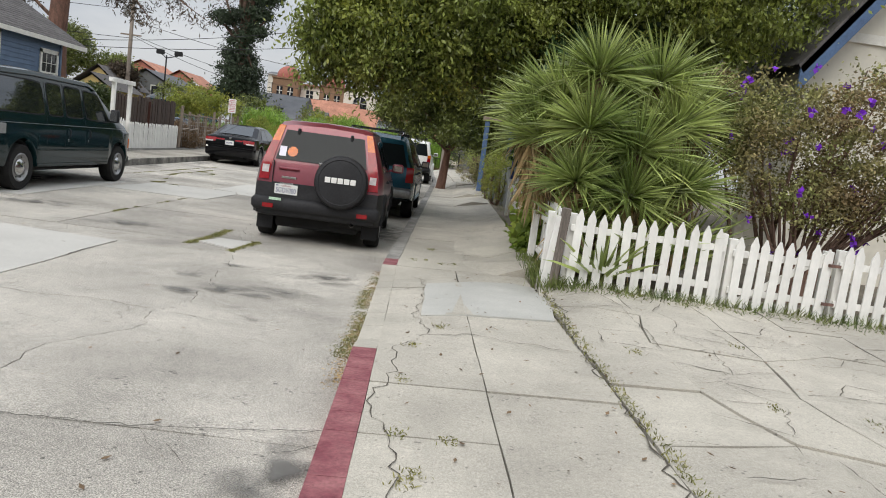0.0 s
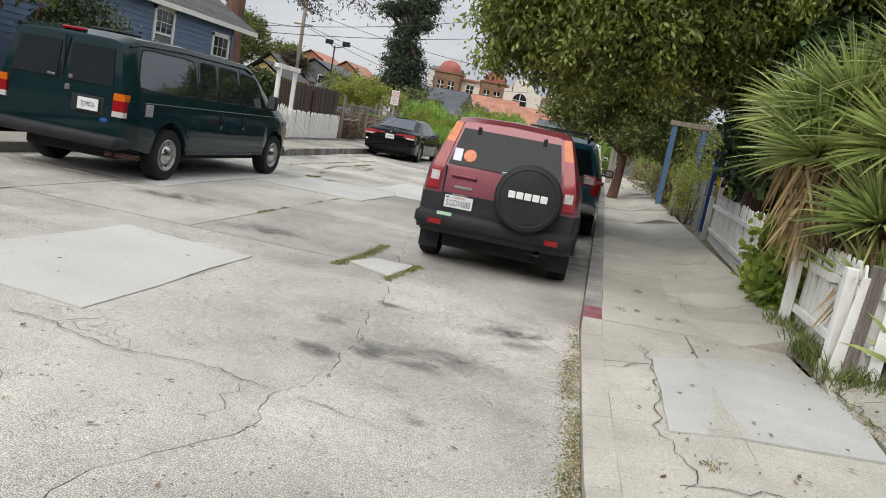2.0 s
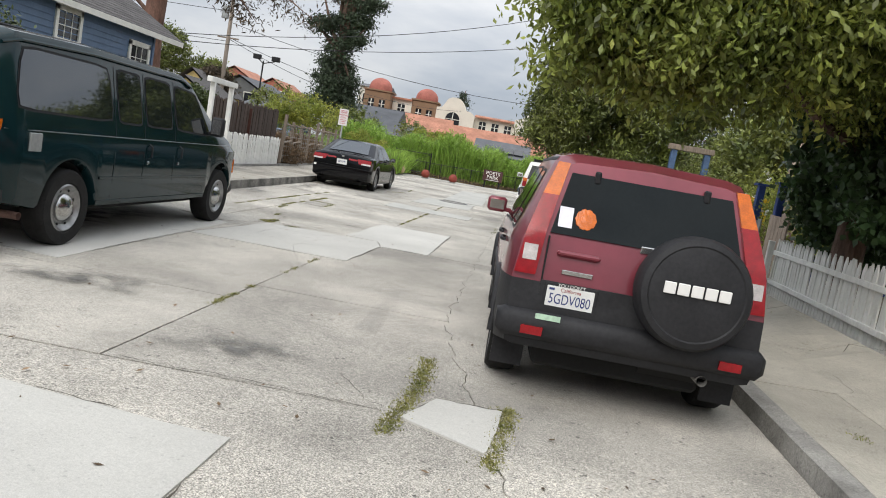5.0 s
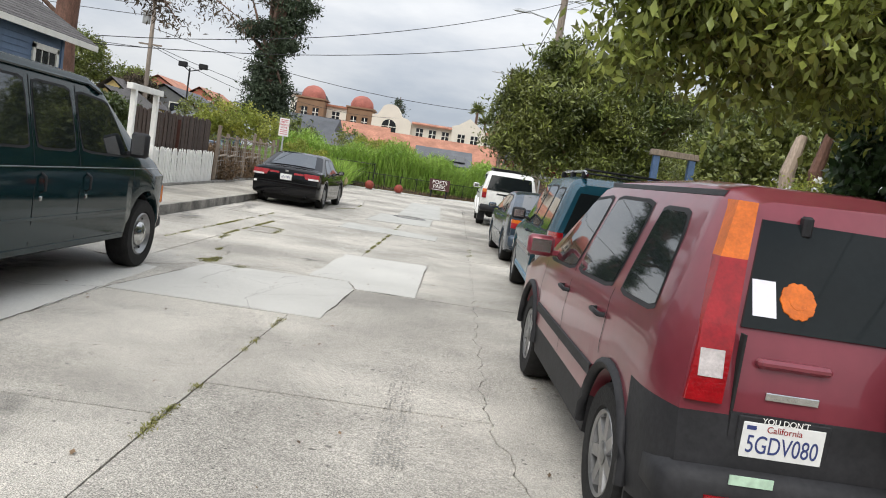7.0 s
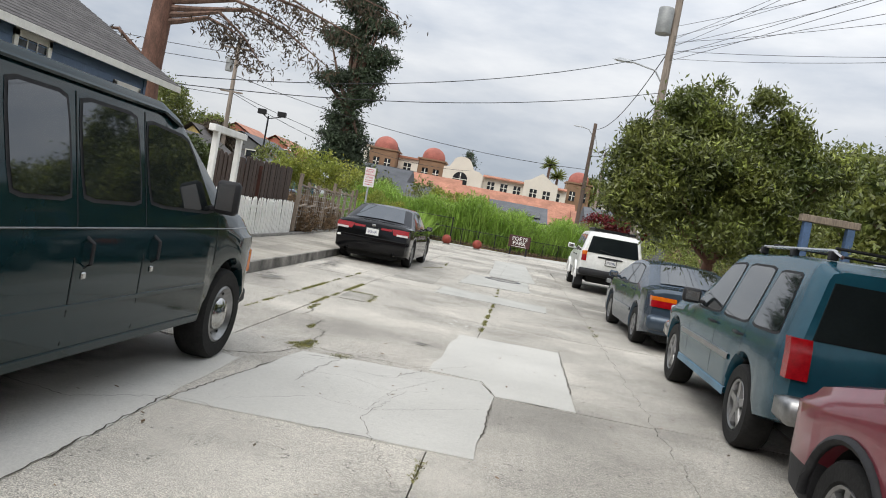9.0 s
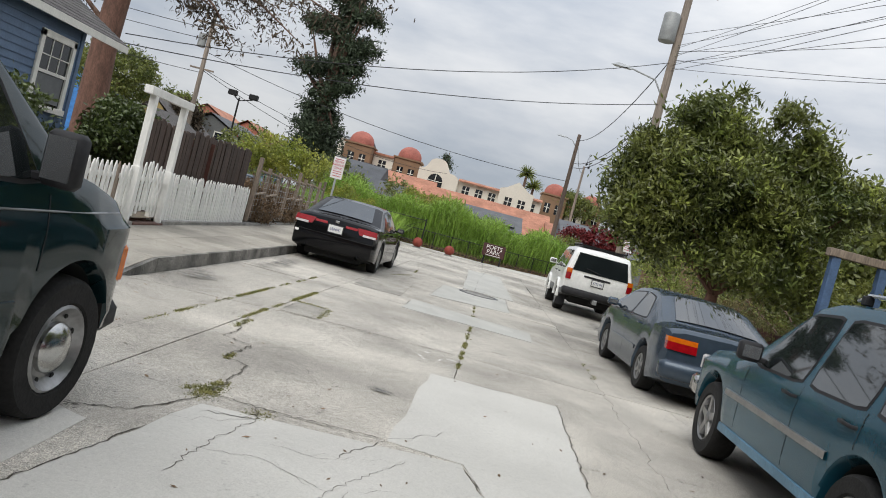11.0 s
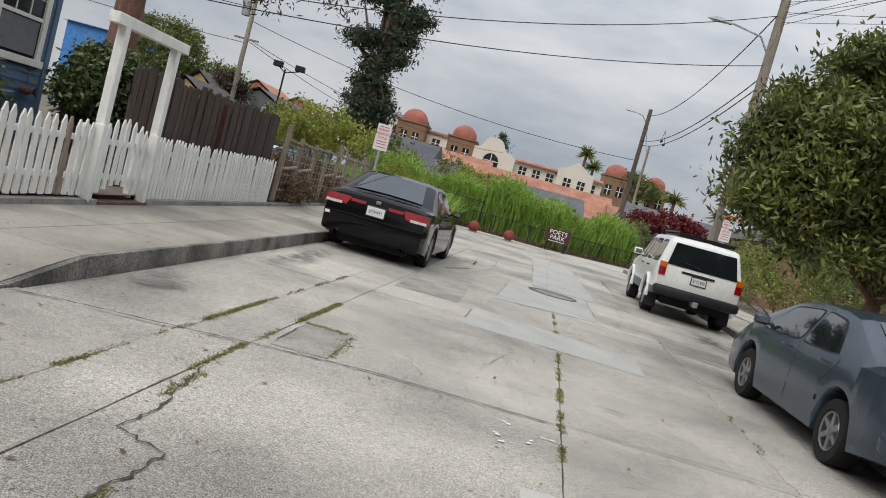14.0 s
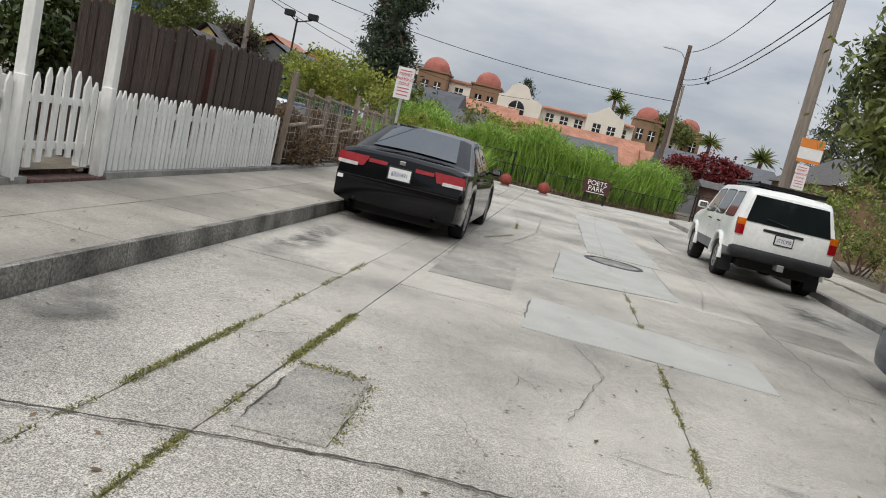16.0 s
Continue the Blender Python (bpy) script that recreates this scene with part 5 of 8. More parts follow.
for s in (-1, 1):
    q = lambda a, b: sorted((s * a, s * b))
    c.rear_panel("back_door_window", *q(0.08, 0.76), 1.22, 1.70, M_CARGLASS, 0.010, top_x=q(0.08, 0.70))
    c.rear_panel("tail_light", *q(0.80, 0.955), 0.85, 0.92, M_LENSW, 0.026, label="red, amber and clear tail light")
    c.rear_panel("tail_light", *q(0.80, 0.955), 0.92, 1.06, M_LENSR, 0.026)
    c.rear_panel("turn_signal", *q(0.80, 0.955), 1.06, 1.15, M_LENSO, 0.026)
    c.pane("rear_side_window", [(0.26, 1.26), (1.76, 1.24), (1.70, 1.75), (0.34, 1.76)], s)
    c.pane("side_window", [(1.88, 1.24), (2.34, 1.235), (2.32, 1.745), (1.86, 1.75)], s)
    c.pane("side_window", [(2.46, 1.235), (3.06, 1.23), (3.02, 1.735), (2.44, 1.745)], s)
    c.pane("front_door_window", [(3.18, 1.23), (4.16, 1.20), (3.72, 1.68), (3.14, 1.725)], s)
    c.mirror(s, 4.04, 1.20, M_PLASTIC, (0.2, 0.10, 0.25))
    for yy in (2.50, 3.24):
        xx = c.side(yy, 0.95)
        part("door_handle", G().tube([(s * (xx - 0.01), yy, 0.86), (s * (xx + 0.035), yy, 0.89), (s * (xx + 0.035), yy, 1.0), (s * (xx - 0.01), yy, 1.03)], 0.011, 6), M_PLASTIC, c.top, "black pull handle")
        part("lock_button", G().box(*sorted((s * (xx - 0.01), s * (xx + 0.008))), yy - 0.02, yy + 0.02, 0.80, 0.84, bev=0.006), M_CHROME, c.top)
    c.strip("silver_trim", s, 0.12, 4.98, 1.07, 1.085, M_RIM, 0.007)
    c.strip("lower_moulding", s, 1.55, 4.10, 0.64, 0.675, P_GREEN, 0.010)
    c.strip("rocker", s, 1.55, 4.10, 0.37, 0.43, P_GREEN, 0.012)
    c.seam(s, [(1.80, 0.45), (1.80, 1.78)])
    c.seam(s, [(2.40, 0.45), (2.40, 1.78)])
    c.seam(s, [(3.12, 0.45), (3.12, 1.78)])
    c.seam(s, [(4.22, 0.80), (4.22, 1.15)])
    part("roof_gutter", G().tube([(s * (c.side(y, c.zt(y) - 0.10) + 0.012), c.shift(y, c.zt(y) - 0.1), c.zt(y) - 0.095) for y in np.linspace(0.1, 3.6, 16)], 0.014, 5), P_GREEN, c.top)
    part("side_marker", G().box(*sorted((s * (c.side(5.1, 0.8) - 0.05), s * (c.side(5.1, 0.8) + 0.006))), 5.02, 5.15, 0.68, 0.90, bev=0.02), M_LENSO, c.top, "amber front turn light")
part("front_bumper", G().box(-0.90, 0.90, 5.0, 5.36, 0.34, 0.57, bev=0.07), M_PLASTIC, c.top, smooth=50)
part("rear_bumper", G().box(-0.98, 0.98, -0.14, 0.22, 0.44, 0.60, bev=0.035), M_PLASTIC, c.top, "black rear step bumper", smooth=50)
part("fuel_grille", G().box(c.side(0.5, 1.0) - 0.02, c.side(0.5, 1.0) + 0.014, 0.42, 0.58, 0.90, 1.06, bev=0.006), M_PANEL, c.top, "small grey vent grille")
part("door_gap", G().box(-0.008, 0.008, c.ry(1.3) - 0.008, c.ry(1.3) + 0.02, 0.66, 1.78), M_UNDER, c.top)
part("plate_recess", G().box(0.18, 0.66, c.ry(0.95) - 0.012, c.ry(0.95) + 0.02, 0.83, 1.06, bev=0.01), M_PLASTIC, c.top, "dark recessed plate panel")
c.plate(0.44, 0.95, "7J39026", 0.03)
for bx_, bz_, bw_, bh_ in ((0.13, 1.26, 0.03, 0.05), (-0.16, 1.25, 0.06, 0.03), (0.10, 1.12, 0.035, 0.075)):
    part("door_fitting", G().box(bx_ - bw_, bx_ + bw_, c.ry(bz_) - 0.02, c.ry(bz_) + 0.01, bz_ - bh_ / 2, bz_ + bh_ / 2, bev=0.006), M_RIM, c.top, "worn silver door fitting")
part("roof_lamp", G().box(-0.16, 0.16, 0.14, 0.24, 1.86, 1.90, bev=0.012), M_LENSR, c.top, "red high brake light")
part("maker_badge", G().lathe([(0.0, 0.012), (0.055, 0.008), (0.06, 0)], pose(0.68, c.ry(0.8) - 0.004, 0.78, 90) @ Matrix.Diagonal((1, 0.5, 1, 1)), n=20), mat("blue_badge", (0.02, 0.07, 0.3), 0.3, bump=0), c.top, "blue oval badge")
part("tail_pipe", G().tube([(0.55, 0.3, 0.33), (0.9, 0.42, 0.33), (0.98, 0.42, 0.33)], 0.035, 10, cap=False), M_BRICK, c.top)
part("roof_vent", G().box(-0.25, 0.25, 0.75, 1.3, 1.93, 1.975, bev=0.03), M_PLASTIC, c.top)
part("rear_axle", G().tube([(-0.8, 1.09, 0.37), (0.8, 1.09, 0.37)], 0.07, 8), M_UNDER, c.top)
c.top_pane("windscreen", 3.70, 4.46, 0.76, 0.86)

# teal blue SUV
c = Car("teal_suv", "faded teal blue suv with roof rack and striped trim", -0.80, 15.78, -2.3, 4.62, 1.78,
        [(0, 1.62), (0.3, 1.69), (1.2, 1.715), (2.35, 1.69), (2.6, 1.63), (3.25, 1.14), (3.45, 1.08), (4.35, 1.0), (4.62, 0.86)],
        [(0, 1.02), (3.2, 1.0), (4.5, 0.86)], 0.34, (1.02, 3.855), 0.355,
        ((0.3, 0.1), (0.55, 0.02), (1.0, 0.04), (1.55, 0.24), (1.7, 0.34)), P_TEAL, tum=0.30, z_mid=0.84, tyre_w=0.235,
        clad=(P_TEAL, lambda y, z: 0))
c.add_wheels("five")
c.rear_panel("rear_window", -0.72, 0.72, 1.08, 1.52, M_CARGLASS, 0.010, top_x=(-0.58, 0.58))
for s in (-1, 1):
    q = lambda a, b: sorted((s * a, s * b))
    c.rear_panel("tail_light", *q(0.72, 0.87), 0.78, 1.08, M_LENSR, 0.024, label="red tail light")
    c.pane("cargo_window", [(0.34, 1.07), (1.05, 1.06), (1.08, 1.54), (0.55, 1.54)], s)
    c.pane("rear_door_window", [(1.18, 1.06), (1.98, 1.05), (1.98, 1.56), (1.22, 1.56)], s)
    c.pane("front_door_window", [(2.10, 1.05), (3.02, 1.03), (2.62, 1.53), (2.10, 1.56)], s)
    c.mirror(s, 2.86, 1.04, M_PLASTIC, (0.22, 0.10, 0.16))
    c.handle(s, 1.28, 0.94)
    c.handle(s, 2.18, 0.94)
    c.strip("two_tone_moulding", s, 1.42, 3.44, 0.665, 0.725, M_RIM, 0.014, label="grey and silver side moulding")
    c.strip("rocker", s, 1.42, 3.44, 0.34, 0.42, mat("light_teal", (0.10, 0.22, 0.32), 0.4, 0.2), 0.016)
    c.seam(s, [(2.04, 0.45), (2.04, 1.03)])
    c.seam(s, [(1.14, 0.78), (1.14, 1.05)])
    c.seam(s, [(3.10, 0.45), (3.10, 1.0)])
    part("rack_rail", G().tube([(s * 0.52, 0.35, 1.72), (s * 0.53, 0.5, 1.765), (s * 0.53, 2.2, 1.765), (s * 0.52, 2.35, 1.72)], 0.016, 6), M_CHROME, c.top, "chrome roof rail")
    for yy in (0.5, 1.35, 2.2):
        part("rack_foot", G().box(*sorted((s * 0.50, s * 0.56)), yy - 0.04, yy + 0.04, 1.69, 1.76, bev=0.008), M_PLASTIC, c.top)
for yy in (0.45, 1.9):
    part("rack_bar", G().tube([(-0.54, yy, 1.785), (0.54, yy, 1.785)], 0.014, 6), M_PLASTIC, c.top)
part("rear_bumper", G().box(-0.87, 0.87, -0.12, 0.2, 0.46, 0.66, bev=0.04), M_RIM, c.top, "dull chrome rear bumper", smooth=50)
part("front_bumper", G().box(-0.86, 0.86, 4.42, 4.70, 0.46, 0.66, bev=0.04), M_CHROME, c.top, "chrome front bumper", smooth=50)
for s in (-1, 1):
    part("headlight", G().box(*sorted((s * 0.55, s * 0.83)), 4.38, 4.60, 0.72, 0.88, bev=0.02), M_LENSW, c.top)
c.plate(0.0, 0.80, "3FGT517", 0.03)
c.top_pane("windscreen", 2.66, 3.2, 0.58, 0.68)


def sedan(name, label, x, y, turn, L, W, H, wheels, r, body, style, deck, chars):
    q = H / 1.475
    c = Car(name, label, x, y, turn, L, W,
            [(0, deck - 0.05), (0.08, deck), (0.62, deck + 0.015), (1.45, H - 0.05), (1.75, H - 0.01), (2.3, H), (2.75, H - 0.04), (3.0, H - 0.12), (3.72, deck - 0.02), (3.95, deck - 0.06), (L - 0.25, deck - 0.20), (L, deck - 0.36)],
            [(0, deck - 0.06), (0.6, deck - 0.06), (3.6, deck - 0.10), (L, deck - 0.42)], 0.20 * q, wheels, r,
            ((0.2, 0.10), (0.40, 0.0), (0.55, 0.0), (0.72, 0.03), (deck, 0.10), (H, 0.12)), body, tum=0.42, z_mid=0.62 * q)
    c.add_wheels(style)
    c.top_pane("rear_window", 0.70, 1.42, 0.62 * W / 1.845, 0.50 * W / 1.845)
    c.top_pane("windscreen", 3.04, 3.68, 0.50 * W / 1.845, 0.64 * W / 1.845)
    zb = deck - 0.04
    for s in (-1, 1):
        c.pane("rear_door_window", [(1.22, zb), (2.05, zb - 0.02), (2.05, H - 0.10), (1.58, H - 0.14)], s, grow=0.018)
        c.pane("front_door_window", [(2.14, zb - 0.02), (3.22, zb - 0.05), (2.86, H - 0.16), (2.14, H - 0.10)], s, grow=0.018)
        c.mirror(s, 3.02, zb - 0.03, body, (0.20, 0.09, 0.12))
        c.handle(s, 1.42, zb - 0.10, body)
        c.handle(s, 2.36, zb - 0.12, body)
        c.seam(s, [(2.09, 0.32), (2.09, zb - 0.03)])
        c.seam(s, [(3.18, 0.32), (3.18, zb - 0.08)])
        c.seam(s, [(1.40, 0.62), (1.12, zb - 0.03)])
        part("headlight", G().box(*sorted((s * W * 0.28, s * W * 0.43)), L - 0.32, L - 0.1, deck - 0.42, deck - 0.30, bev=0.02), M_LENSW, c.top)
    c.chars = chars
    return c


c = sedan("black_sedan", "black four-door sedan parked at the kerb", -6.83, 28.42, -1.8, 4.95, 1.845, 1.475, (1.10, 3.90), 0.335, P_BLACK, "seven", 1.03, "6RIH491")
for s in (-1, 1):
    q = lambda a, b: sorted((s * a, s * b))
    c.rear_panel("tail_light", *q(0.52, 0.90), 0.79, 0.93, M_LENSR, 0.020, top_x=q(0.46, 0.88), label="red wrap-around tail light")
    c.rear_panel("reversing_light", *q(0.60, 0.88), 0.775, 0.82, M_LENSW, 0.026)
    c.rear_panel("trunk_reflector", *q(0.20, 0.46), 0.86, 0.91, M_LENSR, 0.018)
    part("exhaust_tip", G().tube([(s * 0.58, -0.02, 0.30), (s * 0.58, 0.25, 0.30)], 0.04, 12, cap=False), M_CHROME, c.top)
c.plate(0.0, 0.78, "6RIH491", 0.022)
part("maker_badge", G().box(-0.045, 0.045, c.ry(0.95) - 0.02, c.ry(0.95), 0.905, 0.965, bev=0.008), M_CHROME, c.top)
part("bumper_seam", G().box(-0.86, 0.86, 0.008, 0.03, 0.635, 0.645), M_UNDER, c.top)
part("sticker", G().box(-0.84, -0.76, -0.004, 0.006, 0.57, 0.62), M_LETTER, c.top, "small white sticker")

c = sedan("grey_sedan", "slate blue-grey older sedan parked at the kerb", -0.58, 21.92, 0.3, 4.34, 1.685, 1.385, (0.94, 3.405), 0.295, P_SLATE, "six", 0.99, "")
for s in (-1, 1):
    q = lambda a, b: sorted((s * a, s * b))
    c.rear_panel("tail_light", *q(0.42, 0.80), 0.70, 0.80, M_LENSR, 0.020, label="red and amber tail light")
    c.rear_panel("turn_signal", *q(0.42, 0.80), 0.80, 0.86, M_LENSO, 0.020)
    c.strip("body_moulding", s, 1.35, 3.0, 0.47, 0.53, P_SLATE, 0.012)
part("rear_bumper", G().box(-0.82, 0.82, -0.05, 0.25, 0.34, 0.58, bev=0.05), P_SLATE, c.top, smooth=50)
c.plate(0.0, 0.72, "3KPV204", 0.03)

# white off-road wagon
c = Car("white_wagon", "white boxy off-road wagon with black roof rack", -0.35, 32.9, -1.95, 4.75, 1.90,
        [(0, 1.74), (0.25, 1.84), (1.2, 1.87), (2.75, 1.85), (3.0, 1.79), (3.55, 1.26), (3.7, 1.22), (4.5, 1.14), (4.75, 1.0)],
        [(0, 1.16), (3.5, 1.14), (4.6, 1.0)], 0.42, (0.98, 3.83), 0.375,
        ((0.3, 0.12), (0.55, 0.02), (0.8, 0.0), (1.2, 0.03), (1.7, 0.20), (1.9, 0.3)), P_WHITE, tum=0.24, z_mid=0.95, tyre_w=0.25,
        clad=(M_GREYH, lambda y, z: 1 if z < 0.64 else 0), clad_z=0.64)
c.add_wheels("six")
c.rear_panel("rear_window", -0.76, 0.76, 1.20, 1.70, M_CARGLASS, 0.010, top_x=(-0.66, 0.66))
for s in (-1, 1):
    q = lambda a, b: sorted((s * a, s * b))
    c.rear_panel("tail_light", *q(0.76, 0.90), 0.93, 1.11, M_LENSR, 0.024, label="red tail light")
    c.rear_panel("turn_signal", *q(0.76, 0.90), 1.11, 1.23, M_LENSO, 0.024)
    c.pane("cargo_window", [(0.36, 1.22), (1.20, 1.21), (1.20, 1.70), (0.50, 1.70)], s)
    c.pane("rear_door_window", [(1.32, 1.21), (2.18, 1.20), (2.18, 1.71), (1.32, 1.71)], s)
    c.pane("front_door_window", [(2.28, 1.20), (3.20, 1.18), (2.92, 1.68), (2.28, 1.71)], s)
    c.mirror(s, 3.05, 1.20, P_WHITE, (0.24, 0.1, 0.16))
    c.handle(s, 1.45, 1.05)
    c.handle(s, 2.4, 1.05)
    c.seam(s, [(2.23, 0.5), (2.23, 1.18)])
    c.seam(s, [(1.26, 0.85), (1.26, 1.2)])
    for yw in c.wheels:
        pts = [(s * (c.W / 2 + 0.01), yw + (c.r + 0.10) * math.cos(a), c.r + (c.r + 0.10) * math.sin(a)) for a in np.linspace(0.0, math.pi, 16)]
        part("fender_flare", G().tube(pts, 0.045, 6), P_WHITE, c.top, smooth=60)
    part("rack_rail", G().tube([(s * 0.62, 0.45, 1.945), (s * 0.62, 2.4, 1.945)], 0.022, 6), M_BLACK, c.top)
part("rack_basket", G().box(-0.62, 0.62, 0.45, 2.4, 1.87, 1.90, bev=0.01), M_BLACK, c.top, "black roof basket")
for k in range(6):
    part("rack_slat", G().box(-0.62, 0.62, 0.45 + k * 0.37, 0.50 + k * 0.37, 1.90, 1.94), M_BLACK, c.top)
part("rear_bumper", G().box(-0.92, 0.92, -0.16, 0.25, 0.52, 0.72, bev=0.04), M_PLASTIC, c.top, smooth=50)
part("tow_hitch", G().box(-0.06, 0.06, -0.2, 0.1, 0.42, 0.54, bev=0.01), M_GALV, c.top)
part("tailgate_garnish", G().box(-0.42, 0.30, c.ry(1.1) - 0.02, c.ry(1.1) + 0.02, 1.07, 1.12, bev=0.006), M_PLASTIC, c.top, "black tailgate trim strip")
c.plate(-0.02, 0.97, "3TTC990", 0.022)
part("rear_wiper", G().tube([(0.0, c.ry(1.24) - 0.03, 1.24), (-0.4, c.ry(1.3) - 0.03, 1.31)], 0.01, 6), M_PLASTIC, c.top)
c.top_pane("windscreen", 3.05, 3.5, 0.68, 0.78)
for s in (-1, 1):
    part("mud_flap", G().box(*sorted((s * 0.70, s * 0.94)), 0.50, 0.52, 0.16, 0.55), M_PLASTIC, c.top)

# ---- fences ----
M_POSTGREY = mat("silvered_post_wood", (0.17, 0.145, 0.125), 0.9, var=0.3, scale=6, fine=40, bump=0.6, stretch=(1, 1, 0.12), grain=0.15)
M_GERAN = mat("geranium_leaf", (0.24, 0.37, 0.06), 0.5, var=0.25, scale=2, fine=12, bump=0, island=0.35, trans=0.45, col2=(0.36, 0.42, 0.08))
def picket_mesh(h, w=0.085, t=0.02, tip=0.09):
    g = G()
    prof = [(-w / 2, 0), (w / 2, 0), (w / 2, h - tip), (0.006, h), (-0.006, h), (-w / 2, h - tip)]
    vs = [(x, -t / 2, z) for x, z in prof] + [(x, t / 2, z) for x, z in prof]
    n = len(prof)
    fs = [tuple(range(n)), tuple(range(2 * n - 1, n - 1, -1))] + [(k, n + k, n + (k + 1) % n, (k + 1) % n) for k in range(n)]
    return g.add(vs, fs)


def picket_fence(name, label, a, b, z0, h, pitch, material=M_WHITE, group="", zfun=None, rails=(0.22, 0.72), bare=(), arc=None, w=0.085):
    """Pickets from a to b (x, y), upright, with two rails and end posts."""
    f = thing(name, label, "fence", group)
    L = math.hypot(b[0] - a[0], b[1] - a[1])
    ang = math.degrees(math.atan2(b[1] - a[1], b[0] - a[0]))
    n = int(L / pitch)
    hs = [picket_mesh(h + d, w).mesh("picket", material) for d in (-0.015, 0.0, 0.012)]
    worn = picket_mesh(h, w).mesh("picket", M_WOODGREY)
    for k in range(n + 1):
        t = (k + 0.5) / (n + 1)
        x, y = a[0] + (b[0] - a[0]) * t, a[1] + (b[1] - a[1]) * t
        z = zfun(x, y) if zfun else z0
        rise = arc(t) if arc else 0.0
        p = part("picket", worn if k in bare else R.choice(hs), None, f)
        p.matrix_basis = pose(x, y, z + R.uniform(0.0, 0.012) + rise, R.uniform(-1.2, 1.2), R.uniform(-1.6, 1.6), ang + R.uniform(-2, 2))
    zc = zfun((a[0] + b[0]) / 2, (a[1] + b[1]) / 2) if zfun else z0
    for r in rails:
        g = G().box(-L / 2, L / 2, 0.012, 0.05, r * h, r * h + 0.07, bev=0.004)
        p = part("rail", g, material, f)
        p.matrix_basis = pose((a[0] + b[0]) / 2, (a[1] + b[1]) / 2, zc, 0, 0, ang)
    for t in (0.01, 0.99):
        g = G().box(-0.045, 0.045, 0.055, 0.14, -0.05, h * 0.95, bev=0.006)
        p = part("post", g, material, f)
        p.matrix_basis = pose(a[0] + (b[0] - a[0]) * t, a[1] + (b[1] - a[1]) * t, zc, 0, 0, ang)
    return f


# front fence on the right: two runs and a gate
picket_fence("picket_fence", "white weathered picket fence above overgrown grass", (1.829, 8.254), (3.414, 8.091), 0.29, 0.80, 0.135, group="corner picket fence")
gate = picket_fence("picket_gate", "white picket gate with diagonal brace", (3.51, 8.091), (4.503, 8.015), 0.27, 0.78, 0.128, group="corner picket fence")
m = pose(4.01, 8.05, 0.26, 0, 0, -4.4)
br = part("brace", G().box(-0.55, 0.55, 0.0, 0.03, -0.035, 0.035, bev=0.004), M_WHITE, gate)
br.matrix_basis = m @ pose(0, 0.03, 0.38, 0, -36, 0)
for hz in (0.2, 0.6):
    hi = part("hinge", G().box(-0.06, 0.06, -0.03, 0.0, 0, 0.03), M_BRICK, gate, "rusty iron hinge")
    hi.matrix_basis = pose(4.52, 8.0, 0.26 + hz)
picket_fence("picket_fence", "white weathered picket fence above overgrown grass", (4.599, 8.015), (8.113, 7.853), 0.26, 0.82, 0.135, group="corner picket fence")
# leaning side run and grey corner post
picket_fence("picket_fence", "leaning white picket fence along the pavement", (1.743, 8.397), (1.81, 9.906), 0.24, 0.84, 0.105, group="corner picket fence")
ob = thing("corner_post", "weathered grey corner fence post", "fence post", g=G().box(-0.045, 0.045, -0.04, 0.04, 0, 0.92, bev=0.012), material=M_POSTGREY)
ob.matrix_basis = pose(1.71, 8.24, 0.18, 0, 3, 4)
ob = thing("corner_board", "loose white board at the fence corner", "board", g=G().box(-0.05, 0.05, -0.012, 0.012, 0, 0.85, bev=0.004), material=M_WHITE)
ob.matrix_basis = pose(1.62, 8.22, 0.16, 0, 6, 10)
picket_fence("picket_fence", "white picket fence with vine patches along the pavement", (1.98, 12.0), (2.42, 18.2), 0.2, 0.92, 0.115, group="pavement picket fence")
# left fence: run, gate under the arch, run
FX = lambda y: WALL_X(y) - 0.10
picket_fence("picket_fence", "white picket fence on a low concrete wall", (FX(17.2), 17.2), (FX(24.36), 24.36), 0.25, 0.88, 0.142, group="garden picket fence", bare=(47,))
picket_fence("picket_gate", "white picket gate with arched top under the arbour", (FX(24.55), 24.58), (FX(25.6), 25.62), 0.27, 0.86, 0.15, group="garden picket fence",
             arc=lambda t: 0.13 * math.sin(math.pi * min(1.0, t * 0.9 + 0.05)) ** 2)
picket_fence("picket_fence", "white closely spaced picket fence on a low wall", (FX(25.84), 25.84), (FX(31.2), 31.2), 0.22, 0.88, 0.118, group="garden picket fence")
step = thing("brick_step", "two low brick steps below the garden gate", "steps", g=None)
for k in range(6):
    for j in range(2):
        part("brick", G().box(-9.6 - 0.22 * j, -9.385 - 0.22 * j, 24.6 + k * 0.2, 24.795 + k * 0.2, 0.1, 0.205 + 0.06 * j, bev=0.006), M_BRICK, step)
arch = thing("garden_arbour", "plain white wooden garden arbour over the gate", "arbour")
for y, x in ((24.42, -9.47), (25.76, -9.49)):
    part("post", G().box(x - 0.055, x + 0.055, y - 0.055, y + 0.055, 0.2, 2.28, bev=0.006), M_WHITE, arch)
    part("foot_block", G().box(x - 0.03, x + 0.085, y - 0.085, y - 0.03, 0.2, 1.12, bev=0.006), M_WHITE, arch)
part("beam", G().box(-9.55, -9.41, 24.18, 25.98, 2.27, 2.40, bev=0.006), M_WHITE, arch)
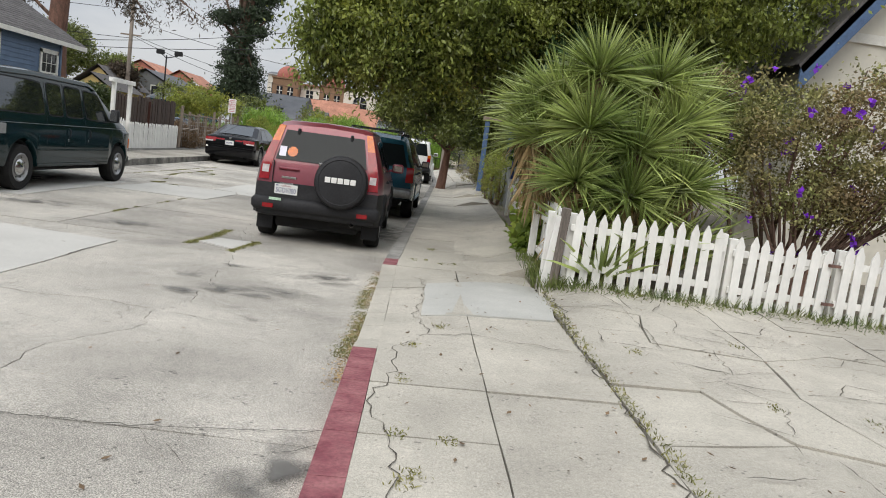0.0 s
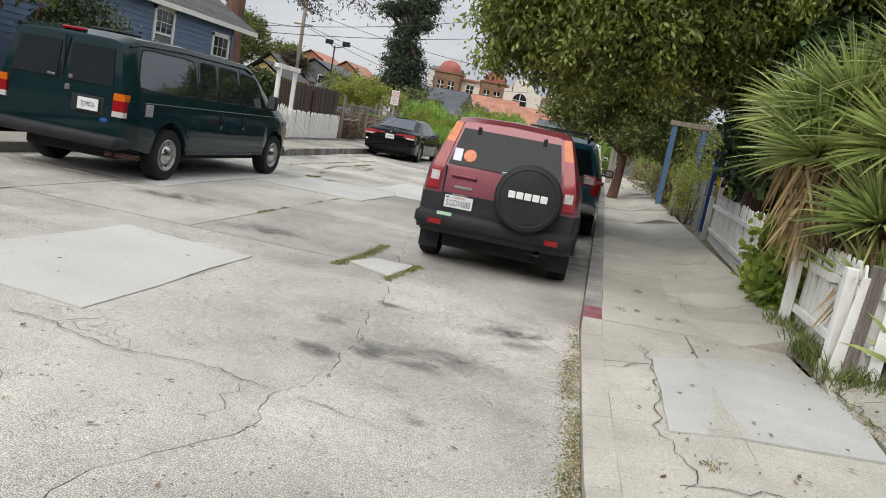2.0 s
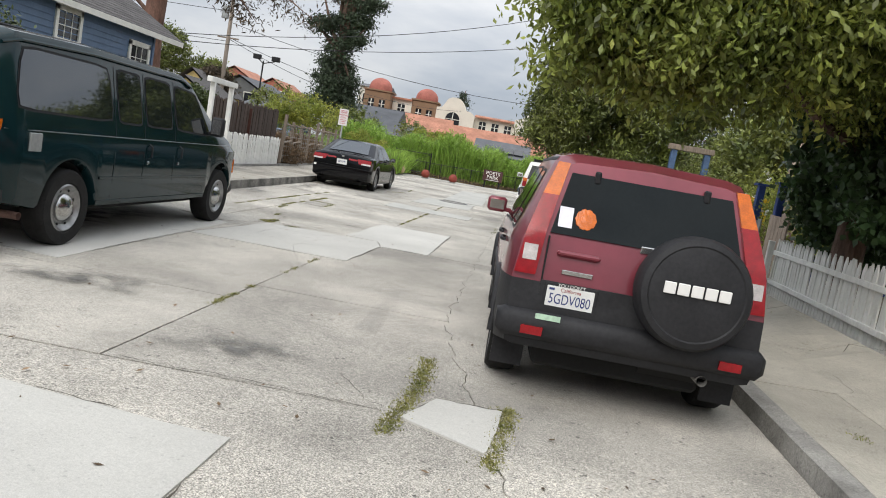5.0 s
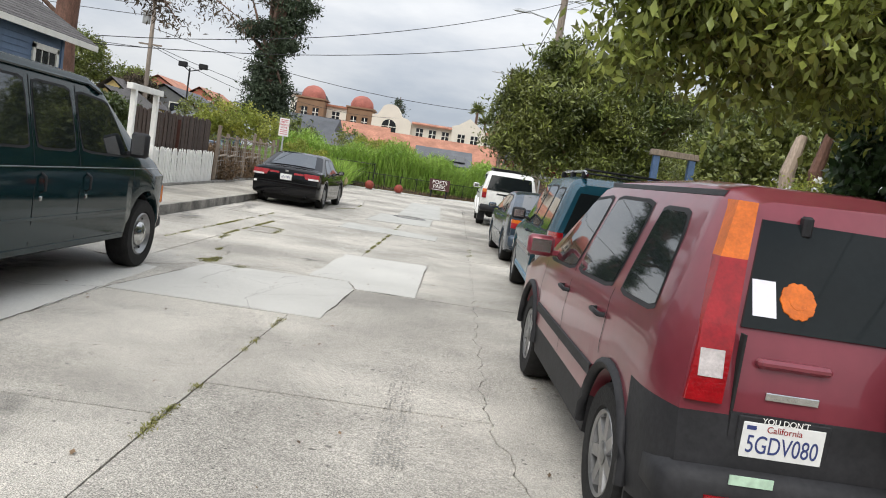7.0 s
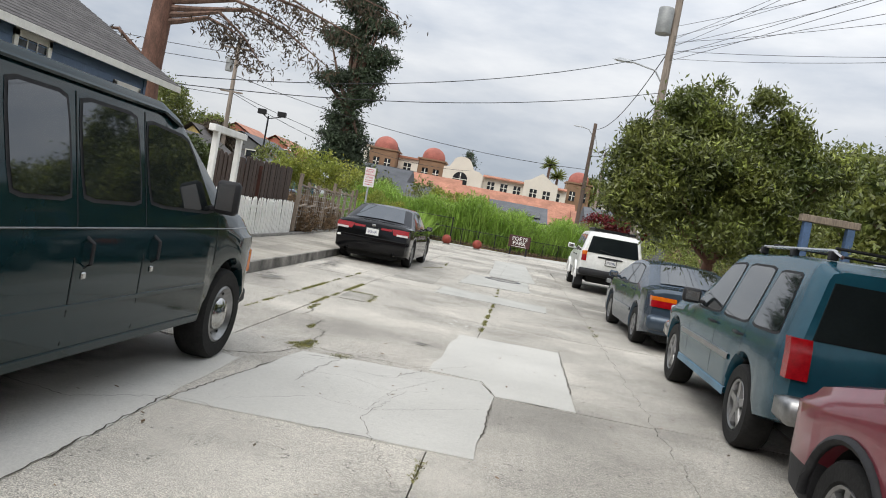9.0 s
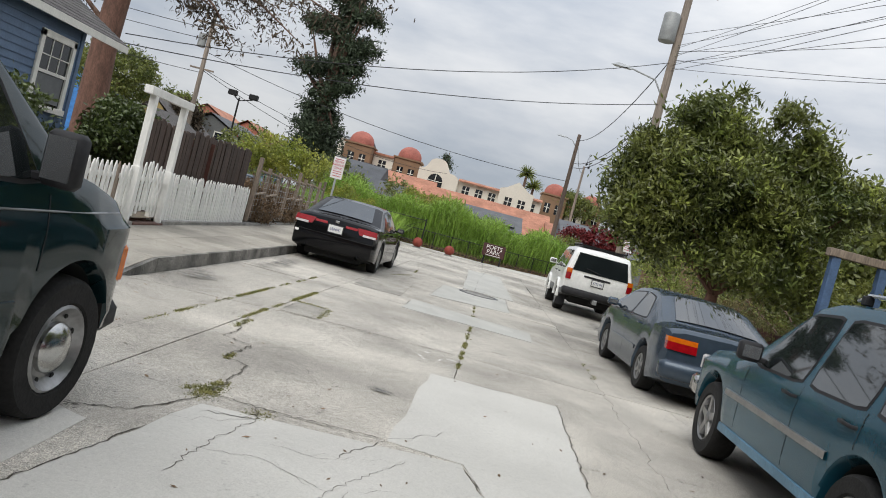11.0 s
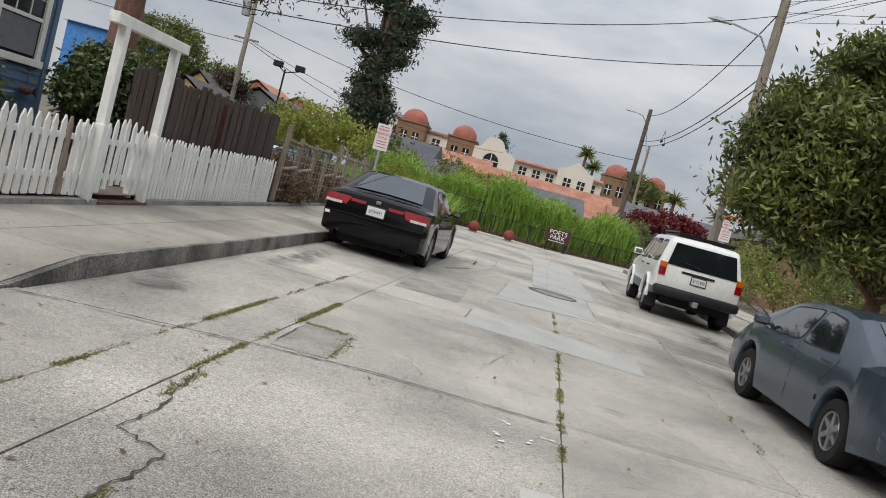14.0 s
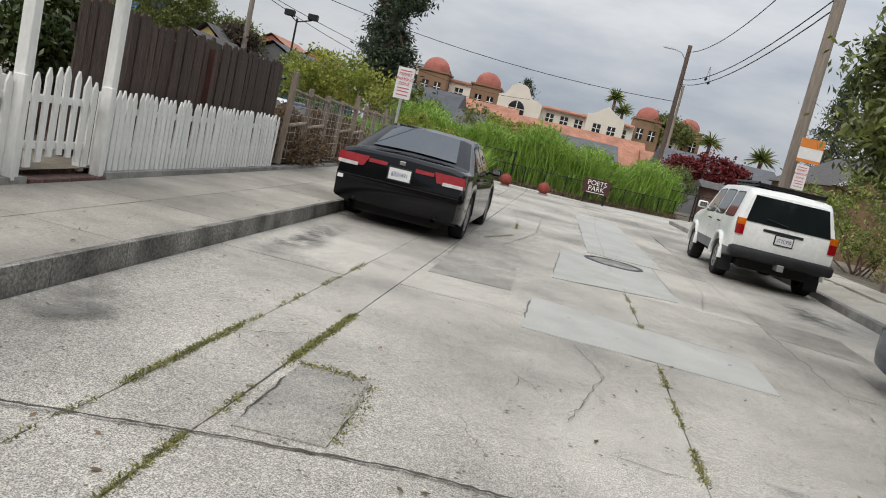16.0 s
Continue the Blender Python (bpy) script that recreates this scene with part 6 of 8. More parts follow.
# tall board fences behind
bf = thing("board_fence", "tall dark brown weathered board fence", "fence")
for k in range(42):
    y = 26.0 + k * 0.146
    h = 1.72 + 0.04 * (k / 42) + R.uniform(-0.045, 0.045)
    z = 0.26
    w = 0.071
    prof = [(-w, 0), (w, 0), (w, h - 0.05), (w - 0.032, h), (-w + 0.032, h), (-w, h - 0.05)]
    g = G()
    g.add([(-0.012, y_, z_) for y_, z_ in prof] + [(0.012, y_, z_) for y_, z_ in prof], [(0, 1, 2, 3, 4, 5), (11, 10, 9, 8, 7, 6)] + [(i, 6 + i, 6 + (i + 1) % 6, (i + 1) % 6) for i in range(6)])
    p = part("board", g, M_WOODBROWN, bf)
    p.matrix_basis = pose(-10.05 - 0.01 * (k % 2) + 0.005 * math.sin(k), y, z, 0, R.uniform(-0.6, 0.6), R.uniform(-1.5, 1.5))
for zr in (0.7, 1.6):
    part("rail", G().box(-10.12, -10.07, 25.9, 32.1, zr, zr + 0.09), M_WOODBROWN, bf)
bf = thing("board_fence", "dark red-brown board fence behind the shrub", "fence")
for k in range(18):
    x = -13.0 + k * 0.17
    part("board", G().box(x, x + 0.16, 29.0, 29.025, 0.28, 1.85 + R.uniform(-0.02, 0.02)), M_REDWOOD, bf)
# wire fence with wooden posts towards the park
wf = thing("wire_fence", "rickety wooden post and wire fence", "fence")
for k in range(9):
    y = 31.6 + k * 1.35
    x = WALL_X(y) - 0.12
    p = part("post", G().box(-0.05, 0.05, -0.05, 0.05, 0, 1.55 + R.uniform(-0.15, 0.15), bev=0.01), M_WOODGREY, wf)
    p.matrix_basis = pose(x, y, 0.25, R.uniform(-2, 2), R.uniform(-2, 2), R.uniform(0, 20))
    if k < 8:
        y2 = y + 1.35
        for zr in ((0.95, 1.05), (1.62, 1.56)) if k % 3 != 2 else ((1.62, 1.58),):
            part("rail", G().tube([(x, y, zr[0]), (WALL_X(y2) - 0.12, y2, zr[1])], 0.032, 6), M_WOODGREY, wf)
g = G()
for k in range(34):
    y = 31.6 + k * 0.32
    g.tube([(WALL_X(y) - 0.1, y, 0.3), (WALL_X(y) - 0.1, y, 1.55)], 0.004, 4, cap=False)
for z in np.linspace(0.35, 1.5, 8):
    g.tube([(WALL_X(31.6) - 0.1, 31.6, z), (WALL_X(42.2) - 0.1, 42.2, z)], 0.004, 4, cap=False)
tagged(part("wire_mesh", g, M_GALV, wf), kind="stuff")

# ---- right-hand gardens: blue posts, panels, arbour ----
for x, y, h, mtl in ((2.56, 19.9, 1.95, M_NAVY), (2.68, 19.2, 2.0, M_NAVY)):
    o = thing("gate_post", "tall blue painted wooden gate post", "post", "blue gate posts")
    part("shaft", G().box(x - 0.06, x + 0.06, y - 0.06, y + 0.06, 0.1, h, bev=0.008), mtl, o)
    part("cap", G().prism([(x - 0.11, y - 0.11), (x + 0.11, y - 0.11), (x + 0.11, y + 0.11), (x - 0.11, y + 0.11)], h, h + 0.04), mtl, o)
gp = thing("garden_panel_fence", "grey metal and worn wood panel fence", "fence")
for k, (y, mtl, h) in enumerate(((18.45, M_PALE, 1.5), (19.6, M_PANEL, 1.35), (20.5, M_PANEL, 1.35), (21.4, M_PANEL, 1.3), (22.4, M_WOODGREY, 1.2), (23.3, M_POST, 1.35), (24.2, M_PANEL, 1.3))):
    x = 2.62 - 0.03 * (y - 18)
    for j in range(5):
        part("panel_board", G().box(x, x + 0.025, y + j * 0.17, y + j * 0.17 + 0.16, 0.14, h + R.uniform(-0.04, 0.04)), mtl, gp)
pf = thing("low_plank_fence", "low dark red plank fence beside the pavement", "fence")
for k in range(56):
    y = 26 + k * 0.19
    x = KR(y) + 2.35
    part("plank", G().box(x, x + 0.022, y, y + 0.165, 0.12, 1.02 + R.uniform(-0.03, 0.03)), M_REDWOOD if k < 40 else M_WOODGREY, pf)
for cx, cy, wx, hgt, mtl in ((1.0, 25.9, 0.85, 2.82, M_POST), (3.3, 21.6, 1.5, 2.35, M_NAVY)):
    a = thing("garden_pergola", "blue painted timber pergola gate", "pergola", "blue pergolas")
    for s in (0, 1):
        part("post", G().box(cx + 1.2 + s * wx - 0.075, cx + 1.2 + s * wx + 0.075, cy - 0.075, cy + 0.075, 0.1, hgt - 0.14, bev=0.008), mtl, a)
    part("beam", G().box(cx + 1.2 - 0.15, cx + 1.2 + wx + 0.15, cy - 0.10, cy + 0.10, hgt - 0.14, hgt, bev=0.008), M_WOODGREY if mtl is M_POST else mtl, a, "weathered beam")
sg_ = thing("slow_sign", "small yellow warning board in the garden", "sign")
part("board", G().box(2.75, 3.1, 20.92, 20.94, 1.25, 1.75, bev=0.004), M_SIGNY, sg_)
part("stake", G().box(2.90, 2.95, 20.945, 20.97, 0.1, 1.5), M_WOODGREY, sg_)
text("lettering", "SLOW", 0.13, M_WIRE, pose(2.925, 20.915, 1.6) @ BACK, sg_)
for x, y, h in ((5.2, 25.5, 3.6), (6.6, 27, 3.9), (7.4, 26.5, 3.6)):
    o = thing("bare_trunk", "peeling bare garden tree trunk", "tree trunk", "bare trunks")
    part("trunk", G().tube([(x, y, 0.1), (x + 0.1, y, h * 0.4), (x - 0.05, y, h * 0.75), (x + 0.15, y, h)], [0.24, 0.2, 0.17, 0.12], 9), M_PALE if x < 6 else M_BARKR, o)

# ---- blue house on the left ----
HX = -13.0
house = thing("blue_house", "blue clapboard house with cream window trim", "house")
part("wall_core", G().box(-22, HX - 0.03, 12, 28.35, 0.2, 3.5), M_BLUE, house)
for k in range(22):
    z = 0.3 + k * 0.147
    for y0, y1 in ((12, 26.86), (28.12, 28.35)) if 1.62 < z + 0.07 < 3.15 else ((12, 28.35),):
        g = G()
        g.add([(HX - 0.03, y0, z), (HX + 0.012, y0, z), (HX - 0.005, y0, z + 0.146), (HX - 0.03, y0, z + 0.146), (HX - 0.03, y1, z), (HX + 0.012, y1, z), (HX - 0.005, y1, z + 0.146), (HX - 0.03, y1, z + 0.146)],
              [(0, 1, 2, 3), (7, 6, 5, 4), (1, 5, 6, 2), (0, 4, 5, 1), (3, 2, 6, 7)])
        part("clapboard", g, M_BLUE, house)
part("corner_board", G().box(HX - 0.02, HX + 0.035, 28.26, 28.38, 0.25, 3.5, bev=0.004), M_BLUE, house)


def sash_window(parent, x, y0, y1, z0, z1):
    w = part("window", G().box(x - 0.02, x + 0.004, y0, y1, z0, z1), M_GLASS, parent, "dark sash window with white curtain")
    for n_, b in (("casing", (y0 - 0.12, y0, z0 - 0.05, z1 + 0.12)), ("casing", (y1, y1 + 0.12, z0 - 0.05, z1 + 0.12)), ("casing", (y0 - 0.12, y1 + 0.12, z1, z1 + 0.14)), ("sill", (y0 - 0.16, y1 + 0.16, z0 - 0.12, z0))):
        part(n_, G().box(x - 0.01, x + (0.08 if n_ == "sill" else 0.045), b[0], b[1], b[2], b[3], bev=0.004), M_TRIM, w)
    zm = (z0 + z1) / 2
    part("meeting_rail", G().box(x, x + 0.03, y0, y1, zm - 0.03, zm + 0.03), M_TRIM, w)
    for k in (1, 2):
        yy = y0 + (y1 - y0) * k / 3
        part("glazing_bar", G().box(x, x + 0.02, yy - 0.01, yy + 0.01, zm, z1), M_TRIM, w)
    part("glazing_bar", G().box(x, x + 0.02, y0, y1, (zm + z1) / 2 - 0.01, (zm + z1) / 2 + 0.01), M_TRIM, w)
    part("curtain", G().box(x + 0.005, x + 0.008, y0 + 0.04, y1 - 0.04, z0 + 0.05, z0 + (z1 - z0) * 0.46), M_GREYH, w)


sash_window(house, HX + 0.005, 26.98, 28.0, 1.72, 3.02)
sash_window(house, HX + 0.005, 23.4, 24.3, 1.95, 3.28)
roof = part("roof", G().add([(-12.75, 11, 3.52), (-12.75, 29.75, 3.52), (-17.6, 29.75, 6.3), (-17.6, 11, 6.3), (-12.75, 11, 3.40), (-12.75, 29.75, 3.40), (-17.6, 29.75, 6.15), (-17.6, 11, 6.15), (-22.4, 11, 3.5), (-22.4, 29.75, 3.5)],
                         [(0, 1, 2, 3), (4, 7, 6, 5), (0, 4, 5, 1), (1, 5, 6, 2), (3, 2, 9, 8)]), M_SHINGLE, house)
for k in range(30):
    t0, t1 = k / 30, (k + 1.1) / 30
    xa, za, xb, zb_ = -12.73 - 4.85 * t0, 3.535 + 2.78 * t0, -12.73 - 4.85 * t1, 3.535 + 2.78 * t1
    part("shingle_course", G().add([(xa, 11, za + 0.012), (xa, 29.78, za + 0.012), (xb, 29.78, zb_ - 0.002), (xb, 11, zb_ - 0.002), (xa, 11, za - 0.01), (xa, 29.78, za - 0.01)], [(0, 1, 2, 3), (4, 5, 1, 0)]), M_SHINGLE, roof)
part("fascia", G().box(-12.76, -12.72, 11, 29.78, 3.38, 3.53), M_TRIM, house)
part("barge_board", G().add([(-12.74, 29.76, 3.36), (-12.74, 29.79, 3.36), (-17.6, 29.79, 6.12), (-17.6, 29.76, 6.12), (-12.74, 29.76, 3.52), (-12.74, 29.79, 3.52), (-17.6, 29.79, 6.28), (-17.6, 29.76, 6.28)], [(0, 1, 2, 3), (4, 7, 6, 5), (0, 4, 5, 1), (1, 5, 6, 2), (0, 3, 7, 4)]), M_TRIM, house)
part("gable", G().add([(-13.35, 28.33, 3.4), (-21.9, 28.33, 3.4), (-17.6, 28.33, 6.1)], [(0, 1, 2)]), M_BLUE, house)
# hanging fish ornament on the siding
fish = thing("fish_ornament", "small rusty brown hanging fish ornament on the siding", "ornament")
part("body", G().lathe([(0.0, -0.16), (0.05, -0.11), (0.075, -0.03), (0.06, 0.06), (0.02, 0.14), (0.0, 0.15)], n=12), M_BARKR, fish).matrix_basis = pose(HX + 0.1, 27.85, 1.2, 90, 0, 0)
part("tail", G().prism([(0, 0), (0.13, 0.07), (0.09, 0.0), (0.13, -0.07)], -0.008, 0.008), M_BLACK, fish, "dark forked tail").matrix_basis = pose(HX + 0.1, 27.98, 1.2) @ pose(0, 0, 0, 90, 0, 90)
part("cord", G().tube([(HX + 0.1, 27.85, 1.26), (HX + 0.06, 27.85, 1.6)], [0.004, 0.004], 5), M_WIRE, fish)
# white house corner on the right behind the flowering shrub
rh = thing("white_house", "cream house gable with blue barge board", "house")
part("wall", G().add([(6.1, 12.6, 0.2), (16, 12.6, 0.2), (16, 12.6, 5.2), (11, 12.6, 10.0), (6.1, 12.6, 3.5), (6.1, 14.5, 0.2), (6.1, 14.5, 3.5), (11, 14.5, 10.0)], [(0, 1, 2, 3, 4), (0, 4, 6, 5), (4, 3, 7, 6)]), M_STUCCO, rh)
part("barge_board", G().add([(5.75, 12.15, 3.1), (11, 12.15, 10.1), (11, 12.15, 10.5), (5.75, 12.15, 3.5), (5.75, 12.1, 3.1), (11, 12.1, 10.1), (11, 12.1, 10.5), (5.75, 12.1, 3.5)], [(0, 1, 2, 3), (4, 7, 6, 5), (0, 3, 7, 4), (4, 5, 1, 0)]), M_POST, rh, "blue painted barge board")
part("roof", G().add([(5.7, 12.1, 3.52), (11, 12.1, 10.56), (11, 14.5, 10.56), (5.7, 14.5, 3.52), (5.8, 12.1, 3.4), (11, 12.1, 10.4), (11, 14.5, 10.4), (5.8, 14.5, 3.4)], [(0, 3, 2, 1), (4, 5, 6, 7), (0, 1, 5, 4)]), M_SHINGLE, rh)
part("wall_trim", G().box(6.1, 16, 12.55, 12.6, 4.05, 4.2), M_TRIM, rh)
part("porch_post", G().box(4.25, 4.36, 9.9, 10.02, 0.2, 2.2, bev=0.006), M_STUCCO, rh)

# ---- trees and plants ----
def tree(name, label, base, fork_z, r, blobs, clumps, per, clump_r, leaf, size, bark=M_BARK, lean=(0, 0), nl=14, aspect=0.45, droop=0.5, cat="tree", sag=0.2, shell=0.45, flat=0.7, extra=None):
    t = thing(name, label, cat)
    c, p = crown_points(blobs, clumps, per, clump_r, shell, flat)
    f = (base[0] + lean[0], base[1] + lean[1], fork_z)
    g = G().tube([base, (base[0] + lean[0] * 0.3 + 0.03, base[1] + lean[1] * 0.3, base[2] + (fork_z - base[2]) * 0.5), f], [r * 1.25, r, r * 0.8], 10)
    part("trunk", g, bark, t, smooth=50)
    pick = NP.choice(len(c), min(nl, len(c)), replace=False)
    for q_ in c[pick]:
        part("limb", limbs(G(), base, [q_], r * 0.45, f, sag), bark, t, smooth=50)
    part("crown", leaves("crown", p, size, leaf, aspect, droop), None, t)
    if extra is not None:
        q = crown_points(blobs, int(clumps * 0.2), int(per * 0.45), clump_r, 0.85, flat)[1]
        part("young_leaves", leaves("young_leaves", q, size, extra, aspect, droop), None, t, "paler young leaves")
    return t


# broad-leaved street tree overhanging the road
tree("street_tree", "leafy broad-leaved street tree overhanging the pavement", (2.67, 16.4, 0.15), 2.5, 0.2,
     [(0.091, 13.726, 4.393, 2.101, 1.91, 2.006), (1.714, 14.967, 4.966, 2.483, 2.865, 2.483), (-0.7, 13.15, 3.4, 1.25, 0.9, 0.95), (-1.75, 13.1, 2.8, 0.42, 0.5, 0.38), (-1.25, 13.3, 3.3, 0.75, 0.7, 0.7), (-0.8, 13.1, 2.7, 0.65, 0.6, 0.38), (-0.1, 13.3, 2.95, 0.8, 0.7, 0.45), (-1.0, 13.6, 4.2, 0.9, 0.9, 0.9), (0.759, 13.344, 3.75, 1.6, 1.146, 0.7), (3.147, 15.445, 4.775, 2.483, 2.483, 2.483), (4.293, 12.771, 4.966, 2.292, 1.528, 1.528), (1.332, 16.877, 4.3, 1.528, 2.101, 1.0), (4.102, 13.726, 5.921, 2.483, 2.101, 1.719)],
     2350, 110, 0.27, M_LEAF, 0.09, M_BARK, droop=1.1, nl=22, extra=M_LEAFY)
# ivy mass on the fence
iv = thing("ivy_mass", "dense dark ivy swallowing a garden tree", "ivy")
c_, p_ = crown_points([(3.5, 17.6, 2.1, 0.9, 1.6, 1.5), (3.0, 15.4, 2.5, 0.75, 1.7, 1.1), (3.3, 13.4, 2.0, 0.9, 1.3, 1.2), (2.9, 16.6, 3.3, 1.1, 2.0, 1.0), (3.4, 14.0, 3.2, 1.0, 1.6, 0.9), (2.6, 15.0, 2.3, 0.5, 1.7, 1.0), (2.45, 13.5, 3.0, 0.5, 1.0, 0.8), (2.75, 17.4, 2.2, 0.5, 0.9, 1.2)], 800, 70, 0.2, 0.55)
part("trunk", G().tube([(3.15, 14.5, 0.1), (3.05, 14.5, 1.35), (2.95, 14.7, 2.9)], [0.25, 0.2, 0.12], 8), M_BARK, iv)
part("leaves", leaves("leaves", p_, 0.11, M_IVY, 0.8, 0.7), None, iv)
# round glossy tree beyond the parked cars
tree("round_tree", "round dense evergreen tree with reddish trunk", (0.98, 28.3, 0.12), 1.5, 0.15,
     [(0.38, 28.20, 3.61, 1.50, 1.67, 1.14), (-0.68, 27.94, 3.17, 0.92, 1.14, 0.79), (1.78, 28.29, 3.43, 1.32, 1.58, 1.14), (0.11, 28.11, 4.67, 0.75, 0.88, 0.66), (0.38, 28.02, 5.24, 0.35, 0.35, 0.35), (1.17, 28.20, 4.53, 0.62, 0.79, 0.53), (-0.94, 27.94, 3.96, 0.44, 0.53, 0.44),
      (2.40, 28.46, 4.40, 0.66, 0.79, 0.53), (3.02, 28.29, 3.70, 0.53, 0.79, 0.70), (-0.15, 27.85, 2.25, 0.70, 0.79, 0.44), (1.17, 27.94, 2.38, 0.88, 0.97, 0.48), (2.31, 28.11, 2.38, 0.79, 0.97, 0.53), (-1.21, 27.85, 2.60, 0.44, 0.53, 0.40), (0.1, 28.0, 4.9, 0.4, 0.5, 0.4), (1.6, 28.1, 5.3, 0.35, 0.4, 0.35), (-1.1, 28.0, 3.6, 0.35, 0.5, 0.35), (2.3, 28.2, 4.9, 0.4, 0.5, 0.35), (3.4, 28.2, 4.0, 0.35, 0.5, 0.4), (1.4, 27.6, 2.1, 0.9, 0.8, 0.4), (2.6, 27.9, 2.0, 0.7, 0.8, 0.45)],
     720, 115, 0.27, M_LEAFR, 0.135, M_BARKR, lean=(0.1, -0.1), droop=-0.6, nl=9, aspect=0.33, shell=0.25, extra=M_LEAF)
# shrubs and far trees: x, y, z, radii
def shrub(name, label, blobs, clumps, per, cr, leaf, size, aspect=0.45, droop=0.2, cat="shrub", shell=0.5, stems=True):
    s = thing(name, label, cat)
    c, p = crown_points(blobs, clumps, per, cr, shell)
    if stems:
        b = blobs[0]
        pick = NP.choice(len(c), min(10, len(c)), replace=False)
        for q in c[pick]:
            x0, y0 = b[0] + R.uniform(-0.2, 0.2) * b[3], b[1] + R.uniform(-0.2, 0.2) * b[4]
            g = G().tube([(x0, y0, -0.1), ((x0 + q[0]) / 2 + R.uniform(-0.1, 0.1), (y0 + q[1]) / 2, (q[2]) * 0.55), tuple(q)], [0.035, 0.025, 0.008], 5)
            part("stem", g, M_BARK, s)
    part("leaves", leaves("leaves", p, size, leaf, aspect, droop), None, s)
    return s


shrub("garden_shrub", "dense dark green shrub behind the arbour", [(-11.3, 27.35, 1.45, 0.55, 0.8, 0.6), (-11.2, 28.2, 1.55, 0.5, 0.6, 0.5), (-11.4, 27.6, 1.9, 0.4, 0.5, 0.35)], 260, 70, 0.15, M_HEDGE, 0.11)
shrub("garden_shrub", "dark green hedge shrub beside the blue house", [(-11.6, 20.6, 1.4, 0.7, 1.5, 0.8), (-11.4, 23.7, 1.2, 0.6, 1.35, 0.8), (-11.4, 18, 1.7, 0.7, 1.6, 1.1)], 300, 70, 0.17, M_HEDGE, 0.11)
shrub("street_shrub", "large green tree crown over the van", [(-11.5, 15.5, 3.6, 1.6, 2.0, 1.3), (-10.8, 13.6, 3.4, 1.4, 1.4, 1.0)], 160, 60, 0.26, M_LEAFD, 0.15)
shrub("small_tree", "small yellow-green garden tree", [(-12.2, 42.5, 2.5, 1.5, 1.4, 0.75), (-11.0, 42.3, 2.3, 1.2, 1.2, 0.6), (-12.9, 42.6, 2.2, 1.0, 1.0, 0.6)], 170, 44, 0.2, M_LEAFY, 0.13, cat="tree")
shrub("flowering_shrub", "pale rose shrub with white blossoms", [(3.6, 20.8, 1.5, 1.1, 1.5, 0.9), (4.4, 22.5, 1.7, 1.2, 1.5, 0.8), (3.1, 19.9, 1.6, 0.6, 0.7, 0.8)], 170, 46, 0.2, M_LEAFY, 0.07)
shrub("garden_shrub", "airy yellow-green shrub beside the pavement", [(2.35, 21.6, 1.0, 0.45, 0.8, 0.75), (2.5, 22.6, 1.1, 0.4, 0.6, 0.6)], 90, 50, 0.16, M_LEAFY, 0.06)
shrub("grey_shrub", "grey-green bushy shrub beside the pavement", [(2.7, 29.2, 0.75, 0.6, 1.0, 0.6), (2.9, 31.2, 0.9, 0.6, 1.0, 0.8), (2.2, 33.5, 0.8, 0.5, 0.9, 0.55)], 140, 46, 0.14, M_RUST, 0.06)
shrub("hedge_shrub", "dense green shrubs along the garden fence", [(3.6, 27.0, 1.5, 1.0, 2.5, 1.0), (4.4, 33, 1.9, 1.4, 2.6, 1.5), (4.8, 37, 2.2, 1.6, 2.4, 1.7)], 320, 46, 0.25, M_LEAFD, 0.11)
shrub("hedge_shrub", "tall yellow-green shrubs at the pavement end", [(4.6, 41.5, 1.9, 1.6, 2.2, 1.6), (3.9, 45, 1.5, 1.3, 1.8, 1.2)], 200, 44, 0.25, M_LEAF, 0.12)
shrub("geranium", "sprawling green geranium with red flowers by the fence", [(1.86, 10.6, 0.62, 0.22, 0.5, 0.42), (1.9, 11.3, 0.72, 0.24, 0.5, 0.5), (2.0, 10.2, 0.85, 0.2, 0.35, 0.3)], 90, 46, 0.11, M_GERAN, 0.10, 0.95, 0.0)
shrub("dry_brush", "dry brown brush behind the wire fence", [(-10.2, 33.5, 0.75, 0.4, 1.5, 0.5), (-10.4, 36.5, 0.8, 0.5, 1.8, 0.55), (-10.6, 39.5, 0.7, 0.5, 1.6, 0.5), (-9.75, 33.2, 0.55, 0.22, 1.4, 0.35), (-9.9, 36.5, 0.5, 0.2, 1.8, 0.3)], 420, 60, 0.16, M_DRY, 0.08)
shrub("red_bougainvillea", "bright red bougainvillea over a far fence", [(7.0, 74, 3.4, 2.2, 1.0, 1.0), (4.6, 73, 3.2, 1.2, 0.8, 0.7)], 130, 40, 0.3, M_REDLEAF, 0.22, 0.7)
shrub("far_bush", "dark bushes beyond the park", [(-13, 60, 2.4, 2.0, 1.5, 1.6), (-9, 66, 2.6, 1.8, 1.2, 1.5), (3, 66, 1.9, 1.5, 1.2, 1.2), (-18, 58, 2.6, 2.2, 1.6, 1.7)], 220, 44, 0.32, M_LEAFD, 0.2)
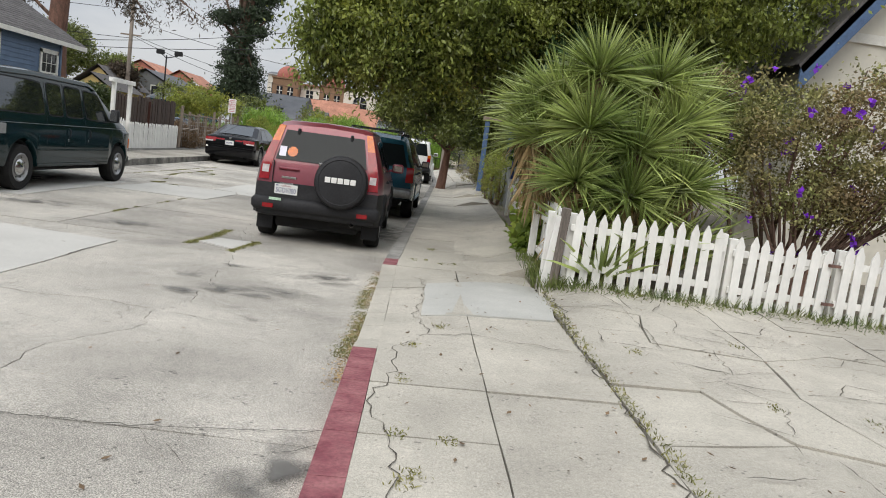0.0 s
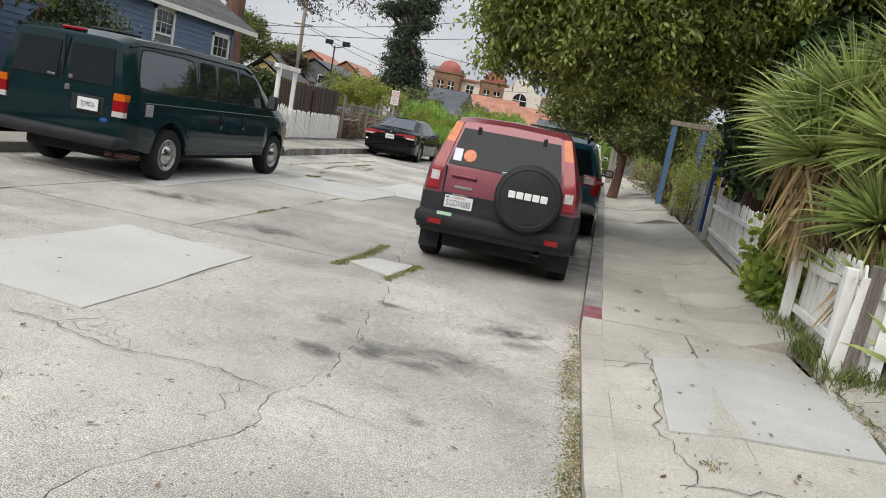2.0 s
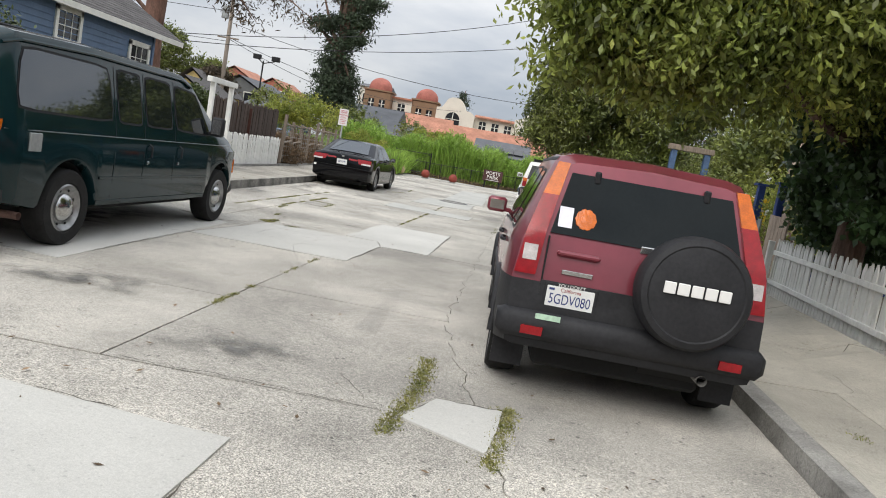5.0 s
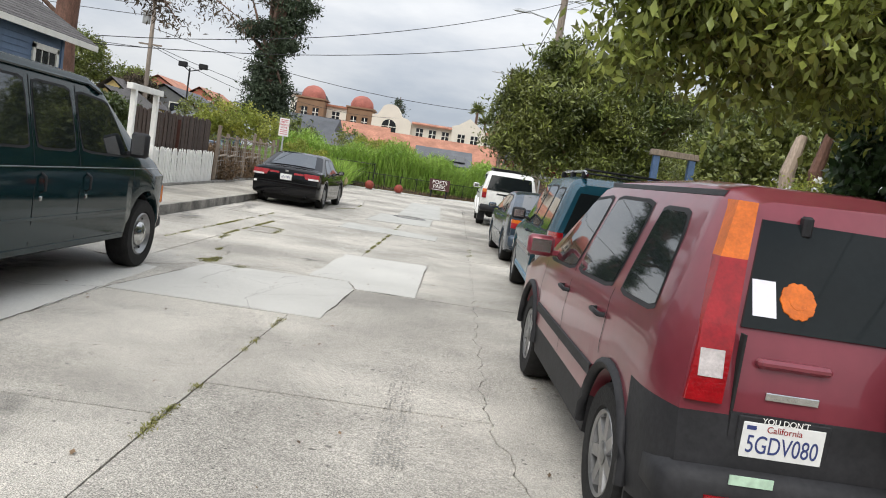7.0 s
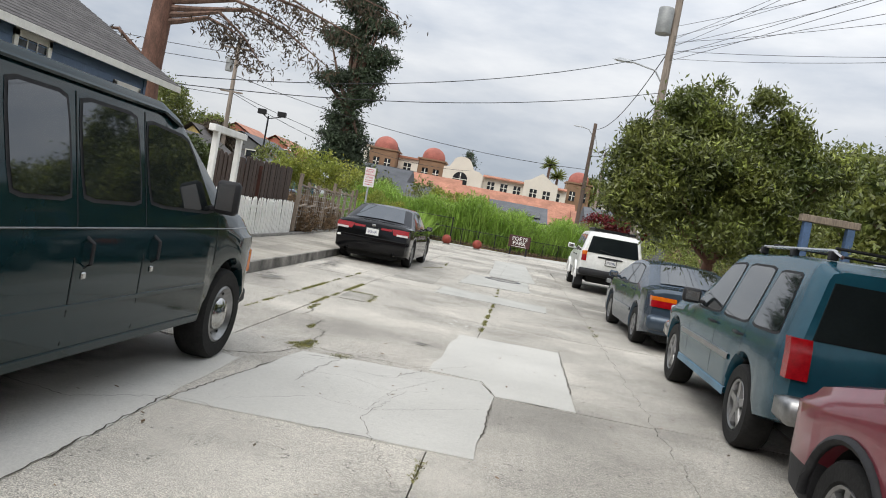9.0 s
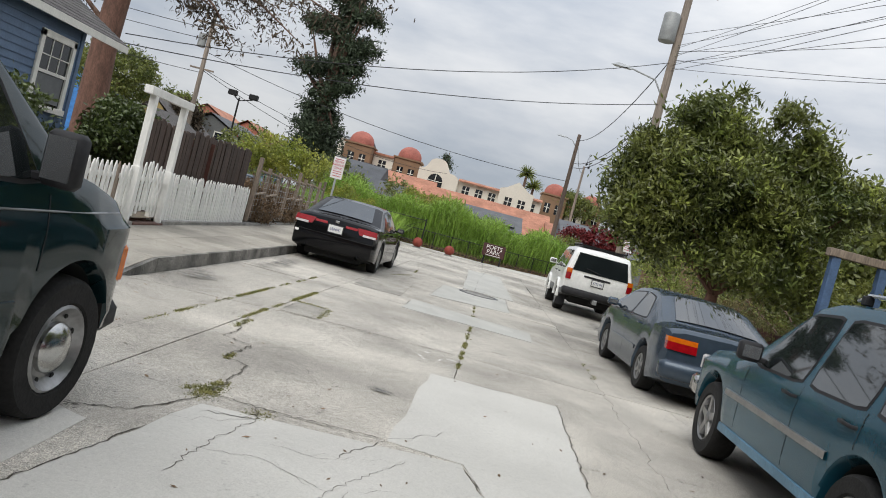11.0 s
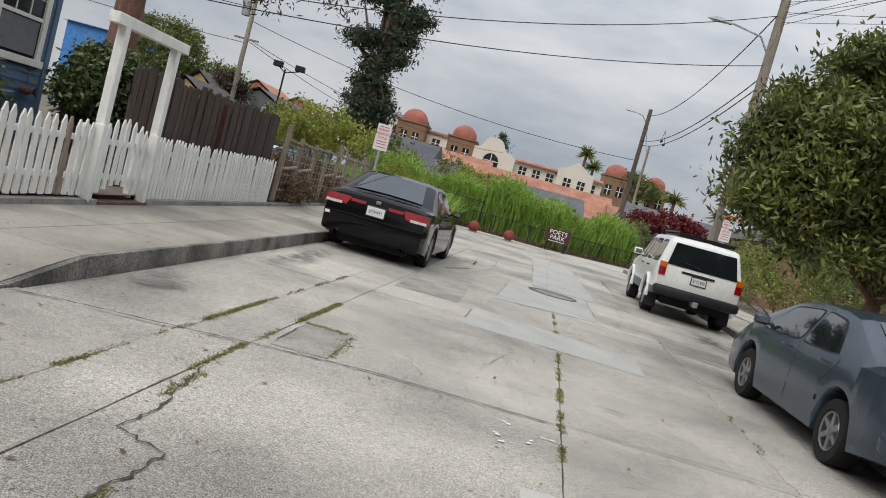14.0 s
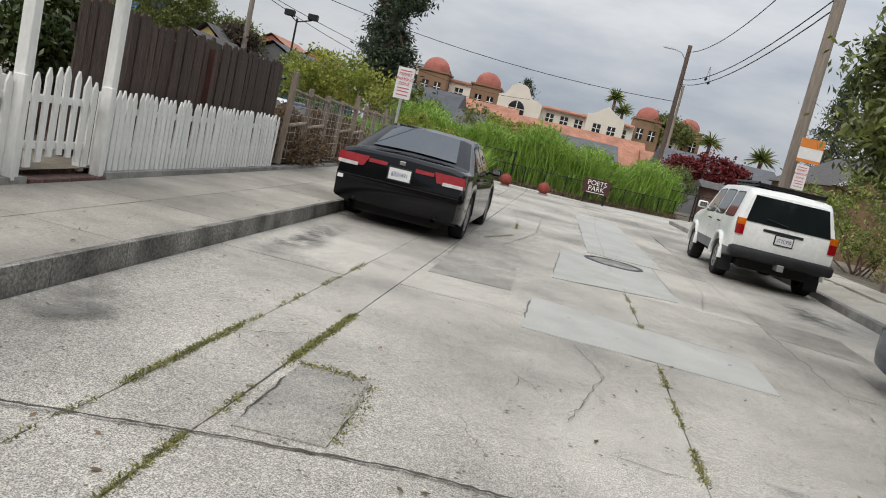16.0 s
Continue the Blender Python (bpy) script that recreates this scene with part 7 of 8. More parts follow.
for blobs, leaf, lab in (([(-35, 74, 6.4, 3.4, 3, 2.6), (-30.5, 76, 5.0, 2.2, 2, 1.6)], M_LEAFD, "dark green far tree crowns"), ([(-24.6, 63, 3.6, 0.9, 0.9, 1.2)], M_PINE, "dark purple-leaved far tree"),
                         ([(18, 62, 6, 5, 4, 5), (14, 52, 4.4, 4, 4, 3.8)], M_LEAFD, "tall dark far trees"), ([(8.2, 36, 3.8, 2.2, 2, 2.5), (11, 37, 4.2, 2.5, 2, 2.6), (6.3, 34.6, 2.7, 1.5, 1.4, 1.5)], M_LEAFD, "dark green trees behind the gardens"), ([(22, 40, 8, 4, 6, 7), (17, 32, 7.5, 3.5, 4, 6), (12, 24, 6, 3.5, 3.5, 4.5)], M_CONIF, "tall dark trees behind the gardens"),
                         ([(7.5, 22, 4.8, 2.4, 2.4, 1.6), (9.5, 27, 5.5, 3, 3, 2)], M_LEAF, "olive green garden tree crowns"), ([(9, 118, 8.4, 3.5, 2, 1.8)], M_LEAFD, "far trees behind the white building")):
    s_ = shrub("background_trees", lab, blobs, 440, 56, 0.5 if blobs[0][1] < 100 else 0.6, leaf, 0.24, cat="trees")
    for b in blobs:
        part("trunk", G().tube([(b[0], b[1], -0.1), (b[0] + 0.2, b[1], b[2])], [0.35, 0.15], 7), M_BARK, s_)


def conifer(name, label, x, y, h, w, leaf, bare=0.1, tiers=26, per=420, gap=None, drop=-0.5):
    t = thing(name, label, "conifer")
    part("trunk", G().tube([(x, y, 0), (x + 0.1, y, h * 0.5), (x, y, h)], [0.011 * h + 0.25, 0.008 * h + 0.12, 0.05], 9), M_BARK, t)
    g, pts = G(), []
    for k in range(tiers):
        z = h * (bare + (1 - bare) * k / tiers)
        if gap and gap[0] < z / h < gap[1] and R.random() < 0.6:
            continue
        rad = w * (1 - (z / h) ** 1.6) * R.uniform(0.75, 1.15) + 0.3
        for j in range(6):
            a = R.uniform(0, 6.28)
            tip = (x + rad * math.cos(a), y + rad * math.sin(a), z + drop * rad * 0.35)
            g.tube([(x, y, z), ((x + tip[0]) / 2, (y + tip[1]) / 2, z + 0.05 * rad), tip], [0.07, 0.05, 0.015], 5)
            for _ in range(per // 6):
                u = 0.2 + 0.85 * R.random() ** 0.7
                pts.append((x + (tip[0] - x) * u + R.gauss(0, 0.28), y + (tip[1] - y) * u + R.gauss(0, 0.28), z + (tip[2] - z) * u + R.gauss(0, 0.25)))
    tagged(part("branches", g, M_BARK, t), kind="stuff")
    part("needles", leaves("needles", np.array(pts), 0.34, leaf, 0.3, 0.4), None, t)
    return t


ct = tree("conifer", "tall dark conifer with ragged upper crown", (-18.2, 75, -0.1), 9.0, 0.5,
     [(-18.1, 75, 4.6, 2.7, 2, 1.2), (-18.2, 75, 6.3, 2.2, 2, 1.2), (-18.3, 75, 7.9, 1.5, 1.4, 0.9), (-18.4, 75, 9.3, 1.3, 1.2, 0.8), (-17.4, 75, 10.4, 1.7, 1.4, 0.8), (-19.6, 75, 11.4, 1.7, 1.4, 0.8), (-17.0, 75, 12.0, 1.6, 1.4, 0.6), (-16.9, 75, 13.6, 2.2, 1.6, 0.9), (-19.4, 75, 15.0, 2.3, 1.6, 0.9), (-17.0, 75, 16.4, 2.2, 1.6, 0.8), (-18.9, 75, 18.0, 2.2, 1.5, 0.9), (-18.0, 75, 20.0, 1.7, 1.4, 1.2)],
     760, 50, 0.5, M_CONIF, 0.36, aspect=0.3, droop=0.3, nl=30, cat="conifer", shell=0.2)
part("upper_trunk", G().tube([(-18.2, 75, 8.5), (-18.1, 75, 21)], [0.42, 0.08], 8), M_BARK, ct)
conifer("conifer", "dark spreading conifer behind the gardens", 20, 92, 14, 3.4, M_CONIF, 0.15, 20, 380)
conifer("conifer", "small dark conifer far off", -9.5, 126, 12.0, 2.2, M_CONIF, 0.2, 14, 260)
# redwood with a bare trunk and drooping limbs
rw = thing("redwood", "redwood with bare trunk and drooping reddish limbs", "tree")
part("trunk", G().tube([(-19.5, 41.7, 0.1), (-19.6, 41.7, 5), (-19.3, 41.7, 11), (-19.2, 41.7, 20)], [0.62, 0.47, 0.40, 0.25], 12), M_BARKR, rw, smooth=60)
g, pts = G(), []
for bx, by, bz, z0 in ((-14.4, 41, 6.0, 7.7), (-11.9, 41, 6.6, 8.0), (-13.2, 41, 7.7, 8.3), (-15.3, 41, 7.0, 7.4), (-10.8, 41.5, 8.0, 8.8), (-22.5, 40.5, 6.3, 5.6), (-12.5, 42, 8.6, 9.4), (-9.4, 41.5, 9.2, 10.0), (-24, 42, 9, 10), (-11, 42, 10.5, 11)):
    m_ = ((-19.3 + bx) / 2, (41.7 + by) / 2, max(z0, bz) + 0.4)
    g.tube([(-19.3, 41.7, z0), ((-19.3 * 2 + m_[0]) / 3, 41.6, z0 + 0.1), m_, ((m_[0] + bx) / 2, (m_[1] + by) / 2, m_[2] * 0.6 + bz * 0.4), (bx, by, bz)], [0.15, 0.12, 0.08, 0.05, 0.015], 6)
    for _ in range(420):
        u = 0.35 + 0.65 * R.random()
        p = [m_[i] + ((bx, by, bz)[i] - m_[i]) * (u - 0.35) / 0.65 for i in range(3)]
        pts.append((p[0] + R.gauss(0, 0.45), p[1] + R.gauss(0, 0.45), p[2] - abs(R.gauss(0, 0.35))))
tagged(part("limbs", g, M_BARK, rw), kind="stuff")
part("needles", leaves("needles", np.array(pts), 0.24, M_PINE, 0.25, 0.8), None, rw)


# spiky cordyline clump
def rosette(c, n, length, up=0.25, width=0.035, mat_=M_SPIKE, low=-0.35):
    d = unit(NP.normal(size=(n * 2, 3)))
    d = d[d[:, 2] > low][:n]
    d[:, 2] += up * 0.4
    base = np.array(c)[None] + d * 0.06
    return blades("leaf_rosette", base, length, width, mat_, 0.06, 0.16, unit(d))


pl = thing("cordyline", "large clump of spiky green cordyline with dead skirts", "cordyline")
HEADS = [(2.144, 9.476, 2.626, 0.764), (2.908, 9.619, 2.626, 0.812), (1.762, 9.619, 2.244, 0.764), (2.049, 9.142, 1.958, 0.764), (2.622, 9.046, 1.767, 0.764), (1.571, 9.619, 1.814, 0.668), (3.099, 9.333, 2.101, 0.716), (2.383, 10.097, 2.483, 0.764), (3.433, 9.906, 2.34, 0.716), (1.523, 10.002, 2.149, 0.668), (1.95, 8.95, 1.35, 0.62), (2.55, 8.85, 1.25, 0.66), (3.15, 8.95, 1.4, 0.66)]
for x, y, z, L in HEADS:
    part("trunk", G().tube([(2.4 + (x - 2.4) * 0.3, 9.6, 0.2), (2.4 + (x - 2.4) * 0.7, 9.6 + (y - 9.6) * 0.6, z * 0.6), (x, y, z)], [0.09, 0.07, 0.06], 7), M_BARK, pl)
    tagged(part("leaf_rosette", rosette((x, y, z), 460, L, 0.25, 0.024), None, pl), kind="stuff")
    n_ = 130
    base = np.array([[x + R.gauss(0, 0.06), y + R.gauss(0, 0.06), z - R.uniform(0.05, 0.45)] for _ in range(n_)])
    dd = NP.normal(size=(n_, 3)) * 0.26
    dd[:, 2] = -1
    tagged(part("dead_skirt", blades("dead_skirt", base, L * 0.9, 0.03, M_DEAD, 0.05, 0.1, unit(dd)), None, pl, "hanging brown dead leaves"), kind="stuff")
for c_, n_, L in (((2.765, 8.903, 0.525), 170, 1.15), ((3.242, 9.046, 0.477), 120, 1.1), ((2.096, 8.951, 0.716), 130, 0.8), ((2.24, 8.378, 0.334), 90, 0.7)):
    tagged(part("leaf_rosette", rosette(c_, n_, L, 0.9, 0.04, M_SPIKE, 0.15), None, pl), kind="stuff")
# flowering shrub with purple blooms
fb = shrub("purple_flower_shrub", "rust-tinged shrub with purple flowers behind pickets", [(4.62, 9.619, 2.0, 1.0, 0.764, 0.88), (5.535, 9.428, 2.25, 1.0, 0.764, 0.98), (4.05, 9.906, 2.4, 0.6, 0.573, 0.6), (6.203, 9.142, 1.7, 0.8, 0.668, 0.8), (4.9, 9.3, 1.45, 0.6, 0.38, 0.35)], 620, 60, 0.15, M_RUST, 0.052, 0.5)
fl = crown_points([(4.58, 9.476, 1.91, 1.098, 0.812, 1.146), (5.535, 9.237, 2.101, 1.098, 0.812, 1.146), (6.012, 8.951, 1.528, 0.859, 0.668, 0.859)], 70, 5, 0.02, 0.97)[1]
part("blossoms", leaves("blossoms", fl, 0.06, M_PURPLE, 1.0, 0.0), None, fb, "bright purple blossoms")
for _ in range(26):
    x = R.uniform(4.1, 6.0)
    g = G().tube([(4.87 + R.uniform(-0.3, 0.3), 9.4, 0.2), ((4.87 + x) / 2, 9.38, 0.9), (x, 9.33 + R.uniform(-0.3, 0.3), 1.65)], [0.03, 0.022, 0.01], 5)
    part("branch", g, M_BARK, fb)
# white blossoms and red geranium flowers
q = crown_points([(3.6, 20.8, 1.6, 1.15, 1.5, 0.95), (4.4, 22.5, 1.8, 1.2, 1.5, 0.85)], 36, 5, 0.02, 0.97)[1]
tagged(new("white_blossoms", leaves("white_blossoms", q, 0.08, M_LETTER, 0.9, 0.0)), "small white rose blossoms", "blossoms", kind="stuff")
# grass at the fence feet
sp = [(x, 8.18 - 0.05 * (x - 2)) for x in np.arange(1.57, 6.8, 0.03)] + [(1.70, y) for y in np.arange(8.3, 10.1, 0.03)]
tufts("fence_grass", sp, 16, 0.28, 0.009, M_GRASS, (0.06, 0.07), "uncut grass along the picket fence", lambda x, y: 0.22, 0.35, 0.3)
sp = [(x, 8.0 - 0.06 * (x - 2)) for x in np.arange(1.8, 6.8, 0.05)]
tufts("edge_grass", sp, 10, 0.07, 0.007, M_GRASS, (0.09, 0.10), "short dry grass at the forecourt edge", walk_z, 0.6, 0.4)
sp = [(1.93, y) for y in np.arange(10.1, 18.0, 0.05)] + [(KR(y) + 2.2, y) for y in np.arange(19, 33, 0.08)]
tufts("verge_grass", sp, 16, 0.16, 0.008, M_GRASS, (0.09, 0.06), "dry grass along the pavement fence", lambda x, y: 0.16, 0.45, 0.35)
# reeds of the park
n_ = 15000
bx = NP.uniform(-12.5, 2.0, n_)
by = NP.uniform(0, 1, n_) ** 1.2 * 4.5 + 53.6 + np.maximum(0, bx + 3) * 0.85
hh = 0.80 + 0.12 * np.sin(bx * 0.9) + 0.10 * np.sin(bx * 2.3 + 1) + 0.22 * NP.rand(n_) - 0.03 * np.maximum(0, bx + 3)
rd = thing("reed_thicket", "tall bright green reed thicket behind the park fence", "reeds", kind="stuff")
part("reeds", blades("reeds", np.stack([bx, by, np.full(n_, -0.05)], 1), 2.5 * np.clip(hh, 0.5, 1.3), 0.055, M_REED, 0.14, 0.1), None, rd)
lf = np.repeat(np.stack([bx, by, NP.uniform(0.7, 2.5, n_) * np.clip(hh, 0.5, 1.2)], 1), 2, 0)
part("reed_leaves", blades("reed_leaves", lf + NP.normal(size=lf.shape) * 0.08, 0.6, 0.04, M_REED, 0.55, 0.5), None, rd)
n_ = 5000
bx = NP.uniform(-14, -7.5, n_)
part("reeds", blades("reeds", np.stack([bx, NP.uniform(46, 54, n_) + (-8 - bx) * 0.2, np.full(n_, 0.1)], 1), 1.75, 0.06, M_REED, 0.25, 0.25), None, rd)

shrub("park_bush", "yellow-green leafy bush at the park edge", [(-10.6, 50.6, 1.2, 0.9, 0.7, 1.1), (-9.4, 51.2, 0.9, 0.7, 0.6, 0.9)], 120, 50, 0.2, M_LEAFY, 0.11)
shrub("park_bush", "yellow-green leafy bush among the reeds", [(-7.6, 56.5, 2.2, 1.1, 0.8, 1.0), (-6.3, 57.0, 2.3, 0.8, 0.8, 0.8)], 120, 50, 0.2, M_LEAFY, 0.13)
shrub("park_bush", "dark green bush at the end of the reeds", [(0.9, 60.5, 1.0, 0.9, 0.8, 1.0), (2.2, 61.8, 1.1, 0.8, 0.8, 0.9)], 110, 50, 0.2, M_HEDGE, 0.12)
sp = [(x, 53.1 + max(0.0, x + 3) * 0.93) for x in np.arange(-9.5, 2.2, 0.1)]
tufts("park_grass", sp, 18, 0.45, 0.02, M_DRY, (0.1, 0.18), "dry brown grass at the foot of the reeds", None, 0.4, 0.3)

# ---- park fence, gates, balls and signs ----
pk = thing("park_fence", "low black metal park fence", "fence")
FY = lambda x: 52.9 + max(0.0, x + 3) * 0.95
for k in range(13):
    x = -9.5 + k * 0.95
    part("post", G().tube([(x, FY(x), 0), (x, FY(x), 0.95)], 0.025, 6), M_BLACK, pk)
for z in (0.12, 0.9):
    for x in (-9.5, -3):
        b = -3 if x < -5 else 2.0
        part("rail", G().tube([(x, FY(x), z), (b, FY(b), z)], 0.018, 6), M_BLACK, pk)
g = G()
for k in range(150):
    x = -9.5 + k * 0.0765
    g.tube([(x, FY(x), 0.1), (x, FY(x), 0.92)], 0.004, 3, cap=False)
tagged(part("wire_mesh", g, M_BLACK, pk), kind="stuff")
for x0, x1, y, lab in ((-8.3, -6.2, 50.6, "black tube gate at the park entrance"), (1.2, 2.9, 57.4, "black tube gate beside the lane"), (3.0, 4.6, 58.6, "black tube gate beside the lane")):
    gt = thing("tube_gate", lab, "gate", "park gates")
    for x in (x0, x1):
        part("post", G().tube([(x, y, 0), (x, y, 1.5)], 0.035, 8), M_BLACK, gt)
    for z in (0.3, 1.42):
        part("rail", G().tube([(x0, y, z), (x1, y, z)], 0.022, 6), M_BLACK, gt)
    part("mesh_panel", G().tube([(x0, y, 0.3), (x1, y, 1.42)], 0.008, 4), M_BLACK, gt)
for x, y, mtl, r, lab in ((-6.32, 50.0, M_BALLR, 0.25, "red concrete bollard ball"), (-4.70, 50.3, M_BALLR, 0.25, "red concrete bollard ball"), (-7.7, 49.0, M_BALLT, 0.30, "tan concrete bollard ball")):
    o = thing("bollard_ball", lab, "bollard", "park bollards")
    part("ball", G().lathe([(max(0.001, r * math.cos(a)), r + 0.02 + r * math.sin(a)) for a in np.linspace(-1.5, 1.57, 14)], pose(x, y, 0), n=24), mtl, o, smooth=60)
    part("base", G().lathe([(0.2, 0.0), (0.2, 0.06), (0.0, 0.06)], pose(x, y, 0), n=16), M_KERB, o)
ps = thing("park_sign", "maroon board sign with white park name", "sign")
part("board", G().box(-3.05, -1.85, 52.60, 52.64, 0.45, 1.12, bev=0.01), M_MAROON, ps)
for x in (-2.9, -2.0):
    part("post", G().box(x - 0.04, x + 0.04, 52.645, 52.72, 0, 1.0), M_BLACK, ps)
text("lettering", "POETS", 0.30, M_LETTER, pose(-2.45, 52.59, 0.93) @ BACK, ps, 0.006)
text("lettering", "PARK", 0.30, M_LETTER, pose(-2.45, 52.59, 0.68) @ BACK, ps, 0.006)
part("small_lettering", G().box(-2.85, -2.05, 52.588, 52.60, 0.50, 0.525), M_LETTER, ps)


def parking_sign(x, y, z0, z1, pole_z, tall):
    s = thing("parking_sign", "white permit parking sign with red lettering", "sign", "parking signs")
    part("pole", G().box(x - 0.025, x + 0.025, y + 0.01, y + 0.05, 0.1, pole_z, bev=0.004), M_GALV, s)
    p = part("plate", G().box(x - 0.155, x + 0.155, y, y + 0.006, z0, z1, bev=0.002), M_SIGNW, s)
    h = z1 - z0
    for w, fz in (("PERMIT", 0.78), ("PARKING", 0.63), ("ZONE", 0.48)):
        text("lettering", w, 0.075, M_SIGNR, pose(x, y - 0.003, z0 + h * fz) @ BACK, s)
    for fz in (0.90, 0.34, 0.24, 0.12):
        part("small_print", G().box(x - 0.11, x + 0.11, y - 0.004, y, z0 + h * fz - 0.008, z0 + h * fz + 0.008), M_SIGNR, s)
    return s


parking_sign(-7.78, 32.1, 1.90, 2.46, 2.4, True)
ps2 = parking_sign(1.36, 38.6, 2.15, 2.78, 2.7, True)
part("notice_board", G().box(1.14, 1.72, 38.58, 38.59, 2.85, 3.45, bev=0.004), M_SIGNW, ps2, "white and orange notice board")
part("notice_band", G().box(1.14, 1.72, 38.575, 38.58, 3.22, 3.45), M_SIGNO, ps2)
part("notice_band", G().box(1.14, 1.72, 38.575, 38.58, 2.85, 2.93), M_SIGNO, ps2)


# ---- poles and wires ----
def pole(label, x, y, h, r, material):
    p = thing("utility_pole", label, "utility pole")
    part("shaft", G().tube([(x, y, -0.05), (x, y, h * 0.5), (x, y, h)], [r, r * 0.9, r * 0.75], 12), material, p, smooth=60)
    return p


def street_light(p, x, y, z, dx, dz=0.35, arm=1.6):
    part("lamp_arm", G().tube([(x, y, z - 0.3), (x + dx * 0.4, y, z + dz * 0.6), (x + dx * arm, y, z + dz)], 0.03, 7), M_GALV, p)
    e = x + dx * arm
    part("lamp_head", G().add([(e, y - 0.09, z + dz - 0.04), (e + dx * 0.55, y - 0.13, z + dz - 0.03), (e + dx * 0.75, y, z + dz), (e + dx * 0.55, y + 0.13, z + dz - 0.03), (e, y + 0.09, z + dz - 0.04), (e, y, z + dz + 0.07), (e + dx * 0.5, y, z + dz + 0.10)],
                              [(0, 1, 6, 5), (5, 6, 3, 4), (1, 2, 6), (2, 3, 6), (0, 4, 3, 2, 1), (0, 5, 4)]), M_GALV, p)


P1 = (1.30, 39.4)
p1 = pole("tall weathered wooden utility pole with transformer", *P1, 12.2, 0.17, M_POLE)
street_light(p1, *P1, 8.0, -1, 0.45, 1.3)
part("transformer", G().lathe([(0.0, 0.0), (0.27, 0.02), (0.29, 0.06), (0.29, 0.95), (0.26, 1.0), (0.0, 1.05)], pose(P1[0] - 0.42, P1[1] - 0.1, 9.6), n=20), M_PANEL, p1, "grey transformer can", smooth=40)
part("crossarm", G().box(P1[0] - 1.0, P1[0] + 1.0, P1[1] - 0.06, P1[1] + 0.06, 11.5, 11.62, bev=0.01), M_WOODGREY, p1)
for dx in (-0.9, -0.5, 0.5, 0.9):
    part("insulator", G().lathe([(0.05, 0), (0.07, 0.06), (0.03, 0.1), (0.06, 0.16), (0.0, 0.2)], pose(P1[0] + dx, P1[1], 11.62), n=10), M_PANEL, p1)
p2_ = pole("dark wooden utility pole with street lamp", 2.05, 68, 10.3, 0.17, M_POLED)
street_light(p2_, 2.05, 68, 9.6, -1, 0.3, 0.9)
p3_ = pole("grey wooden utility pole far off", 7.6, 104, 12.5, 0.17, M_POLE)
UP = (-23.65, 62)
p4_ = pole("wooden utility pole with equipment behind the houses", *UP, 11.0, 0.17, M_POLE)
part("crossarm", G().box(UP[0] - 1.1, UP[0] + 1.1, UP[1] - 0.06, UP[1] + 0.06, 10.2, 10.32), M_WOODGREY, p4_)
part("transformer", G().lathe([(0, 0), (0.26, 0.02), (0.26, 0.9), (0, 0.95)], pose(UP[0] - 0.45, UP[1], 8.6), n=14), M_PANEL, p4_)
part("crossarm", G().box(UP[0] - 0.8, UP[0] + 0.8, UP[1] - 0.06, UP[1] + 0.06, 7.2, 7.3), M_WOODGREY, p4_)


def wire(a, b, sag, r=0.016, n=14):
    a, b = Vector(a), Vector(b)
    return [tuple(a.lerp(b, k / n) - Vector((0, 0, 4 * sag * (k / n) * (1 - k / n)))) for k in range(n + 1)]


def cable(label, runs, r=0.016):
    w = thing("overhead_wires", label, "wires")
    for a, b, s in runs:
        part("wire", G().tube(wire(a, b, s), r, 5), M_WIRE, w)


A = (P1[0], P1[1])
cable("black overhead wires from the tall pole", [((A[0], A[1], 10.0), (14, 8, 9.5), 0.5), ((A[0], A[1], 9.4), (16, 12, 8.8), 0.6), ((A[0], A[1], 9.1), (13, 14, 6.0), 0.5), ((A[0] + 0.9, A[1], 11.8), (10, -10, 11.5), 0.8),
                                      ((A[0] + 0.5, A[1], 11.8), (9.2, -10, 11.5), 0.8), ((A[0] - 0.5, A[1], 11.8), (7.6, -10, 11.5), 0.8), ((A[0], A[1], 8.9), (12, -6, 8.6), 0.6), ((A[0], A[1], 8.7), (11, -4, 8.2), 0.6), ((A[0], A[1], 9.0), (14.5, 2, 8.4), 0.6)], 0.008)
cable("thin house drop wires from the tall pole", [((A[0], A[1], 9.6), (9, 5, 8.2), 0.5), ((A[0], A[1], 9.5), (6.5, 4, 8.6), 0.5), ((A[0], A[1], 9.3), (12, 2, 8.4), 0.6), ((A[0], A[1], 9.2), (4.5, 2, 7.4), 0.5), ((A[0], A[1], 8.8), (8, 12, 4.6), 0.4)], 0.007)
cable("black overhead wires across the street", [((A[0], A[1], 9.0), (-12.95, 29.9, 3.85), 0.6), ((A[0], A[1], 7.5), (-12.95, 29.7, 3.6), 0.45), ((A[0], A[1], 11.5), (-26, 40, 7.4), 0.5)], 0.012)
cable("black overhead wires between the poles", [((A[0], A[1], 9.2), (2.05, 68, 9.9), 0.9), ((A[0], A[1], 7.2), (2.05, 68, 8.2), 0.7), ((A[0], A[1], 6.9), (2.05, 68, 7.9), 0.7), ((2.05, 68, 9.9), (7.6, 104, 11.8), 0.8), ((UP[0], UP[1], 8.4), (2.05, 68, 6.8), 0.9)], 0.02)
cable("black overhead wires behind the houses", [((UP[0], UP[1], 9.9), (-50, 50, 10.5), 0.8), ((UP[0], UP[1], 9.2), (-50, 46, 9.0), 0.8), ((UP[0], UP[1], 7.3), (-8, 100, 7.2), 1.2), ((UP[0], UP[1], 7.0), (-50, 48, 7.8), 0.8), ((UP[0], UP[1], 7.2), (-12, 90, 5.5), 1.0)], 0.02)
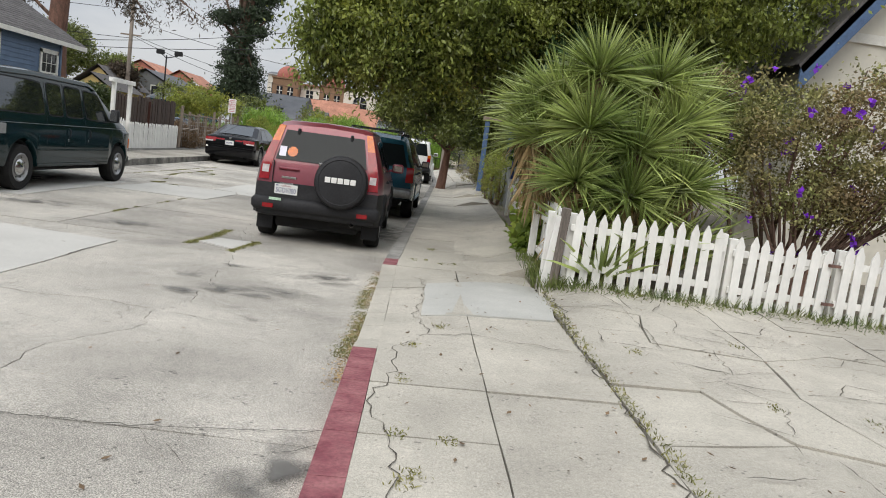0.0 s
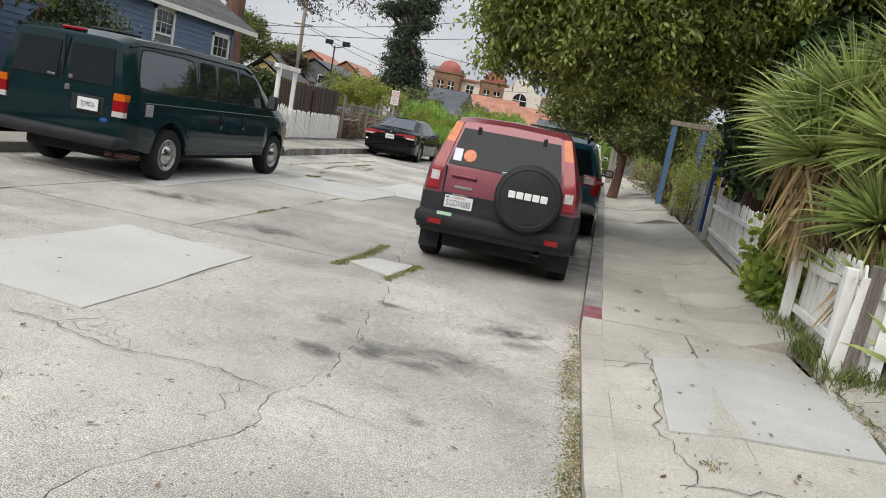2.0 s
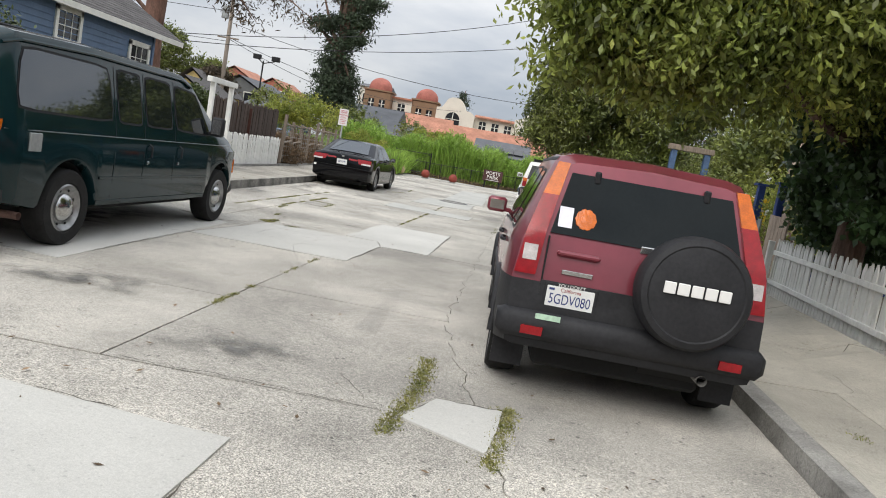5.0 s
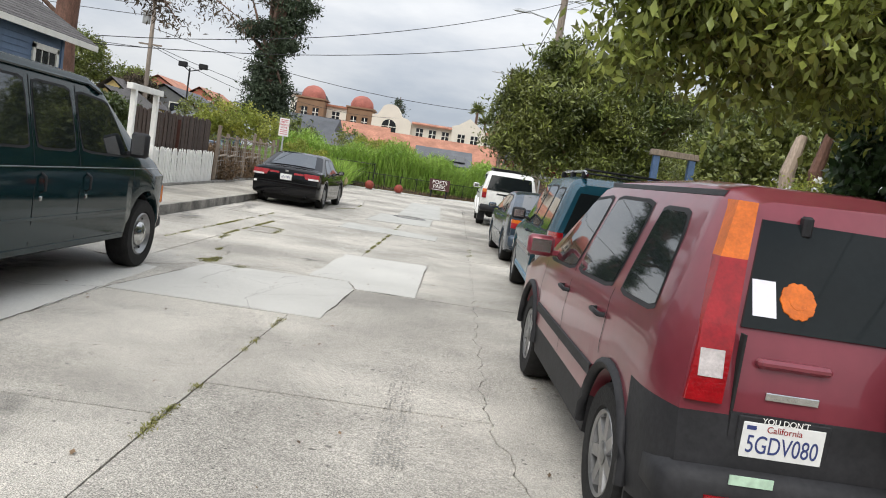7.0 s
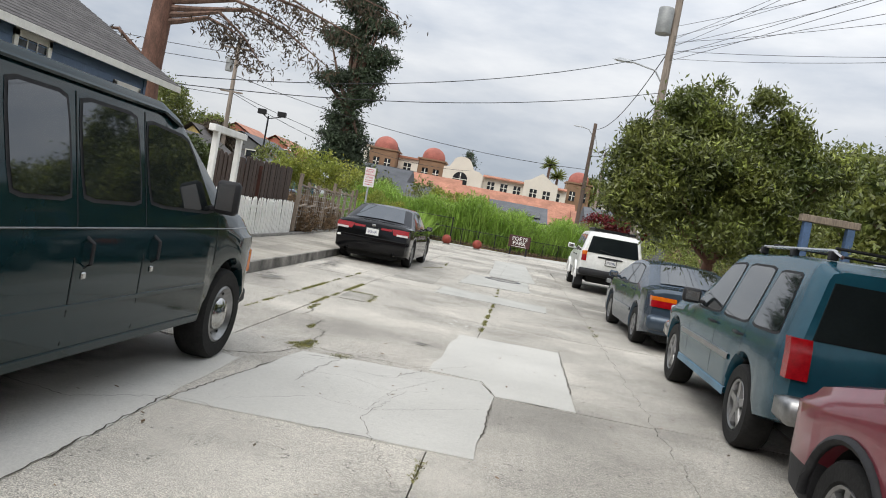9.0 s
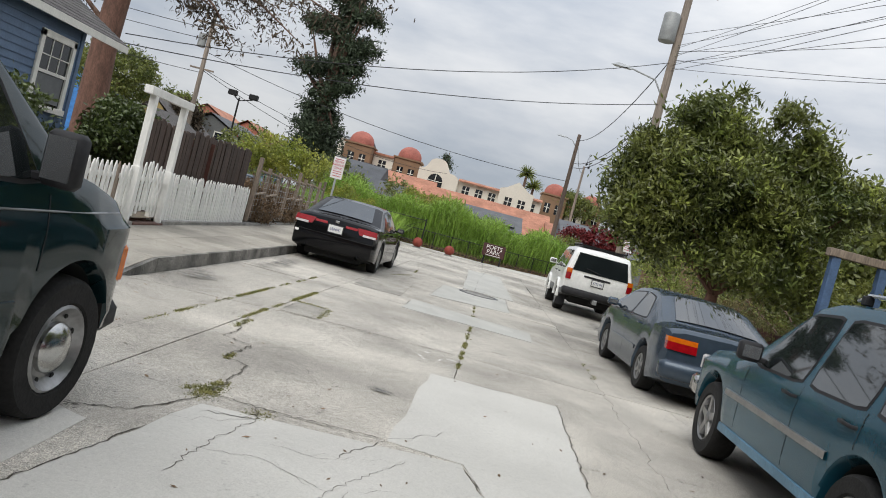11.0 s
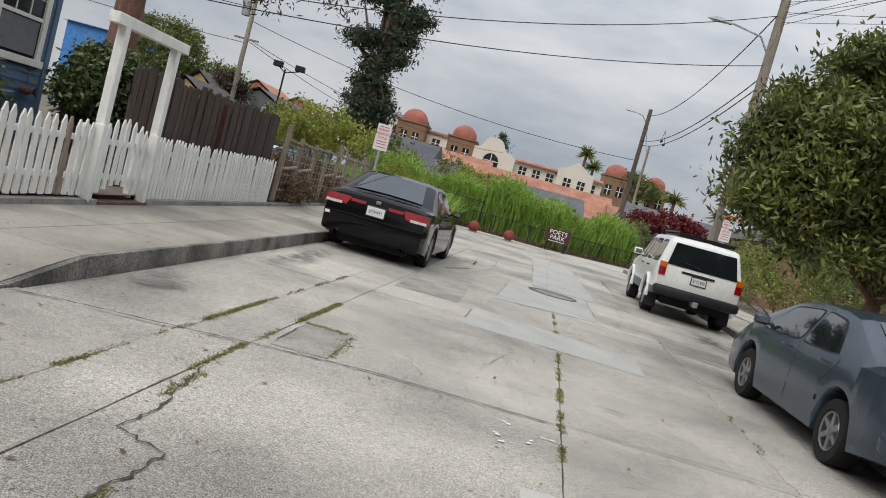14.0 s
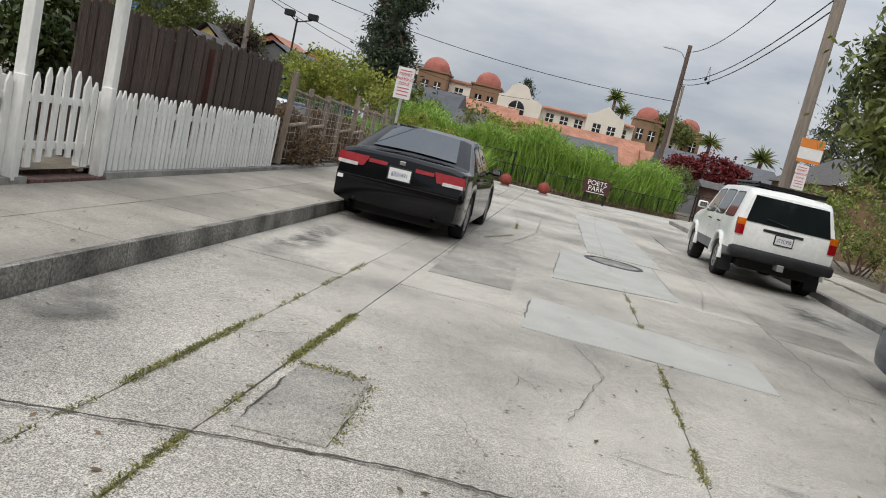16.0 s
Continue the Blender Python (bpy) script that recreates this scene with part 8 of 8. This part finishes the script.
fp = thing("floodlight_pole", "floodlight pole with two black lamps", "floodlight")
part("pole", G().tube([(-20.57, 61.4, 0), (-20.57, 61.4, 6.0)], 0.06, 8), M_BLACK, fp)
part("bracket", G().tube([(-21.0, 61.4, 6.1), (-20.57, 61.4, 5.8), (-19.7, 61.4, 6.05)], 0.04, 6), M_BLACK, fp)
for x in (-21.05, -19.65):
    part("floodlight", G().box(x - 0.28, x + 0.28, 61.2, 61.55, 6.05, 6.4, bev=0.03), M_BLACK, fp)


# ---- distance: houses and the domed building ----
def gable_house(label, x0, x1, y0, y1, h, rh, wall, roof_m, wins=(), along_x=True):
    hse = thing("far_house", label, "house", "far houses")
    part("wall", G().box(x0, x1, y0, y1, -0.05, h), wall, hse)
    o = 0.35
    if along_x:
        ym = (y0 + y1) / 2
        part("roof", G().add([(x0 - o, y0 - o, h - 0.1), (x1 + o, y0 - o, h - 0.1), (x1 + o, ym, h + rh), (x0 - o, ym, h + rh), (x1 + o, y1 + o, h - 0.1), (x0 - o, y1 + o, h - 0.1)], [(0, 1, 2, 3), (3, 2, 4, 5), (0, 3, 5), (1, 4, 2), (0, 5, 4, 1)]), roof_m, hse)
    else:
        xm = (x0 + x1) / 2
        part("roof", G().add([(x0 - o, y0 - o, h - 0.1), (xm, y0 - o, h + rh), (xm, y1 + o, h + rh), (x0 - o, y1 + o, h - 0.1), (x1 + o, y0 - o, h - 0.1), (x1 + o, y1 + o, h - 0.1)], [(0, 1, 2, 3), (1, 4, 5, 2), (0, 3, 5, 4)]), roof_m, hse)
        part("gable", G().add([(x0, y0 - 0.01, h - 0.15), (x1, y0 - 0.01, h - 0.15), (xm, y0 - 0.01, h + rh - 0.2)], [(0, 1, 2)]), wall, hse)
    for wx, wz, ww, wh in wins:
        w = part("window", G().box(wx - ww / 2, wx + ww / 2, y0 - 0.03, y0 + 0.01, wz, wz + wh), M_GLASS, hse)
        for b in ((wx - ww / 2 - 0.1, wx - ww / 2, wz - 0.1, wz + wh + 0.1), (wx + ww / 2, wx + ww / 2 + 0.1, wz - 0.1, wz + wh + 0.1), (wx - ww / 2, wx + ww / 2, wz + wh, wz + wh + 0.1), (wx - ww / 2, wx + ww / 2, wz - 0.1, wz)):
            part("frame", G().box(b[0], b[1], y0 - 0.06, y0 + 0.01, b[2], b[3]), M_TRIM, w)
    return hse


gable_house("grey gabled house with blue lower mural wall", -32, -24.2, 78, 88, 3.7, 2.0, M_GREYH, M_SLATE, [(-27, 3.0, 0.9, 1.1)], False)
gable_house("blue painted low house beside a floodlight", -25, -20.4, 71, 77, 2.9, 0.6, M_TEAL, M_SLATE)
gable_house("coral stucco apartment house with tiled roof", -38.5, -31.5, 95, 103, 5.6, 2.0, M_ORANGE, M_TILE, [(-33.5, 4.6, 1.0, 1.2)], False)
gable_house("coral stucco apartment house with tiled roof", -33.4, -28.4, 97, 106, 5.4, 1.7, M_ORANGE, M_TILE, [(-29.8, 4.4, 1.0, 1.2), (-31.8, 4.4, 1.0, 1.2)], False)
gable_house("yellow gabled cottage behind trees", -24.8, -22.0, 55, 60, 2.75, 1.0, M_YELLOW, M_SHINGLE, [(-23.2, 2.4, 0.35, 0.4)], False)
gable_house("yellow gabled cottage behind trees", -27.0, -23.6, 60.5, 66, 3.1, 1.5, M_YELLOW, M_SHINGLE, (), False)
gable_house("grey house with dark slate roof", -19.2, -13.6, 84, 92, 3.9, 1.5, M_GREYH, M_SLATE, [(-17.6, 2.4, 1.0, 1.1), (-15.6, 2.4, 1.0, 1.1)])
gable_house("pale two-storey building far off", -24.5, -20.5, 118, 126, 9.6, 0.6, M_STUCCO, M_SLATE, [(-23.4, 7.2, 0.9, 1.2), (-21.6, 7.2, 0.9, 1.2)])
gable_house("low house with dark slate roof", -14.0, -10.2, 76, 82, 2.6, 1.2, M_GREYH, M_SLATE)
gable_house("low house with dark slate roof and solar panels", -4.6, 0.2, 78, 85, 2.4, 1.4, M_TEAL, M_SLATE)
gable_house("long low grey roofed house", 4.5, 13.5, 80, 90, 2.8, 2.0, M_GREYH, M_SLATE)
gable_house("brown shingled house behind trees", 8.5, 15, 56, 66, 3.4, 2.0, M_TAN, M_SHINGLE, (), False)
gable_house("brick red garden shed", 4.3, 5.8, 63, 65, 2.1, 0.3, M_BRICK, M_SHINGLE)
gable_house("long clay tiled roof building beyond the park", -20.5, -9.2, 97, 107, 3.1, 2.9, M_STUCCO, M_TILE)
gable_house("long clay tiled roof building beyond the park", -9.0, 4.5, 96, 105, 2.7, 2.75, M_STUCCO, M_TILE)
gable_house("clay tiled roof wing", 4.6, 10.0, 94, 103, 2.5, 2.2, M_STUCCO, M_TILE)
gable_house("blue apartment block far off", -50, -43.2, 84, 94, 7.6, 0.4, mat("bright_blue_wall", (0.06, 0.22, 0.55), 0.8), M_SLATE)
for k in range(4):
    o = thing("solar_panel", "dark solar panel on a roof", "solar panel", "solar panels")
    part("panel", G().add([(-3.9 + k * 0.95, 78.3, 2.75), (-3.0 + k * 0.95, 78.3, 2.75), (-3.0 + k * 0.95, 79.6, 3.25), (-3.9 + k * 0.95, 79.6, 3.25), (-3.9 + k * 0.95, 78.3, 2.65), (-3.0 + k * 0.95, 78.3, 2.65)], [(0, 1, 2, 3), (4, 5, 1, 0)]), M_GLASS, o)
db = thing("domed_building", "white mission-style building with red-domed brown towers", "building")


def far_window(x, z, w, h, y, arched=False):
    if arched:
        g = G()
        pts = [(x - w / 2, z), (x + w / 2, z)] + [(x + w / 2 * math.cos(a), z + h - w / 2 + w / 2 * math.sin(a)) for a in np.linspace(0, math.pi, 12)]
        g.add([(px, y - 0.06, pz) for px, pz in pts], [tuple(range(len(pts)))])
        wd = part("window", g, M_GLASS, db, "arched window")
    else:
        wd = part("window", G().box(x - w / 2, x + w / 2, y - 0.05, y + 0.02, z, z + h), M_GLASS, db)
    part("mullion", G().box(x - 0.05, x + 0.05, y - 0.09, y - 0.04, z, z + h * 0.95), M_TRIM, wd)
    part("transom", G().box(x - w / 2, x + w / 2, y - 0.09, y - 0.04, z + h * 0.5, z + h * 0.5 + 0.08), M_TRIM, wd)


for x, y, w, top in ((-20.3, 110, 3.7, 8.6), (-13.9, 112, 3.6, 8.4), (6.4, 116, 3.4, 9.0), (11.9, 118, 3.2, 8.9)):
    t_ = part("tower", G().box(x - w / 2, x + w / 2, y, y + w, 0, top, bev=0.1), M_TAN, db, "brown square tower")
    part("cornice", G().box(x - w / 2 - 0.15, x + w / 2 + 0.15, y - 0.15, y + w + 0.15, top, top + 0.2), M_TAN, t_)
    r_ = w * 0.44
    part("dome", G().lathe([(r_, 0.0), (r_, 0.25)] + [(max(0.01, r_ * math.cos(a)), 0.25 + r_ * 0.92 * math.sin(a)) for a in np.linspace(0, 1.57, 9)], pose(x, y + w / 2, top + 0.2), n=24), M_DOME, t_, "red tiled dome", smooth=60)
    for dx in (-0.75, 0.75):
        far_window(x + dx, top - 2.4, 0.8, 1.3, y)
part("wing", G().box(-18.4, -15.7, 112, 120, 0, 8.1), M_STUCCO, db)
part("wing_roof", G().box(-18.6, -15.7, 111.6, 120, 8.1, 8.35), M_TILE, db)
far_window(-17.1, 6.3, 1.0, 1.2, 112)
gp_ = [(-11.0, 0), (-5.6, 0), (-5.6, 7.6), (-6.2, 8.0), (-6.9, 8.1), (-7.4, 8.9)] + [(-8.6 + 1.2 * math.cos(a), 8.9 + 0.75 * math.sin(a)) for a in np.linspace(0.15, 3.0, 9)] + [(-9.8, 8.9), (-10.3, 8.1), (-11.0, 8.0)]
gp_ = [(x - 1.2, z) for x, z in gp_]
g = G().add([(x, 112, z) for x, z in gp_] + [(x, 119, z) for x, z in gp_], [tuple(range(len(gp_))), tuple(range(2 * len(gp_) - 1, len(gp_) - 1, -1))] + [(k, len(gp_) + k, len(gp_) + (k + 1) % len(gp_), (k + 1) % len(gp_)) for k in range(len(gp_))])
part("gable_wall", g, M_STUCCO, db, "curved mission gable")
far_window(-9.8, 5.6, 2.0, 2.0, 112, True)
part("wing", G().box(-6.8, 4.7, 114, 122, 0, 7.7), M_STUCCO, db)
part("wing_roof", G().add([(-6.8, 113.4, 7.7), (4.7, 113.4, 7.7), (4.7, 114.4, 7.95), (-6.8, 114.4, 7.95), (-6.8, 113.4, 7.55), (4.7, 113.4, 7.55)], [(0, 1, 2, 3), (4, 5, 1, 0)]), M_TILE, db)
for k in range(6):
    far_window(-5.6 + k * 1.8, 5.9, 0.95, 1.2, 114)
for wx in (0.2, 2.0):
    far_window(wx, 5.9, 0.95, 1.2, 113.2)
gp2 = [(-1.2, 4.0), (3.4, 4.0), (3.4, 8.1), (2.6, 8.35), (1.1, 9.4), (-0.4, 8.35), (-1.2, 8.1)]
part("gable_wall", G().add([(x, 113.2, z) for x, z in gp2] + [(x, 114.3, z) for x, z in gp2], [tuple(range(7)), tuple(range(13, 6, -1))] + [(k, 7 + k, 7 + (k + 1) % 7, (k + 1) % 7) for k in range(7)]), M_STUCCO, db)
part("wing", G().box(8.5, 10.8, 117, 124, 0, 8.0), M_STUCCO, db)
part("wing_roof", G().box(8.3, 11, 116.6, 124, 8.0, 8.25), M_TILE, db)
far_window(9.6, 6.2, 0.9, 1.1, 117)
# palms
for x, y, h in ((2.6, 128, 12.0), (4.2, 130, 10.6), (13.5, 112, 7.8), (16.5, 100, 6.5)):
    t_ = thing("palm_tree", "far fan palm with round crown", "palm", "far palms")
    part("trunk", G().tube([(x, y, 0), (x, y, h)], [0.28, 0.2], 8), M_BARK, t_)
    part("crown", rosette((x, y, h), 150, 1.7, 0.2, 0.16, M_LEAFD, -0.5), None, t_)
# parked cars glimpsed behind the wire fence
for x, y, mtl in ((-14.5, 49, P_WHITE), (-12.6, 47.5, P_SLATE), (-15.8, 47, P_MAROON)):
    cc = Car("far_car", "parked car glimpsed behind the fence", x, y, 70, 4.3, 1.7, [(0, 0.98), (0.6, 1.0), (1.4, 1.38), (2.6, 1.40), (3.3, 0.98), (4.3, 0.8)], [(0, 0.92), (3.2, 0.9), (4.3, 0.7)], 0.2, (0.9, 3.4), 0.3, ((0.2, 0.08), (0.5, 0.0), (1, 0.05)), mtl, 0.4)
    cc.add_wheels("six")
    for s in (-1, 1):
        cc.pane("side_window", [(1.1, 0.97), (3.0, 0.95), (2.5, 1.28), (1.5, 1.28)], s)
# hanging shoes on the wire
sh = thing("hanging_shoes", "pair of dark shoes hanging from a wire", "shoes")
for dx in (0, 0.16):
    part("shoe", G().box(1.75 + dx, 1.86 + dx, 58, 58.3, 7.05 - dx, 7.2 - dx, bev=0.04), M_BLACK, sh)
part("laces", G().tube([(1.8, 58.1, 7.2), (1.86, 58.1, 7.75), (1.97, 58.1, 7.05)], 0.012, 4), M_WIRE, sh)

# unseen plain wall, added behind the street to darken reflections in the cars
thing("wall_south", "plain brown wall added out of view behind the street", "wall", kind="structure", g=G().box(-60, 60, -18.3, -18, -0.06, 6.0), material=M_TAN)
